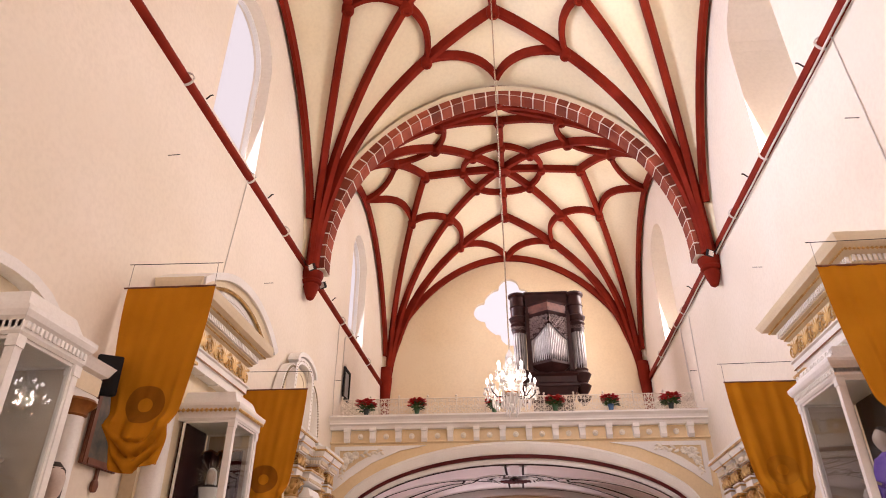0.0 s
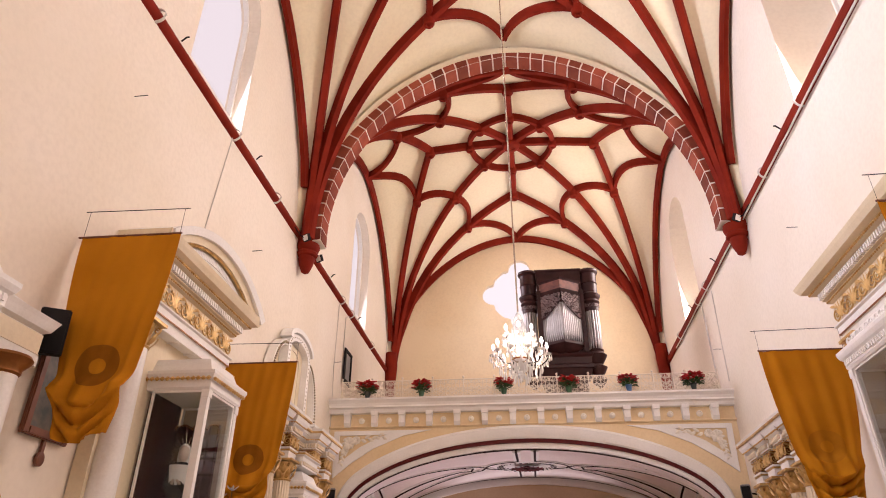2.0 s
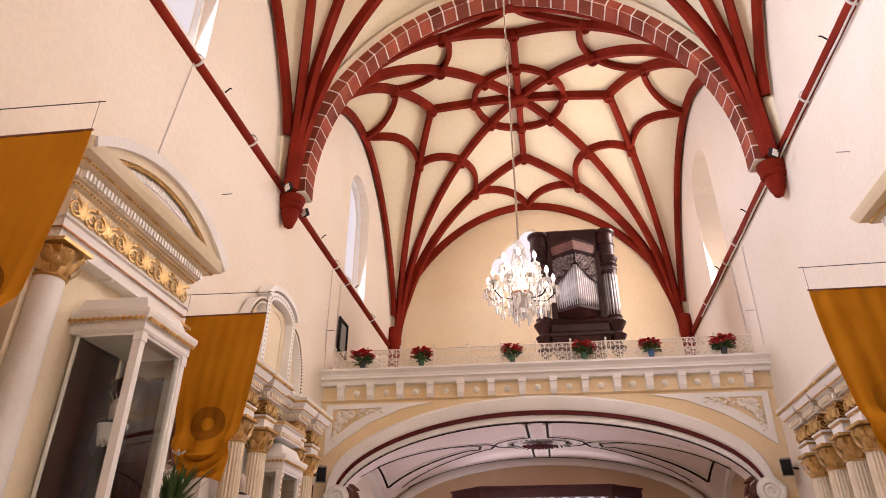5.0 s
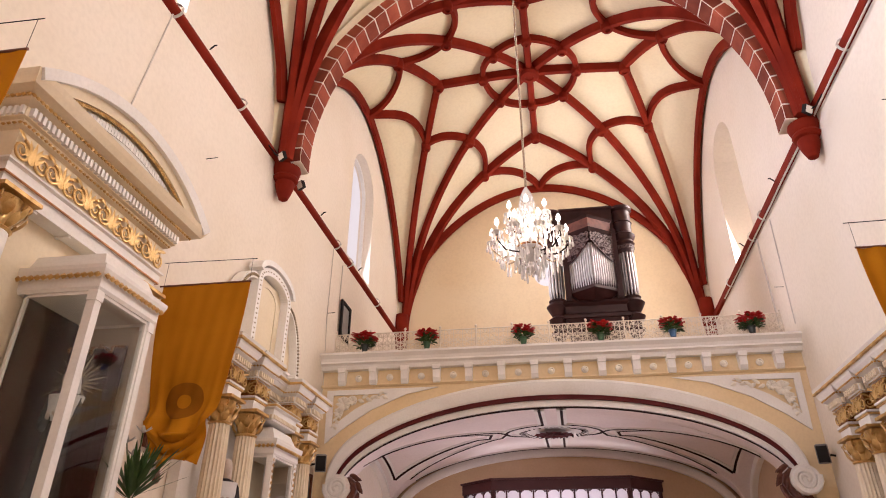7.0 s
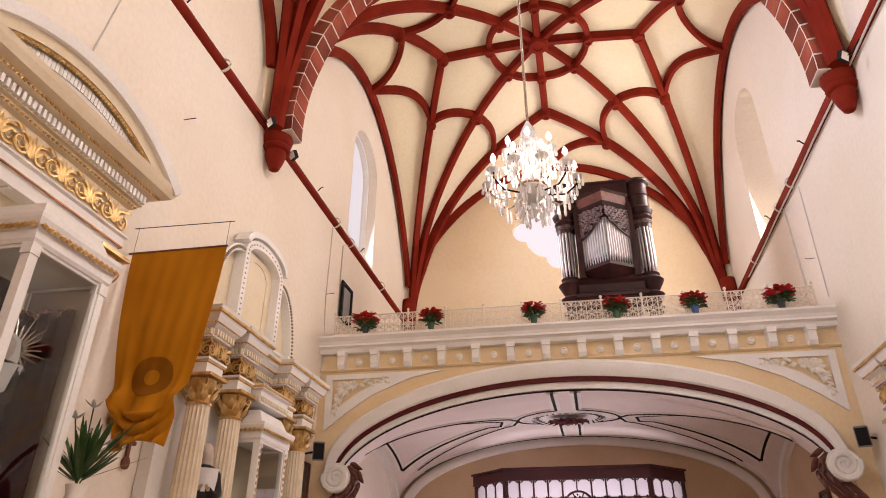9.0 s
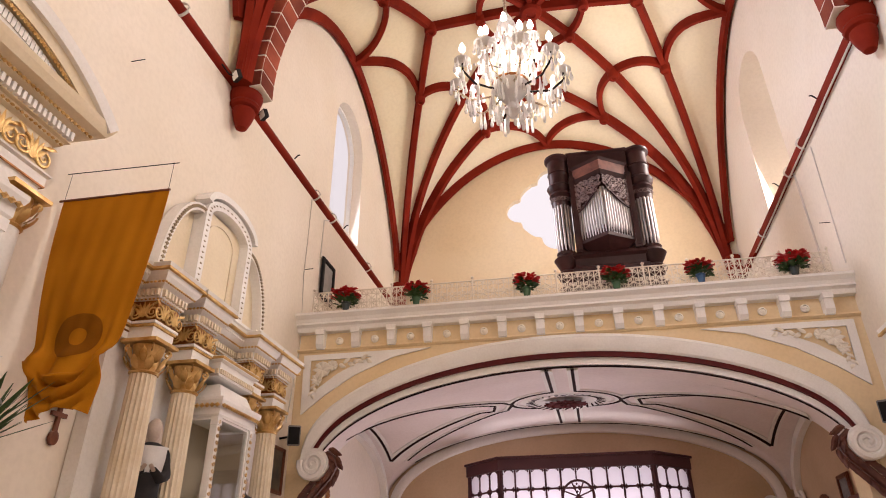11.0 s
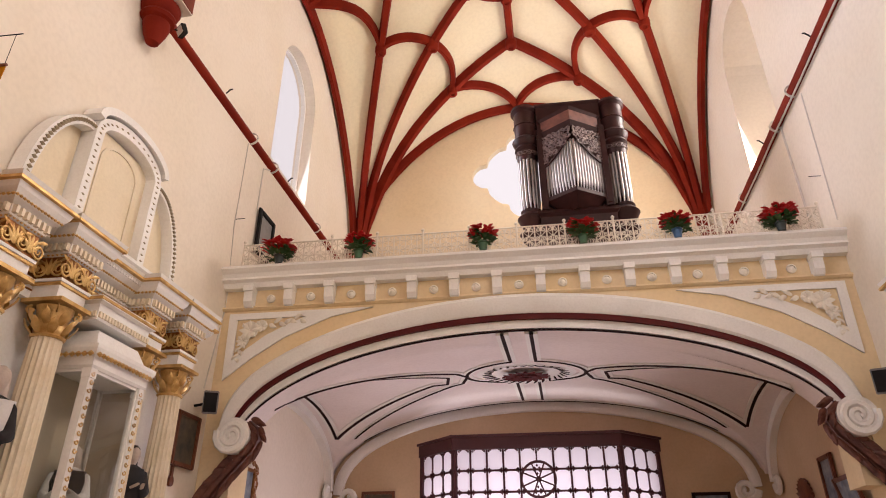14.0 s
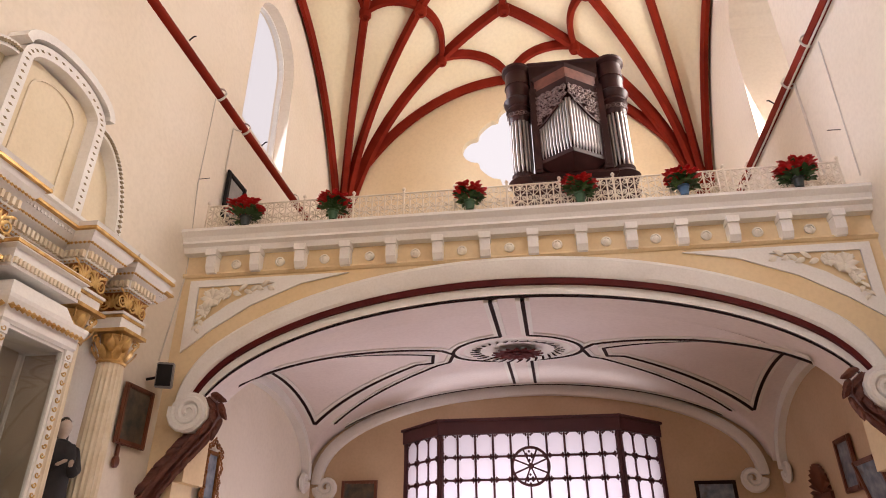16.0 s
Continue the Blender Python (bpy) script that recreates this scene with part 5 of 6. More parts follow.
rose = thing("ceiling_rose", (MED[0], MED[1], 5.6), "oval ceiling rose with dark leaves and plum rosette", "ceiling rose")
zr = low_z(MED[0], MED[1])
bm = loft_rings(new_bm(), [[(MED[0] + a * math.cos(t), MED[1] + b * math.sin(t), zr - d) for t in [2 * math.pi * i / 40 for i in range(40)]] for a, b, d in ((0.98, 0.72, -0.1), (0.98, 0.72, 0.05), (0.9, 0.66, 0.07), (0.5, 0.36, 0.06), (0.46, 0.33, 0.04))])
part("plaster_ring", bm, M_WHITE, rose, smooth=40)
for i in range(30):
    t = 2 * math.pi * i / 30
    o = Vector((math.cos(t), math.sin(t), 0))
    c0 = Vector((MED[0] + 0.66 * o.x, MED[1] + 0.48 * o.y, zr - 0.065))
    c1 = Vector((MED[0] + 0.84 * math.cos(t + 0.16), MED[1] + 0.62 * math.sin(t + 0.16), zr - 0.075))
    bm = leaf(new_bm(), c0, c1, (-o.y, o.x, 0), (0, 0, -1), 0.032, 4)
    part("leaf", bm, M_BLACK, rose)
for row, (n, r, w) in enumerate(((16, 0.46, 0.075), (12, 0.3, 0.07), (7, 0.16, 0.05))):
    for i in range(n):
        t = 2 * math.pi * (i + 0.5 * row) / n
        o = Vector((math.cos(t), math.sin(t), 0))
        bm = leaf(new_bm(), (MED[0], MED[1], zr - 0.06 - 0.03 * row), (MED[0] + r * o.x, MED[1] + r * 0.72 * o.y, zr - 0.08 - 0.035 * row), (-o.y, o.x, 0), (0, 0, -1), w, 5)
        part("petal", bm, M_MAROON, rose, "dark plum leaf")

# white arched mouldings round the low vault, ending in volutes
SEC = [(-0.11, -0.09), (0.0, -0.12), (0.1, -0.08), (0.12, 0.0), (0.1, 0.08), (-0.11, 0.1)]
bm = new_bm()
sweep(bm, [(VX + 4.72 * math.cos(math.pi * i / 48), REAR - 0.06, 3.75 + 1.92 * math.sin(math.pi * i / 48) ** 0.9) for i in range(49)], SEC, up=(0, 1, 0))
for sg in (-1, 1):
    spiral(bm, (VX + sg * 4.5, REAR - 0.1, 3.68), ((1, 0, 0), (0, 0, 1)), 0.24, 1.7, 0.09, 0 if sg > 0 else math.pi, -sg)
structure("trim", bm, M_WHITE, "white arched moulding with volutes on the end wall", "moulding", smooth=40)
for sg in (-1, 1):
    bm = new_bm()
    sweep(bm, [(sg * 4.93, 21.8 + 2.62 * math.cos(math.pi * i / 40), 3.8 + 1.42 * math.sin(math.pi * i / 40) ** 0.9) for i in range(41)], SEC, up=(1, 0, 0))
    spiral(bm, (sg * 4.9, 21.8 + 2.44, 3.74), ((0, 1, 0), (0, 0, 1)), 0.2, 1.7, 0.075, 0, -1)
    structure("trim", bm, M_WHITE, "white arched moulding on the side wall under the loft", "moulding", smooth=40)

# ---- loft front: spandrel panels, volutes and leaf garlands ----
for sg in (-1, 1):
    sp = thing("spandrel_panel", (sg * 4.3, LF, 5.4), "white framed spandrel panel with carved plaster flowers", "relief panel", "spandrel panels")
    tri = [(sg * 4.86, 5.91), (sg * 2.4, 5.91), (sg * 3.1, 5.78), (sg * 3.85, 5.47), (sg * 4.4, 5.12), (sg * 4.83, 4.78)]
    inner = [(sg * 4.72, 5.8), (sg * 3.52, 5.81), (sg * 3.8, 5.7), (sg * 4.2, 5.5), (sg * 4.5, 5.28), (sg * 4.7, 5.12)]
    bm = new_bm()
    o0 = [bm.verts.new((x, LF - 0.002, z)) for x, z in tri]
    o1 = [bm.verts.new((x, LF - 0.035, z)) for x, z in tri]
    i1 = [bm.verts.new((x, LF - 0.035, z)) for x, z in inner]
    i0 = [bm.verts.new((x, LF - 0.004, z)) for x, z in inner]
    for k in range(6):
        j = (k + 1) % 6
        bm.faces.new((o0[k], o0[j], o1[j], o1[k]))
        bm.faces.new((o1[k], o1[j], i1[j], i1[k]))
        bm.faces.new((i1[k], i1[j], i0[j], i0[k]))
    part("panel_frame", bm, M_WHITE, sp)
    random.seed(11)
    for cx, cz, r in ((4.47, 5.6, 0.15), (4.28, 5.67, 0.1), (4.57, 5.42, 0.1)):
        bm = new_bm()
        spiral(bm, (sg * cx, LF - 0.03, cz), ((sg, 0, 0), (0, 0, 1)), r, 2.2, r * 0.2, 0.5, 1)
        for k in range(8):
            a = 2 * math.pi * k / 8
            leaf(bm, (sg * cx, LF - 0.015, cz), (sg * cx + r * 1.15 * math.cos(a), LF - 0.03, cz + r * 1.15 * math.sin(a)), (-math.sin(a), 0, math.cos(a)), (0, -1, 0), r * 0.3, 4)
        part("carved_flower", bm, M_PALE, sp, smooth=50)
    for k in range(7):
        x = 4.16 - k * 0.085
        z = 5.69 + 0.03 * math.sin(k * 1.7) + k * 0.014
        bm = new_bm()
        leaf(bm, (sg * x, LF - 0.01, z), (sg * (x - 0.15), LF - 0.02, z + (0.05 if k % 2 else -0.06)), (0, 0, 1), (0, -1, 0), 0.045, 4)
        part("carved_leaf", bm, M_PALE, sp, smooth=50)
    for k in range(5):
        z = 5.4 - k * 0.06
        bm = new_bm()
        leaf(bm, (sg * (4.58 + k * 0.018), LF - 0.01, z), (sg * (4.58 + (0.07 if k % 2 else -0.06) + k * 0.018), LF - 0.02, z - 0.11), (1, 0, 0), (0, -1, 0), 0.04, 4)
        part("carved_leaf", bm, M_PALE, sp, smooth=50)

    vo = thing("arch_volute", (sg * 4.6, LF, 3.6), "white plaster volute with a dark carved leaf garland", "bracket", "arch volutes")
    bm = new_bm()
    loft_rings(bm, [[(sg * (4.42 + r * math.cos(t)), LF - 0.24 + (0.28 if k == 0 else 0.0), 3.86 + r * math.sin(t)) for t in [2 * math.pi * i / 28 for i in range(28)]] for k, r in ((0, 0.27), (1, 0.27), (1, 0.02))])
    for y in (LF - 0.25,):
        spiral(bm, (sg * 4.42, y, 3.86), ((sg, 0, 0), (0, 0, 1)), 0.25, 2.2, 0.06, 0.3, -1)
    part("scroll", bm, M_WHITE, vo, smooth=40)
    bm = new_bm()
    box(bm, min(sg * 4.6, sg * 4.99), max(sg * 4.6, sg * 4.99), LF - 0.02, LF + 0.5, 2.6, 3.75)
    part("bracket_block", bm, M_YELLOW, vo)
    path = [(4.26, 4.06), (4.15, 3.97), (4.1, 3.83), (4.17, 3.67), (4.3, 3.53), (4.44, 3.37), (4.58, 3.2), (4.72, 3.03), (4.84, 2.84), (4.9, 2.55)]
    bm = new_bm()
    sweep(bm, [(sg * x, LF - 0.05, z) for x, z in path], [(-0.05, -0.06), (0.05, -0.07), (0.07, 0.0), (0.05, 0.07), (-0.05, 0.07)], up=(0, 1, 0))
    part("garland_core", bm, M_CARVED, vo)
    random.seed(3)
    for k in range(len(path) - 1):
        for h in range(5):
            f = h / 5
            x = path[k][0] * (1 - f) + path[k + 1][0] * f
            z = path[k][1] * (1 - f) + path[k + 1][1] * f
            dx, dz = path[k + 1][0] - path[k][0], path[k + 1][1] - path[k][1]
            q = math.hypot(dx, dz)
            dx, dz = dx / q, dz / q
            for w in (-0.1, 0.0, 0.1):
                bm = new_bm()
                yy = LF - 0.15 + abs(w) * 0.5 + random.uniform(-0.02, 0.02)
                b = Vector((sg * (x - dz * w), yy, z + dx * w))
                leaf(bm, b, b + Vector((sg * (dx * 0.17 - dz * w * 0.6), -0.03, dz * 0.17 + dx * w * 0.6)), (sg * -dz, 0, dx), (0, -1, 0), 0.045, 3)
                part("carved_leaf", bm, M_CARVED, vo)

# ---- glazed door screen at the street end ----
M_FROST = bpy.data.materials.new("frosted_glass")
M_FROST.use_nodes = True
ft = M_FROST.node_tree
ft.nodes.remove(ft.nodes["Principled BSDF"])
tl = ft.nodes.new("ShaderNodeBsdfTranslucent")
tl.inputs[0].default_value = (0.7, 0.67, 0.7, 1)
ft.links.new(tl.outputs[0], ft.nodes["Material Output"].inputs[0])
scr = thing("door_screen", (-0.08, 23.9, 0), "plum painted draught screen with frosted panes and a wheel tracery", "door screen")
P = [(-2.72, 24.45), (-1.86, 23.6), (1.7, 23.6), (2.55, 24.45)]
ZB = (4.74, 4.48)
ZW = 3.84
for (xa, ya), (xb, yb), n in ((P[0], P[1], 3), (P[1], P[2], 10), (P[2], P[3], 3)):
    d = Vector((xb - xa, yb - ya, 0))
    L = d.length
    d.normalize()
    nrm = Vector((d.y, -d.x, 0))
    o = Vector((xa, ya, 0))

    def bar(s0, s1, z0, z1, t=0.03, name="glazing_bar", mat=M_PLUM, par=scr):
        bm = new_bm()
        c = [o + d * s0 + nrm * t, o + d * s1 + nrm * t, o + d * s1 - nrm * t, o + d * s0 - nrm * t]
        loft_rings(bm, [[(p.x, p.y, z) for p in c] for z in (z0, z1)])
        return part(name, bm, mat, par)
    bar(-0.05, L + 0.05, ZB[1], ZB[0], 0.09, "head_beam")
    bar(-0.08, L + 0.08, ZB[0], ZB[0] + 0.05, 0.13, "head_cornice")
    bar(-0.05, 0.05, 0.0, ZB[1], 0.05, "post")
    bar(L - 0.05, L + 0.05, 0.0, ZB[1], 0.05, "post")
    if n == 10:
        bar(0.05, L - 0.05, 2.36, 2.45, 0.04, "transom")
        bar(0.05, 0.2, 0.0, 2.36, 0.04, "door_jamb")
        bar(L - 0.2, L - 0.05, 0.0, 2.36, 0.04, "door_jamb")
    else:
        bar(0.05, L - 0.05, 0.0, 2.45, 0.04, "lower_panel")
    rows = [ZB[1] - 0.44 * k for k in range(6)]
    pane = bar(0.05, L - 0.05, 2.45, ZB[1], 0.004, "pane", M_FROST)
    tagged(pane, "white frosted glass")
    wheel = n == 10
    for k in range(1, n):
        s = L * k / n
        if wheel and k == n // 2:
            bar(s - 0.014, s + 0.014, ZW + 0.36, rows[0], 0.022)
            bar(s - 0.014, s + 0.014, 2.45, rows[2] - 0.1, 0.022)
        else:
            bar(s - 0.02, s + 0.02, 2.45, ZB[1], 0.022)
    for z in rows[1:]:
        bar(0.05, L - 0.05, z - 0.02, z + 0.02, 0.022)
    # small quatrefoil knots where bars cross, and pointed knots at mid-length
    bm = new_bm()
    for k in range(0, n + 1):
        for z in rows[:5]:
            p = o + d * min(max(L * k / n, 0.06), L - 0.06) + nrm * 0.02
            for du, dz in ((0.05, 0.03), (-0.05, 0.03), (0.05, -0.03), (-0.05, -0.03), (0.085, 0), (-0.085, 0), (0, 0.085), (0, -0.085)):
                q = p + d * du
                bead(bm, (q.x, q.y, z + dz), 0.034, (0.8, 0.8, 1))
    part("tracery_beading", bm, M_PLUM, scr)
    if wheel:
        c = o + d * (L / 2 + 0.02) + nrm * 0.03
        bm = new_bm()
        sweep(bm, [(c.x + 0.36 * math.cos(t), c.y, ZW + 0.36 * math.sin(t)) for t in [2 * math.pi * i / 32 for i in range(32)]], [(-0.025, -0.02), (0.025, -0.02), (0.025, 0.02), (-0.025, 0.02)], up=(0, 1, 0), closed=True)
        part("wheel_rim", bm, M_PLUM, scr)
        for k in range(8):
            t = math.pi * k / 4 + math.pi / 8
            bm = tube(new_bm(), [(c.x + 0.05 * math.cos(t), c.y, ZW + 0.05 * math.sin(t)), (c.x + 0.34 * math.cos(t), c.y, ZW + 0.34 * math.sin(t))], 0.018, 6)
            part("wheel_spoke", bm, M_PLUM, scr)
        part("wheel_hub", loft_rings(new_bm(), [[(c.x + r * math.cos(t), c.y + y, ZW + r * math.sin(t)) for t in [2 * math.pi * i / 14 for i in range(14)]] for r, y in ((0.06, 0.02), (0.06, -0.02), (0.03, -0.04))]), M_PLUM, scr)

# ---- pictures, crosses, speakers and lamps on the walls ----
M_PAINTING = mottled("dim_oil_painting", (0.03, 0.035, 0.03), (0.14, 0.1, 0.06), 5, 20, 0.35, stain=(0.05, 0.08, 0.1))
M_PAINTING2 = mottled("blue_print", (0.08, 0.11, 0.16), (0.3, 0.33, 0.36), 6, 20, 0.3, stain=(0.14, 0.08, 0.05))


def picture(loc, w, h, axis, frame_mat, art, label, fw=0.07, lean=0.0, cat="picture"):
    """Framed picture; axis is the wall's outward way: '+x', '-x' or '-y'."""
    pic = thing("framed_picture", loc, label, cat, "framed pictures")
    for name, b, mat, lab in (("art", (w / 2 - fw * 0.5, h - fw, 0.02), art, "dim painted picture"),):
        bm = box(new_bm(), -b[0], b[0], -b[2], 0.0, fw * 0.5, b[1] + fw * 0.5)
        faces = [(name, bm, mat, lab)]
    for x0, x1, z0, z1 in ((-w / 2, -w / 2 + fw, 0, h), (w / 2 - fw, w / 2, 0, h), (-w / 2 + fw, w / 2 - fw, 0, fw), (-w / 2 + fw, w / 2 - fw, h - fw, h)):
        bm = new_bm()
        box(bm, x0, x1, -0.035, 0.0, z0, z1)
        box(bm, x0 + 0.012, x1 - 0.012, -0.05, -0.035, z0 + 0.012, z1 - 0.012)
        faces.append(("frame_rail", bm, frame_mat, ""))
    turn = {"+x": 90, "-x": -90, "-y": 0}[axis]
    m = Matrix.Translation(loc) @ Matrix.Rotation(radians(turn), 4, "Z") @ Matrix.Rotation(radians(lean), 4, "X")
    for name, bm, mat, lab in faces:
        for v in bm.verts:
            v.co = m @ v.co
        part(name, bm, mat, pic, lab)
    return pic


picture((-4.96, 18.06, 3.36), 0.62, 0.76, "+x", M_BROWN, M_PAINTING, "dim painting in a red-brown frame beside the altar", 0.06)
picture((-4.97, 8.72, 3.5), 0.7, 0.98, "+x", M_BROWN, M_PAINTING, "dim painting in a brown frame behind the banner", 0.09)
picture((-4.96, 12.95, 3.55), 0.5, 0.8, "+x", M_BROWN, M_PAINTING, "dim painting in a brown frame beside the altar", 0.06)
picture((-3.86, REAR - 0.03, 3.1), 0.8, 0.72, "-y", M_BROWN, M_PAINTING, "dark painting in a brown frame on the end wall", 0.07)
picture((3.64, REAR - 0.03, 3.0), 0.82, 0.66, "-y", M_BLACK, M_PAINTING2, "blue picture in a black frame on the end wall", 0.07)
picture((4.96, 21.45, 3.02), 0.62, 0.82, "-x", M_BROWN, M_PAINTING2, "picture in a dark brown frame on the wall", 0.08)
picture((4.9, 20.35, 2.62), 0.8, 0.75, "-x", M_BROWN, M_PAINTING2, "blue picture in a brown frame leaning from the wall", 0.07, 12)
picture((-4.96, 19.62, 7.45), 0.7, 0.95, "+x", M_DARK, M_GREY, "grey board in a black frame on the loft wall", 0.1)
pic = picture((-4.93, 20.2, 2.72), 0.42, 0.95, "+x", M_BRONZE, M_PAINTING2, "mirror in an ornate carved gilt frame on the wall", 0.06)
for k in range(16):
    t = k / 15
    for sg in (-1, 1):
        bm = new_bm()
        spiral(bm, (-4.88, 20.2 + sg * (0.24 + 0.03 * math.sin(k * 1.9)), 2.75 + 0.95 * t), ((0, 1, 0), (0, 0, 1)), 0.05, 1.2, 0.016, k, sg)
        part("carved_scroll", bm, M_BRONZE, pic)
for k in range(5):
    bm = new_bm()
    spiral(bm, (-4.88, 20.2 + (k - 2) * 0.08, 3.72 + 0.05 * (2 - abs(k - 2))), ((0, 1, 0), (0, 0, 1)), 0.06, 1.2, 0.018, k, 1)
    part("carved_scroll", bm, M_BRONZE, pic)
fan = thing("shell_niche", (4.97, 22.85, 2.2), "dark brown fluted shell niche on the wall", "niche")
for i in range(14):
    a0 = math.pi * (i + 0.08) / 14
    a1_ = math.pi * (i + 0.92) / 14
    am = (a0 + a1_) / 2
    c = Vector((4.96, 22.85, 3.15))
    bm = loft_rings(new_bm(), [[tuple(c + Vector((dx, r * math.cos(a) * 0.44, r * math.sin(a) * 0.5))) for a, dx in ((a0, 0.0), (am, -0.05 * r - 0.01), (a1_, 0.0), (am, 0.012))] for r in (0.1, 1.0)])
    part("flute", bm, M_BROWN, fan)
part("niche_body", box(new_bm(), 4.93, 4.99, 22.41, 23.29, 2.2, 3.15), M_BROWN, fan)


def cross(y, z, h=0.36):
    c = thing("wall_cross", (-4.97, y, z), "small dark wooden wall cross with a round foot", "cross", "station crosses")
    part("upright", box(new_bm(), -4.985, -4.955, y - 0.022, y + 0.022, z + 0.06, z + h), M_BROWN, c)
    part("crossbar", box(new_bm(), -4.986, -4.952, y - 0.1, y + 0.1, z + h * 0.72, z + h * 0.72 + 0.045), M_BROWN, c)
    part("foot", loft_rings(new_bm(), [[(x, y + r * math.cos(t), z + 0.05 + 1.3 * r * math.sin(t)) for t in [2 * math.pi * i / 14 for i in range(14)]] for r, x in ((0.055, -4.99), (0.055, -4.95), (0.03, -4.945))]), M_BROWN, c)


for y, z in ((8.77, 3.26), (13.15, 3.2), (17.9, 3.1)):
    cross(y, z)


def speaker(x, y, z, w, d, h, mat, yaw, label, stand):
    sp = thing("loudspeaker", (x, y, z), label, "speaker", "loudspeakers")
    bm = new_bm()
    m = Matrix.Translation((x, y, z)) @ Matrix.Rotation(radians(yaw), 4, "Z") @ Matrix.Rotation(radians(12), 4, "Y")
    loft_rings(bm, [[(-d / 2, -w * 0.36, q), (d / 2, -w / 2, q), (d / 2, w / 2, q), (-d / 2, w * 0.36, q)] for q in (-h / 2, h / 2)])
    bmesh.ops.bevel(bm, geom=bm.edges[:], offset=0.012, segments=2, affect="EDGES")
    for v in bm.verts:
        v.co = m @ v.co
    part("cabinet", bm, mat, sp, smooth=30)
    bm = box(new_bm(), d / 2, d / 2 + 0.008, -w * 0.42, w * 0.42, -h * 0.42, h * 0.42)
    for v in bm.verts:
        v.co = m @ v.co
    part("grille", bm, M_DARK, sp, "dark perforated grille")
    part("bracket", tube(new_bm(), [(x, y, z), (stand, y, z - 0.04)], 0.02, 8), M_DARK, sp)


speaker(-4.72, 18.22, 4.32, 0.22, 0.24, 0.34, M_GREY, -70, "small grey wall loudspeaker beside the loft arch", -4.99)
speaker(4.78, 18.3, 4.28, 0.22, 0.24, 0.34, M_GREY, 250, "small grey wall loudspeaker beside the loft arch", 4.99)
speaker(-4.74, 8.16, 4.45, 0.28, 0.28, 0.46, M_DARK, -60, "black loudspeaker bracketed to the wall behind a banner", -4.99)
for x, y, z in ((-4.62, 14.52, 9.21), (-4.62, 15.48, 9.19), (4.62, 14.45, 9.16)):
    fl = thing("floodlight", (x, y, z), "small black floodlight with white face on the corbel", "floodlight", "floodlights")
    sg = -1 if x < 0 else 1
    m = Matrix.Translation((x, y, z)) @ Matrix.Rotation(radians(35 * sg), 4, "Z") @ Matrix.Rotation(radians(25), 4, "X")
    for name, b, mat in (("housing", (-0.09, 0.09, -0.03, 0.04, -0.075, 0.075), M_DARK), ("lens", (-0.075, 0.075, -0.036, -0.03, -0.06, 0.06), M_WHITE)):
        bm = box(new_bm(), *b)
        for v in bm.verts:
            v.co = m @ v.co
        part(name, bm, mat, fl)
    part("stirrup", tube(new_bm(), [(x, y, z - 0.02), (x + sg * 0.14, y, z + 0.06), (x + sg * 0.3, y, z + 0.3)], 0.015, 6), M_DARK, fl)

# cables, clips and pegs on the walls
for s, pts, r in ((-1, [(11.3, 9.62), (11.0, 7.5), (10.9, 6.6)], 0.011), (-1, [(18.53, 9.4), (18.5, 7.6), (18.66, 6.1), (18.4, 4.6)], 0.012), (-1, [(19.54, 9.45), (19.26, 9.3), (19.24, 8.35)], 0.014),
                  (1, [(8.53, 9.68), (8.35, 9.5), (8.27, 7.2), (8.2, 6.4)], 0.012), (1, [(19.62, 9.57), (19.48, 9.4), (19.43, 7.0)], 0.022), (1, [(18.37, 9.3), (18.51, 6.9)], 0.011)):
    single("cable", tube(new_bm(), [(s * 4.985, y, z) for y, z in pts], r, 6), M_CABLE, "thin pale cable clipped down the wall", "cable", (s * 4.985, pts[-1][0], pts[-1][1]), group="wall cables")
single("cable", tube(new_bm(), [(4.93, 4.0 + i, 9.42 + 0.012 * math.sin(i * 2.1)) for i in range(20)], 0.02, 6), M_CABLE, "white cable run along the string course", "cable", (4.93, 4.0, 9.42), group="wall cables")
for s in (-1, 1):
    for y in (8.55, 11.3, 13.4, 18.6, 19.6, 22.2):
        bm = new_bm()
        sweep(bm, [(s * 4.985 + s * -0.14 * math.sin(math.pi * i / 8), y, 9.55 - 0.13 * math.cos(math.pi * i / 8)) for i in range(9)], [(-0.02, -0.008), (0.02, -0.008), (0.02, 0.008), (-0.02, 0.008)])
        single("cable_clip", bm, M_CABLE, "white strap round the red string course", "clip", (s * 4.985, y, 9.42), group="cable clips")
for s, y, z in ((-1, 8.6, 8.05), (-1, 12.8, 7.95), (1, 8.45, 8.0), (1, 12.8, 7.93), (-1, 18.5, 7.7), (1, 18.6, 7.77)):
    single("wall_peg", tube(new_bm(), [(s * 4.99, y, z), (s * 4.8, y, z + 0.005)], 0.006, 6), M_DARK, "short dark iron peg in the wall", "peg", (s * 4.99, y, z), group="wall pegs")
for s in (-1, 1):
    for y in (9.15, 12.2, 17.4, 20.3):
        single("wall_peg", tube(new_bm(), [(s * 4.93, y, 9.66), (s * 4.86, y, 9.74), (s * 4.82, y, 9.74)], 0.014, 6), M_DARK, "small dark iron hook on the string course", "hook", (s * 4.93, y, 9.66), group="string course hooks")

# ---- banners hung square to the walls ----


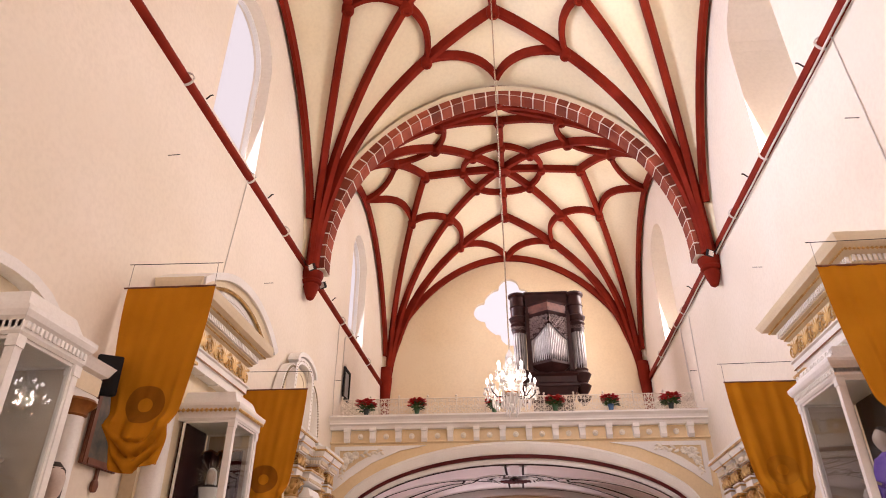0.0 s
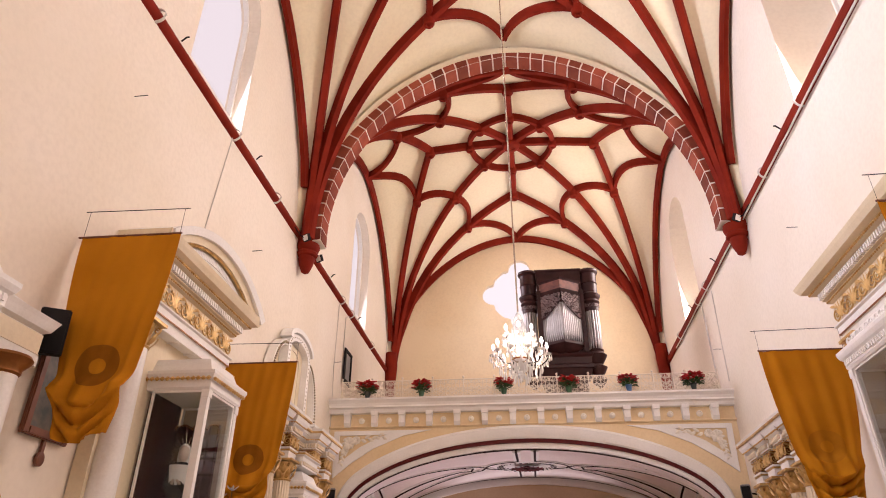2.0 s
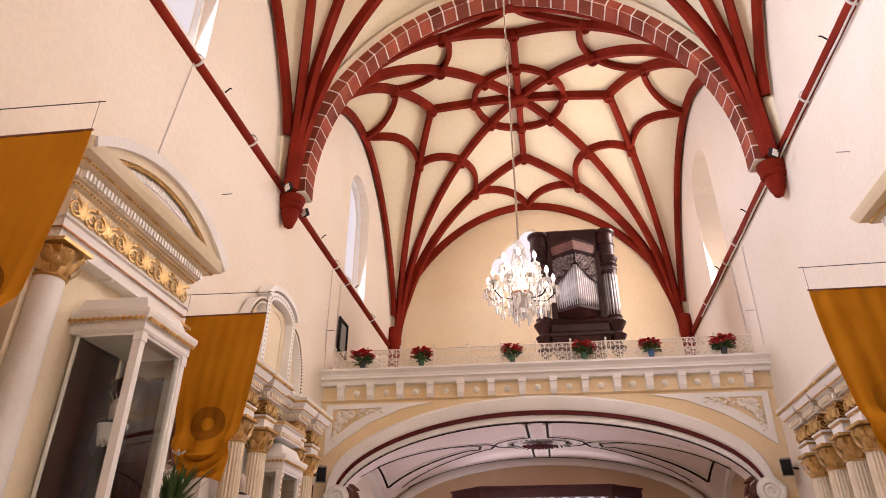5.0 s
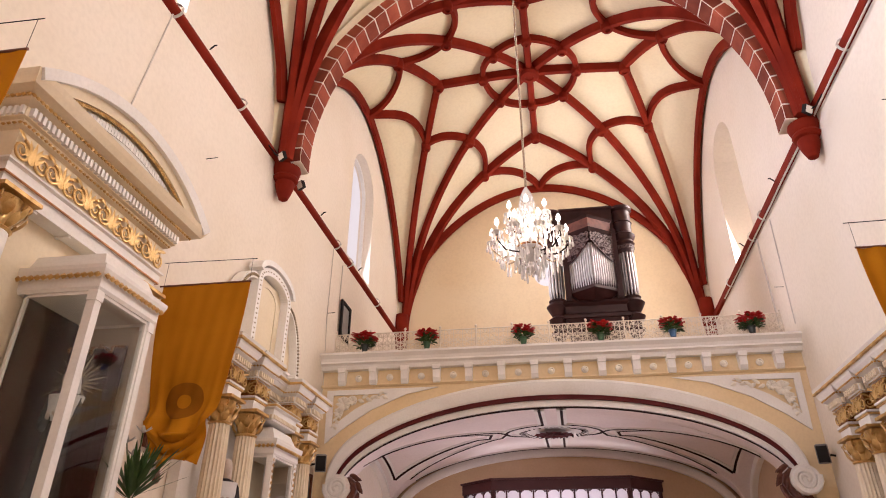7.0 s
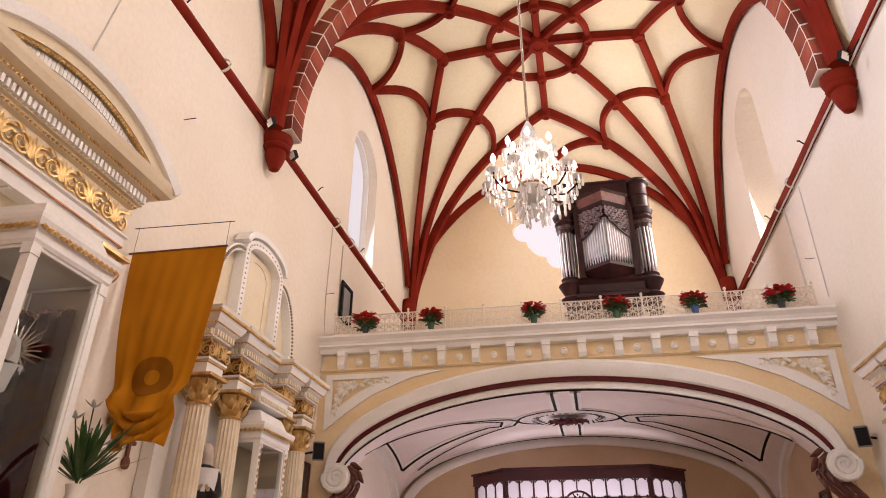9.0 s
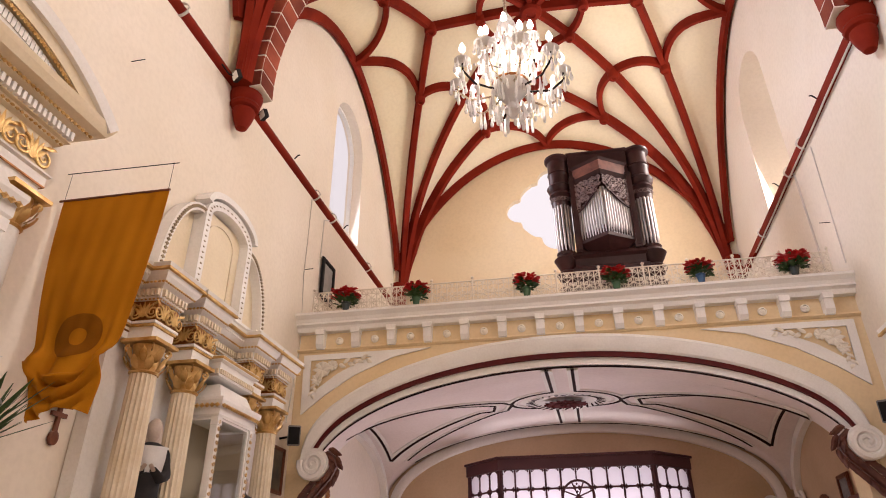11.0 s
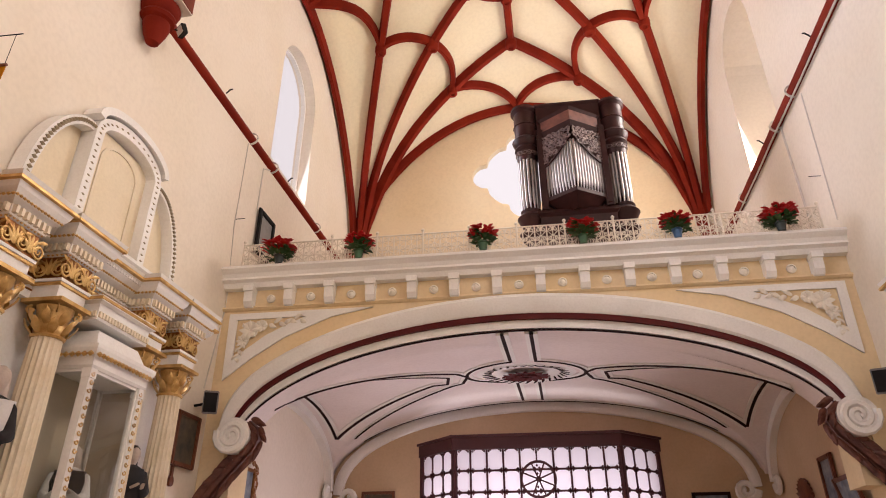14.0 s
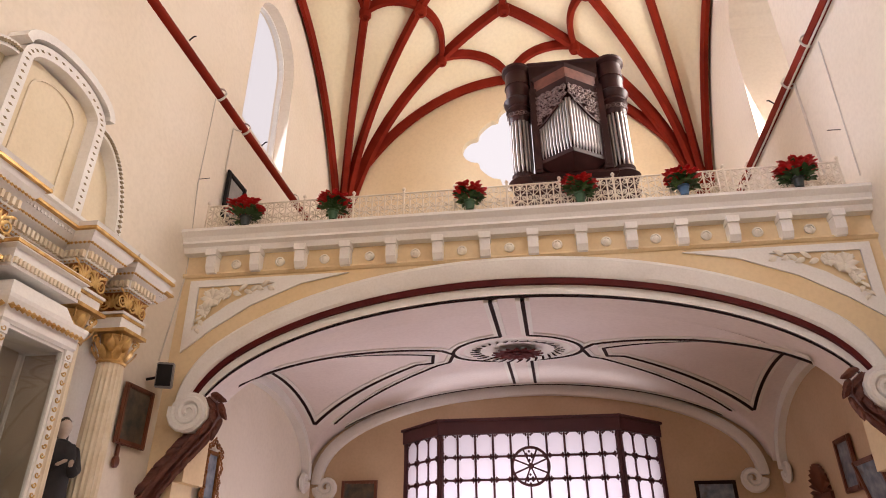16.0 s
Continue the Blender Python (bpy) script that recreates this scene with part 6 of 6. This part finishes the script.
def banner(s, y, top, low, wid, label, seed):
    bn = thing("hanging_banner", (s * 4.4, y, low), label, "banner", "amber banners")
    x0, x1 = 4.96, 4.96 - wid
    random.seed(seed)
    ph = [random.uniform(0, 6) for _ in range(6)]
    gather = low + 0.48

    def surf(u, v):
        """u across from the wall, v down; returns plan coordinates."""
        z = top + (low - top) * v
        g = (top - gather) / (top - low)
        if v < g:
            k = v / g
            left, right = 0.02 + 0.18 * k * k, 1.0 - 0.15 * k ** 1.6
            sag = 0.0
            amp = 0.003 + 0.011 * k
        else:
            k = (v - g) / (1 - g)
            left, right = 0.2 + 0.07 * k, 0.85 - 0.1 * k
            sag = 0.14 * math.sin(math.pi * u) * (1 - k) - 0.05 * k * math.sin(5 * u + ph[5])
            amp = 0.016
        x = x0 + (x1 - x0) * (left + (right - left) * u)
        edge = 0.4 + 0.6 * abs(2 * u - 1)
        dy = amp * edge * (math.sin(9 * u + ph[0] + 2 * v) + 0.6 * math.sin(19 * u + ph[1] - 3 * v)) + 0.004 * math.sin(40 * u + ph[2] + 7 * v)
        if s > 0:
            # long folds hang from the rod
            dy += (0.012 + 0.02 * v) * math.sin(26 * u + ph[2] + 1.5 * v) * (0.35 + 0.65 * u)
        bulge = math.exp(-((v - g) / 0.05) ** 2)
        dy -= bulge * (0.1 + 0.04 * math.sin(14 * u + ph[3]))
        inside = math.sin(math.pi * min(max(u, 0.0), 1.0))
        if v > g:
            # hanging swags between the two tied corners
            fold = abs(math.sin(36 * (v - g) - 4.2 * inside + ph[4])) ** 0.65
            dy -= 0.03 * (1 - k) + 0.12 * fold * inside ** 0.6 * min((v - g) / 0.03, 1.0)
            dy -= 0.02 * math.sin(23 * u + ph[2]) * k
        else:
            # folds pulled down to the tied corners
            dy -= 0.045 * k * k * (math.exp(-((u - 0.13) / 0.045) ** 2) + math.exp(-((u - 0.87) / 0.045) ** 2))
        return Vector((s * x, y + dy, z - sag))
    nu, nv = 48, 96
    bm = new_bm()
    fr = [[bm.verts.new(surf(i / nu, j / nv)) for j in range(nv + 1)] for i in range(nu + 1)]
    bk = [[bm.verts.new(surf(i / nu, j / nv) + Vector((0, 0.006, 0))) for j in range(nv + 1)] for i in range(nu + 1)]
    for i in range(nu):
        for j in range(nv):
            bm.faces.new((fr[i][j], fr[i + 1][j], fr[i + 1][j + 1], fr[i][j + 1]))
            bm.faces.new((bk[i][j], bk[i][j + 1], bk[i + 1][j + 1], bk[i + 1][j]))
    for i in range(nu):
        bm.faces.new((fr[i][0], bk[i][0], bk[i + 1][0], fr[i + 1][0]))
        bm.faces.new((fr[i][nv], fr[i + 1][nv], bk[i + 1][nv], bk[i][nv]))
    for j in range(nv):
        bm.faces.new((fr[0][j], fr[0][j + 1], bk[0][j + 1], bk[0][j]))
        bm.faces.new((fr[nu][j], bk[nu][j], bk[nu][j + 1], fr[nu][j + 1]))
    part("cloth", bm, M_CLOTH, bn, smooth=80)
    bm = new_bm()
    g = (top - gather) / (top - low)
    vc, uc = g - 0.15 / (top - low) * 1.7, 0.5
    ru, rv = 0.27, 0.24 / (top - low)
    rings = []
    for rr in (0.36, 0.5, 0.7, 0.88, 1.0):
        ring = []
        for i in range(40):
            t = 2 * math.pi * i / 40
            q = rr * (1 + 0.012 * math.sin(5 * t) * (rr > 0.9))
            ring.append(tuple(surf(uc + ru * q * math.cos(t), vc + rv * q * math.sin(t)) + Vector((0, -0.006, 0))))
        rings.append(ring)
    loft_rings(bm, rings, True, False)
    part("emblem", bm, M_CLOTH_DARK if s < 0 else M_CLOTH_FAINT, bn, "darker round sewn emblem", smooth=80)
    part("top_rod", tube(new_bm(), [(s * 4.985, y, top + 0.01), (s * (x1 - 0.01), y, top + 0.01)], 0.013, 8), M_BROWN, bn, "thin dark rod")
    part("arm", tube(new_bm(), [(s * 4.99, y, top + 0.36), (s * (x1 - 0.05), y, top + 0.34)], 0.005, 6), M_DARK, bn)
    for xx in (4.93, x1 + 0.01):
        part("cord", tube(new_bm(), [(s * xx, y, top + 0.35), (s * xx, y, top)], 0.0025, 5), M_DARK, bn)
    return bn


banner(-1, 8.4, 5.71, 3.42, 1.2, "amber cloth banner gathered near its lower hem", 1)
banner(-1, 12.4, 5.56, 3.26, 1.24, "amber cloth banner gathered near its lower hem", 2)
banner(1, 12.4, 5.5, 3.3, 1.3, "amber cloth banner with long vertical folds", 3)
banner(1, 8.4, 5.69, 3.4, 1.18, "amber cloth banner gathered near its lower hem", 4)

# ---- railing and poinsettias on the loft edge ----
rail = thing("loft_railing", (0, 18.5, 6.68), "low cream cast-iron railing with scrollwork along the loft", "railing")
RX0, RX1, RZ0, RZ1 = -4.72, 4.74, 6.68, 7.14
for z, r in ((RZ1, 0.014), (RZ0 + 0.03, 0.012), (RZ0 + 0.19, 0.008)):
    part("rail", tube(new_bm(), [(RX0, 18.5, z), (RX1, 18.5, z)], r, 6), M_IRON, rail)
bm = new_bm()
h = RZ1 - RZ0
U = (RX1 - RX0) / 48
box(bm, -0.011, 0.011, -0.008, 0.008, 0.02, h)
for sg in (-1, 1):
    spiral(bm, (sg * 0.052, 0, h - 0.07), ((1, 0, 0), (0, 0, 1)), 0.045, 1.2, 0.013, math.pi / 2, -sg)
    tube(bm, [(sg * 0.005, 0, 0.2), (sg * 0.09, 0, 0.27), (sg * 0.01, 0, 0.36)], 0.01, 4)
    tube(bm, [(sg * -0.098, 0, 0.03), (0, 0, 0.11), (sg * 0.098, 0, 0.19)], 0.01, 4)
    tube(bm, [(sg * 0.098, 0, 0.03), (sg * 0.05, 0, 0.11), (sg * 0.098, 0, 0.19)], 0.01, 4)
    spiral(bm, (sg * 0.04, 0, 0.235), ((1, 0, 0), (0, 0, 1)), 0.035, 1.1, 0.01, -math.pi / 2, sg)
box(bm, 0.092, 0.106, -0.006, 0.006, 0.02, h)
ME_RAIL = local_mesh(bm, "rail_panel", M_IRON)
pieces("rail_panel", ME_RAIL, rail, [(RX0 + U * (k + 0.5), 18.5, RZ0) for k in range(48)])
for k in range(13):
    x = RX0 + (RX1 - RX0) * k / 12
    bm = lathe(new_bm(), [(0.016, RZ0), (0.016, RZ1), (0.022, RZ1 + 0.02), (0.012, RZ1 + 0.035), (0.03, RZ1 + 0.06), (0.03, RZ1 + 0.075), (0.012, RZ1 + 0.1)], x, 18.5, 8)
    part("post", bm, M_IRON, rail)
for xe in (RX0, RX1):
    part("rail", tube(new_bm(), [(xe, 18.5, RZ1), (xe, 19.2, RZ1)], 0.012, 6), M_IRON, rail)

POT_COLOURS = [mottled("black_pot", (0.02, 0.03, 0.03), (0.04, 0.05, 0.045), 5, 40, 0.4), mottled("green_pot", (0.03, 0.09, 0.04), (0.05, 0.13, 0.06), 5, 40, 0.4), mottled("blue_pot", (0.05, 0.12, 0.25), (0.08, 0.18, 0.34), 5, 40, 0.4)]


def poinsettia(x, pot, seed, size):
    random.seed(seed)
    pl = thing("poinsettia", (x, 18.36, 6.68), ("red poinsettia in a black pot on the loft ledge", "red poinsettia in a green pot on the loft ledge", "red poinsettia in a blue pot on the loft ledge")[pot], "plant", "potted poinsettias")
    part("pot", lathe(new_bm(), [(0.055, 6.68), (0.075, 6.8), (0.088, 6.81), (0.088, 6.83), (0.07, 6.825), (0.01, 6.81)], x, 18.36, 16), POT_COLOURS[pot], pl, smooth=40)
    for name, n, mat, zlo, zhi, rad, ll, lw in (("foliage", 80, M_LEAF, 6.8, 6.98, 0.17, 0.11, 0.03), ("bloom", 120, M_PETAL, 6.94, 7.08, 0.21, 0.1, 0.032)):
        bm = new_bm()
        for k in range(n):
            a = random.uniform(0, 2 * math.pi)
            r = rad * size * math.sqrt(random.random()) * 0.8
            z = random.uniform(zlo, zhi) - (0.06 * (r / rad) ** 2 if name == "bloom" else 0)
            b = Vector((x + r * math.cos(a), 18.36 + r * math.sin(a), z))
            a2 = a + random.uniform(-0.9, 0.9)
            o = Vector((math.cos(a2), math.sin(a2), random.uniform(-0.35, 0.25)))
            leaf(bm, b, b + o * ll * random.uniform(0.7, 1.15) * size, Vector((-o.y, o.x, 0)).normalized(), (0, 0, 1), lw * size, 4)
        part(name, bm, mat, pl)
    bm = new_bm()
    for k in range(5):
        a = k * 1.3
        tube(bm, [(x, 18.36, 6.8), (x + 0.04 * math.cos(a), 18.36 + 0.04 * math.sin(a), 6.89), (x + 0.1 * math.cos(a), 18.36 + 0.1 * math.sin(a), 7.)], 0.006, 5)
    part("stem_cluster", bm, M_LEAF, pl)


for k, (x, pot, size) in enumerate(((-4.0, 0, 1.2), (-2.62, 1, 1.1), (-0.54, 1, 1.05), (1.07, 1, 1.1), (2.53, 2, 1.1), (4.08, 0, 1.25))):
    poinsettia(x, pot, 20 + k, size)

# ---- organ ----
org = thing("pipe_organ", (1.15, 20.5, 6.62), "dark wooden pipe organ case with carved screen and tin pipes", "organ")
OX0, OX1, OY, OB = 0.4, 1.92, 20.05, 21.0
oc = (OX0 + OX1) / 2


def orgbox(name, x0, x1, y0, y1, prof, mat=M_WOOD, label=""):
    """Case stage with a moulded outline; prof of (projection, z)."""
    bm = loft_rings(new_bm(), [[(x0 - p, y0 - p, z), (x1 + p, y0 - p, z), (x1 + p, y1 + p * 0.2, z), (x0 - p, y1 + p * 0.2, z)] for p, z in prof])
    return part(name, bm, mat, org, label)


orgbox("lower_case", OX0 + 0.16, OX1 - 0.16, OY + 0.1, OB, [(0.05, 6.62), (0.05, 6.85), (0, 6.88), (0, 7.55), (0.1, 7.75), (0.14, 7.85)])
orgbox("impost", OX0, OX1, OY, OB, [(0.0, 7.85), (0.04, 7.88), (0.04, 7.96), (-0.03, 8.02), (-0.03, 8.2), (0.03, 8.26), (0.0, 8.34)])
orgbox("upper_case", OX0 + 0.1, OX1 - 0.1, OY + 0.12, OB, [(0, 8.34), (0, 10.2)])
orgbox("top_case", OX0 + 0.12, OX1 - 0.12, OY + 0.1, OB, [(0.0, 10.2), (0.02, 10.24), (0.02, 10.92), (0.05, 10.96), (0.05, 11.0)])
for sg in (-1, 1):
    x = oc + sg * 0.62
    bm = new_bm()
    box(bm, x - 0.07, x + 0.07, OY - 0.04, OY + 0.2, 8.34, 10.25)
    box(bm, x - 0.04, x + 0.04, OY - 0.06, OY - 0.04, 8.4, 10.2)
    part("stile", bm, M_WOOD, org)
# pointed middle bay
V = [(oc - 0.55, OY + 0.02), (oc, OY - 0.34), (oc + 0.55, OY + 0.02)]


def vbay(name, z0, z1, grow0, grow1, mat=M_WOOD, label=""):
    rings = []
    for z, g in ((z0, grow0), (z1, grow1)):
        rings.append([(V[0][0] - g, V[0][1] - g * 0.3, z), (V[1][0], V[1][1] - g, z), (V[2][0] + g, V[2][1] - g * 0.3, z), (V[2][0] + g, OY + 0.3, z), (V[0][0] - g, OY + 0.3, z)])
    part(name, loft_rings(new_bm(), rings), mat, org, label)


vbay("bay_foot", 8.3, 8.52, -0.25, 0.04)
vbay("bay_shelf", 8.52, 8.6, 0.05, 0.05)
vbay("bay_cornice", 10.06, 10.16, 0.02, 0.1)
vbay("bay_frieze", 10.16, 10.46, 0.03, 0.03, M_CARVED, "reddish panelled frieze")
vbay("bay_cornice", 10.46, 10.52, 0.03, 0.08)
for side in (0, 1):
    p, q = Vector((*V[side], 0)), Vector((*V[side + 1], 0))
    n = 10
    for k in range(n):
        f = (k + 0.5) / n
        c = p.lerp(q, f)
        d = (1 - f) if side else f
        foot = 8.6
        mouth = 8.8 + 0.03 * d
        topz = 9.36 + 0.4 * d
        bm = lathe(new_bm(), [(0.006, foot), (0.026, mouth), (0.029, mouth + 0.02), (0.029, topz)], c.x, c.y, 10)
        part("pipe", bm, M_PIPE, org, smooth=40)
    # carved screen over the pipe tops
    nrm = Vector(((q - p).y, -(q - p).x, 0)).normalized()
    ax = ((q - p).normalized(), Vector((0, 0, 1)))
    bm = new_bm()
    for k in range(6):
        f = (k + 0.5) / 6
        d = (1 - f) if side else f
        c = p.lerp(q, f) + nrm * 0.05
        for rr in range(5):
            zz = 9.98 - rr * 0.135
            if zz > 9.36 + 0.46 * d:
                spiral(bm, (c.x, c.y, zz), ax, 0.07, 1.6, 0.019, k + rr, 1 if (k + rr) % 2 else -1)
                for a in (0.6, 2.2, 4.0):
                    o = ax[0] * math.cos(a + k) + Vector((0, 0, 1)) * math.sin(a + k)
                    leaf(bm, Vector((c.x, c.y, zz)) + o * 0.02, Vector((c.x, c.y, zz)) + o * 0.085, nrm.cross(o), nrm, 0.018, 3)
    part("carved_screen", bm, M_CARVED2, org, "carved leafy pipe screen", smooth=50)
    path = []
    for k in range(13):
        f = k / 12
        d = (1 - f) if side else f
        c = p.lerp(q, f) + nrm * 0.045
        path.append((c.x, c.y, 9.32 + 0.52 * d ** 1.4))
    part("screen_edge", sweep(new_bm(), path, [(-0.015, -0.02), (0.015, -0.02), (0.015, 0.02), (-0.015, 0.02)]), M_WOOD, org)
# round corner towers
for sg in (-1, 1):
    x = oc + sg * 0.9
    y = OY + 0.25
    part("tower_foot", lathe(new_bm(), [(0.04, 7.35), (0.18, 7.5), (0.22, 7.6), (0.12, 7.68), (0.2, 7.8), (0.26, 7.93), (0.15, 8.02), (0.23, 8.16), (0.29, 8.28), (0.2, 8.38), (0.22, 8.44)], x, y, 20), M_WOOD, org, "turned tower foot", smooth=40)
    part("tower_back", lathe(new_bm(), [(0.13, 8.4), (0.13, 9.9)], x, y + 0.06, 16), M_WOOD, org)
    for k in range(7):
        a = math.pi + math.pi * (k + 0.5) / 7
        px, py = x + 0.17 * math.cos(a), y + 0.17 * math.sin(a)
        part("pipe", lathe(new_bm(), [(0.008, 8.44), (0.03, 8.62), (0.032, 8.64), (0.032, 9.7)], px, py, 10), M_PIPE, org, smooth=40)
    part("tower_capital", lathe(new_bm(), [(0.2, 9.62), (0.22, 9.7), (0.21, 9.86), (0.26, 9.92), (0.22, 10.0), (0.27, 10.06), (0.3, 10.14), (0.25, 10.2)], x, y, 20), M_WOOD, org, "turned tower capital", smooth=40)
    bm = new_bm()
    for k in range(8):
        a = math.pi + math.pi * (k + 0.5) / 8
        o = Vector((math.cos(a), math.sin(a), 0))
        spiral(bm, Vector((x, y, 9.78)) + o * 0.23, ((-o.y, o.x, 0), (0, 0, 1)), 0.06, 1.4, 0.015, k, 1)
    part("tower_carving", bm, M_CARVED2, org, "carved leafwork")
    part("tower_head", lathe(new_bm(), [(0.23, 10.2), (0.24, 10.5), (0.26, 10.52), (0.24, 10.55), (0.24, 10.84), (0.3, 10.9), (0.3, 10.96), (0.1, 10.98)], x, y, 20), M_WOOD, org, smooth=40)

# ---- chandelier ----
CX, CY = -0.02, 10.75
ch = thing("chandelier", (CX, CY, 4.6), "crystal chandelier with many drops and pale candle bulbs", "chandelier")
part("chain", tube(new_bm(), [(CX, CY, 5.6), (CX, CY, vault_z(CX / HX, (CY - BAY_Y[1]) / HY) - 0.02)], 0.012, 6), M_SILVER, ch)
part("stem", lathe(new_bm(), [(0.01, 4.62), (0.05, 4.68), (0.03, 4.74), (0.09, 4.82), (0.13, 4.88), (0.12, 4.94), (0.04, 4.98), (0.035, 5.1), (0.08, 5.16), (0.1, 5.22), (0.03, 5.28), (0.03, 5.42), (0.07, 5.47), (0.05, 5.53), (0.015, 5.6)], CX, CY, 16), M_CRYSTAL, ch, smooth=40)
part("bowl", lathe(new_bm(), [(0.1, 4.86), (0.13, 4.89), (0.13, 4.91), (0.1, 4.9)], CX, CY, 18), M_BRONZE, ch, "gilded brass bowl", smooth=40)


def drop_mesh(name, length, r):
    bm = lathe(new_bm(), [(0.002, 0.0), (r * 0.4, -length * 0.1), (r * 0.35, -length * 0.25), (r, -length * 0.75), (r * 0.7, -length * 0.95), (0.001, -length)], 0, 0, 6)
    return local_mesh(bm, name, M_CRYSTAL)


ME_DROP, ME_LONG = drop_mesh("crystal_drop", 0.09, 0.014), drop_mesh("crystal_drop", 0.16, 0.013)
drops, longs = [], []
for tier, (n, r, zb, zt) in enumerate(((10, 0.36, 4.88, 4.97), (6, 0.2, 5.1, 5.22))):
    for k in range(n):
        a = 2 * math.pi * (k + 0.5 * tier) / n
        o = Vector((math.cos(a), math.sin(a), 0))
        c = Vector((CX, CY, 0))
        path = [c + o * 0.05 + Vector((0, 0, zb + 0.05)), c + o * r * 0.35 + Vector((0, 0, zb - 0.05)), c + o * r * 0.75 + Vector((0, 0, zb - 0.06)), c + o * r + Vector((0, 0, zb + 0.02)), c + o * r + Vector((0, 0, zt))]
        arm = part("arm", tube(new_bm(), path, 0.008, 6), M_SILVER if k % 3 else M_DARK, ch)
        e = c + o * r
        part("dish", lathe(new_bm(), [(0.012, zt - 0.01), (0.045, zt), (0.058, zt + 0.015), (0.05, zt + 0.015), (0.01, zt + 0.005)], e.x, e.y, 12), M_CRYSTAL, arm, smooth=40)
        part("candle", lathe(new_bm(), [(0.012, zt), (0.012, zt + 0.08), (0.004, zt + 0.085)], e.x, e.y, 8), M_WHITE, arm)
        part("bulb", lathe(new_bm(), [(0.006, zt + 0.085), (0.022, zt + 0.11), (0.02, zt + 0.14), (0.003, zt + 0.175)], e.x, e.y, 8), M_BULB, arm, "lit candle bulb", smooth=60)
        for j in range(6):
            t = 2 * math.pi * j / 6
            drops.append((e.x + 0.052 * math.cos(t), e.y + 0.052 * math.sin(t), zt + 0.005))
        longs.append((e.x, e.y, zt - 0.02))
        for f in (0.4, 0.7):
            longs.append((CX + o.x * r * f, CY + o.y * r * f, zb - 0.05))
for r, n, z in ((0.13, 14, 4.86), (0.09, 10, 4.72), (0.12, 12, 5.2), (0.1, 12, 5.36), (0.07, 9, 5.46), (0.24, 20, 4.98), (0.17, 16, 5.12), (0.28, 18, 4.84)):
    for k in range(n):
        a = 2 * math.pi * (k + 0.3) / n
        (longs if k % 2 else drops).append((CX + r * math.cos(a), CY + r * math.sin(a), z))
pieces("crystal_drop", ME_DROP, ch, drops)
pieces("crystal_drop", ME_LONG, ch, longs)
for k in range(10):
    a = 2 * math.pi * k / 10
    b = 2 * math.pi * (k + 0.5) / 10
    bm = new_bm()
    for i in range(9):
        f = i / 8
        bead(bm, (CX + (0.05 + 0.19 * f) * math.cos(a), CY + (0.05 + 0.19 * f) * math.sin(a), 5.48 - 0.34 * f - 0.1 * math.sin(math.pi * f)), 0.013)
    part("bead_swag", bm, M_CRYSTAL, ch)

# ---- flowers beside the shrine ----
fs = thing("flower_stand", (-4.05, 11.35, 1.12), "vase of white lilies and long green leaves on a tall stand", "flowers")
part("stand", lathe(new_bm(), [(0.13, 1.12), (0.13, 1.16), (0.04, 1.22), (0.035, 2.2), (0.09, 2.26), (0.09, 2.3)], -4.05, 11.35, 14), M_WHITE, fs, smooth=40)
part("vase", lathe(new_bm(), [(0.05, 2.3), (0.1, 2.4), (0.11, 2.55), (0.07, 2.66), (0.09, 2.74), (0.07, 2.72)], -4.05, 11.35, 16), M_PALE, fs, smooth=40)
random.seed(8)
for k in range(64):
    a = random.uniform(0, 2 * math.pi)
    o = Vector((math.cos(a), math.sin(a), 0))
    rise = random.uniform(0.2, 0.6)
    b = Vector((-4.05, 11.35, 2.7)) + o * 0.04 + Vector((0, 0, rise * 0.3))
    bm = leaf(new_bm(), b, b + o * random.uniform(0.1, 0.46) + Vector((0, 0, rise * 0.7)), (-o.y, o.x, 0), (o.x, o.y, 0.4), random.uniform(0.012, 0.028), 5)
    part("leaf", bm, M_LEAF, fs)
for k in range(5):
    a = k * 1.35
    c = Vector((-4.05 + 0.12 * math.cos(a), 11.35 + 0.16 * math.sin(a), 3.0 + 0.09 * k))
    bm = new_bm()
    for j in range(6):
        t = 2 * math.pi * j / 6
        o = Vector((math.cos(t), math.sin(t), 0))
        leaf(bm, c, c + o * 0.07 + Vector((0, 0, 0.06)), (-o.y, o.x, 0), o, 0.018, 4)
    part("lily", bm, M_WHITEROBE, fs, "open white lily")
    part("stem", tube(new_bm(), [(-4.05, 11.35, 2.7), tuple(c)], 0.006, 5), M_LEAF, fs)
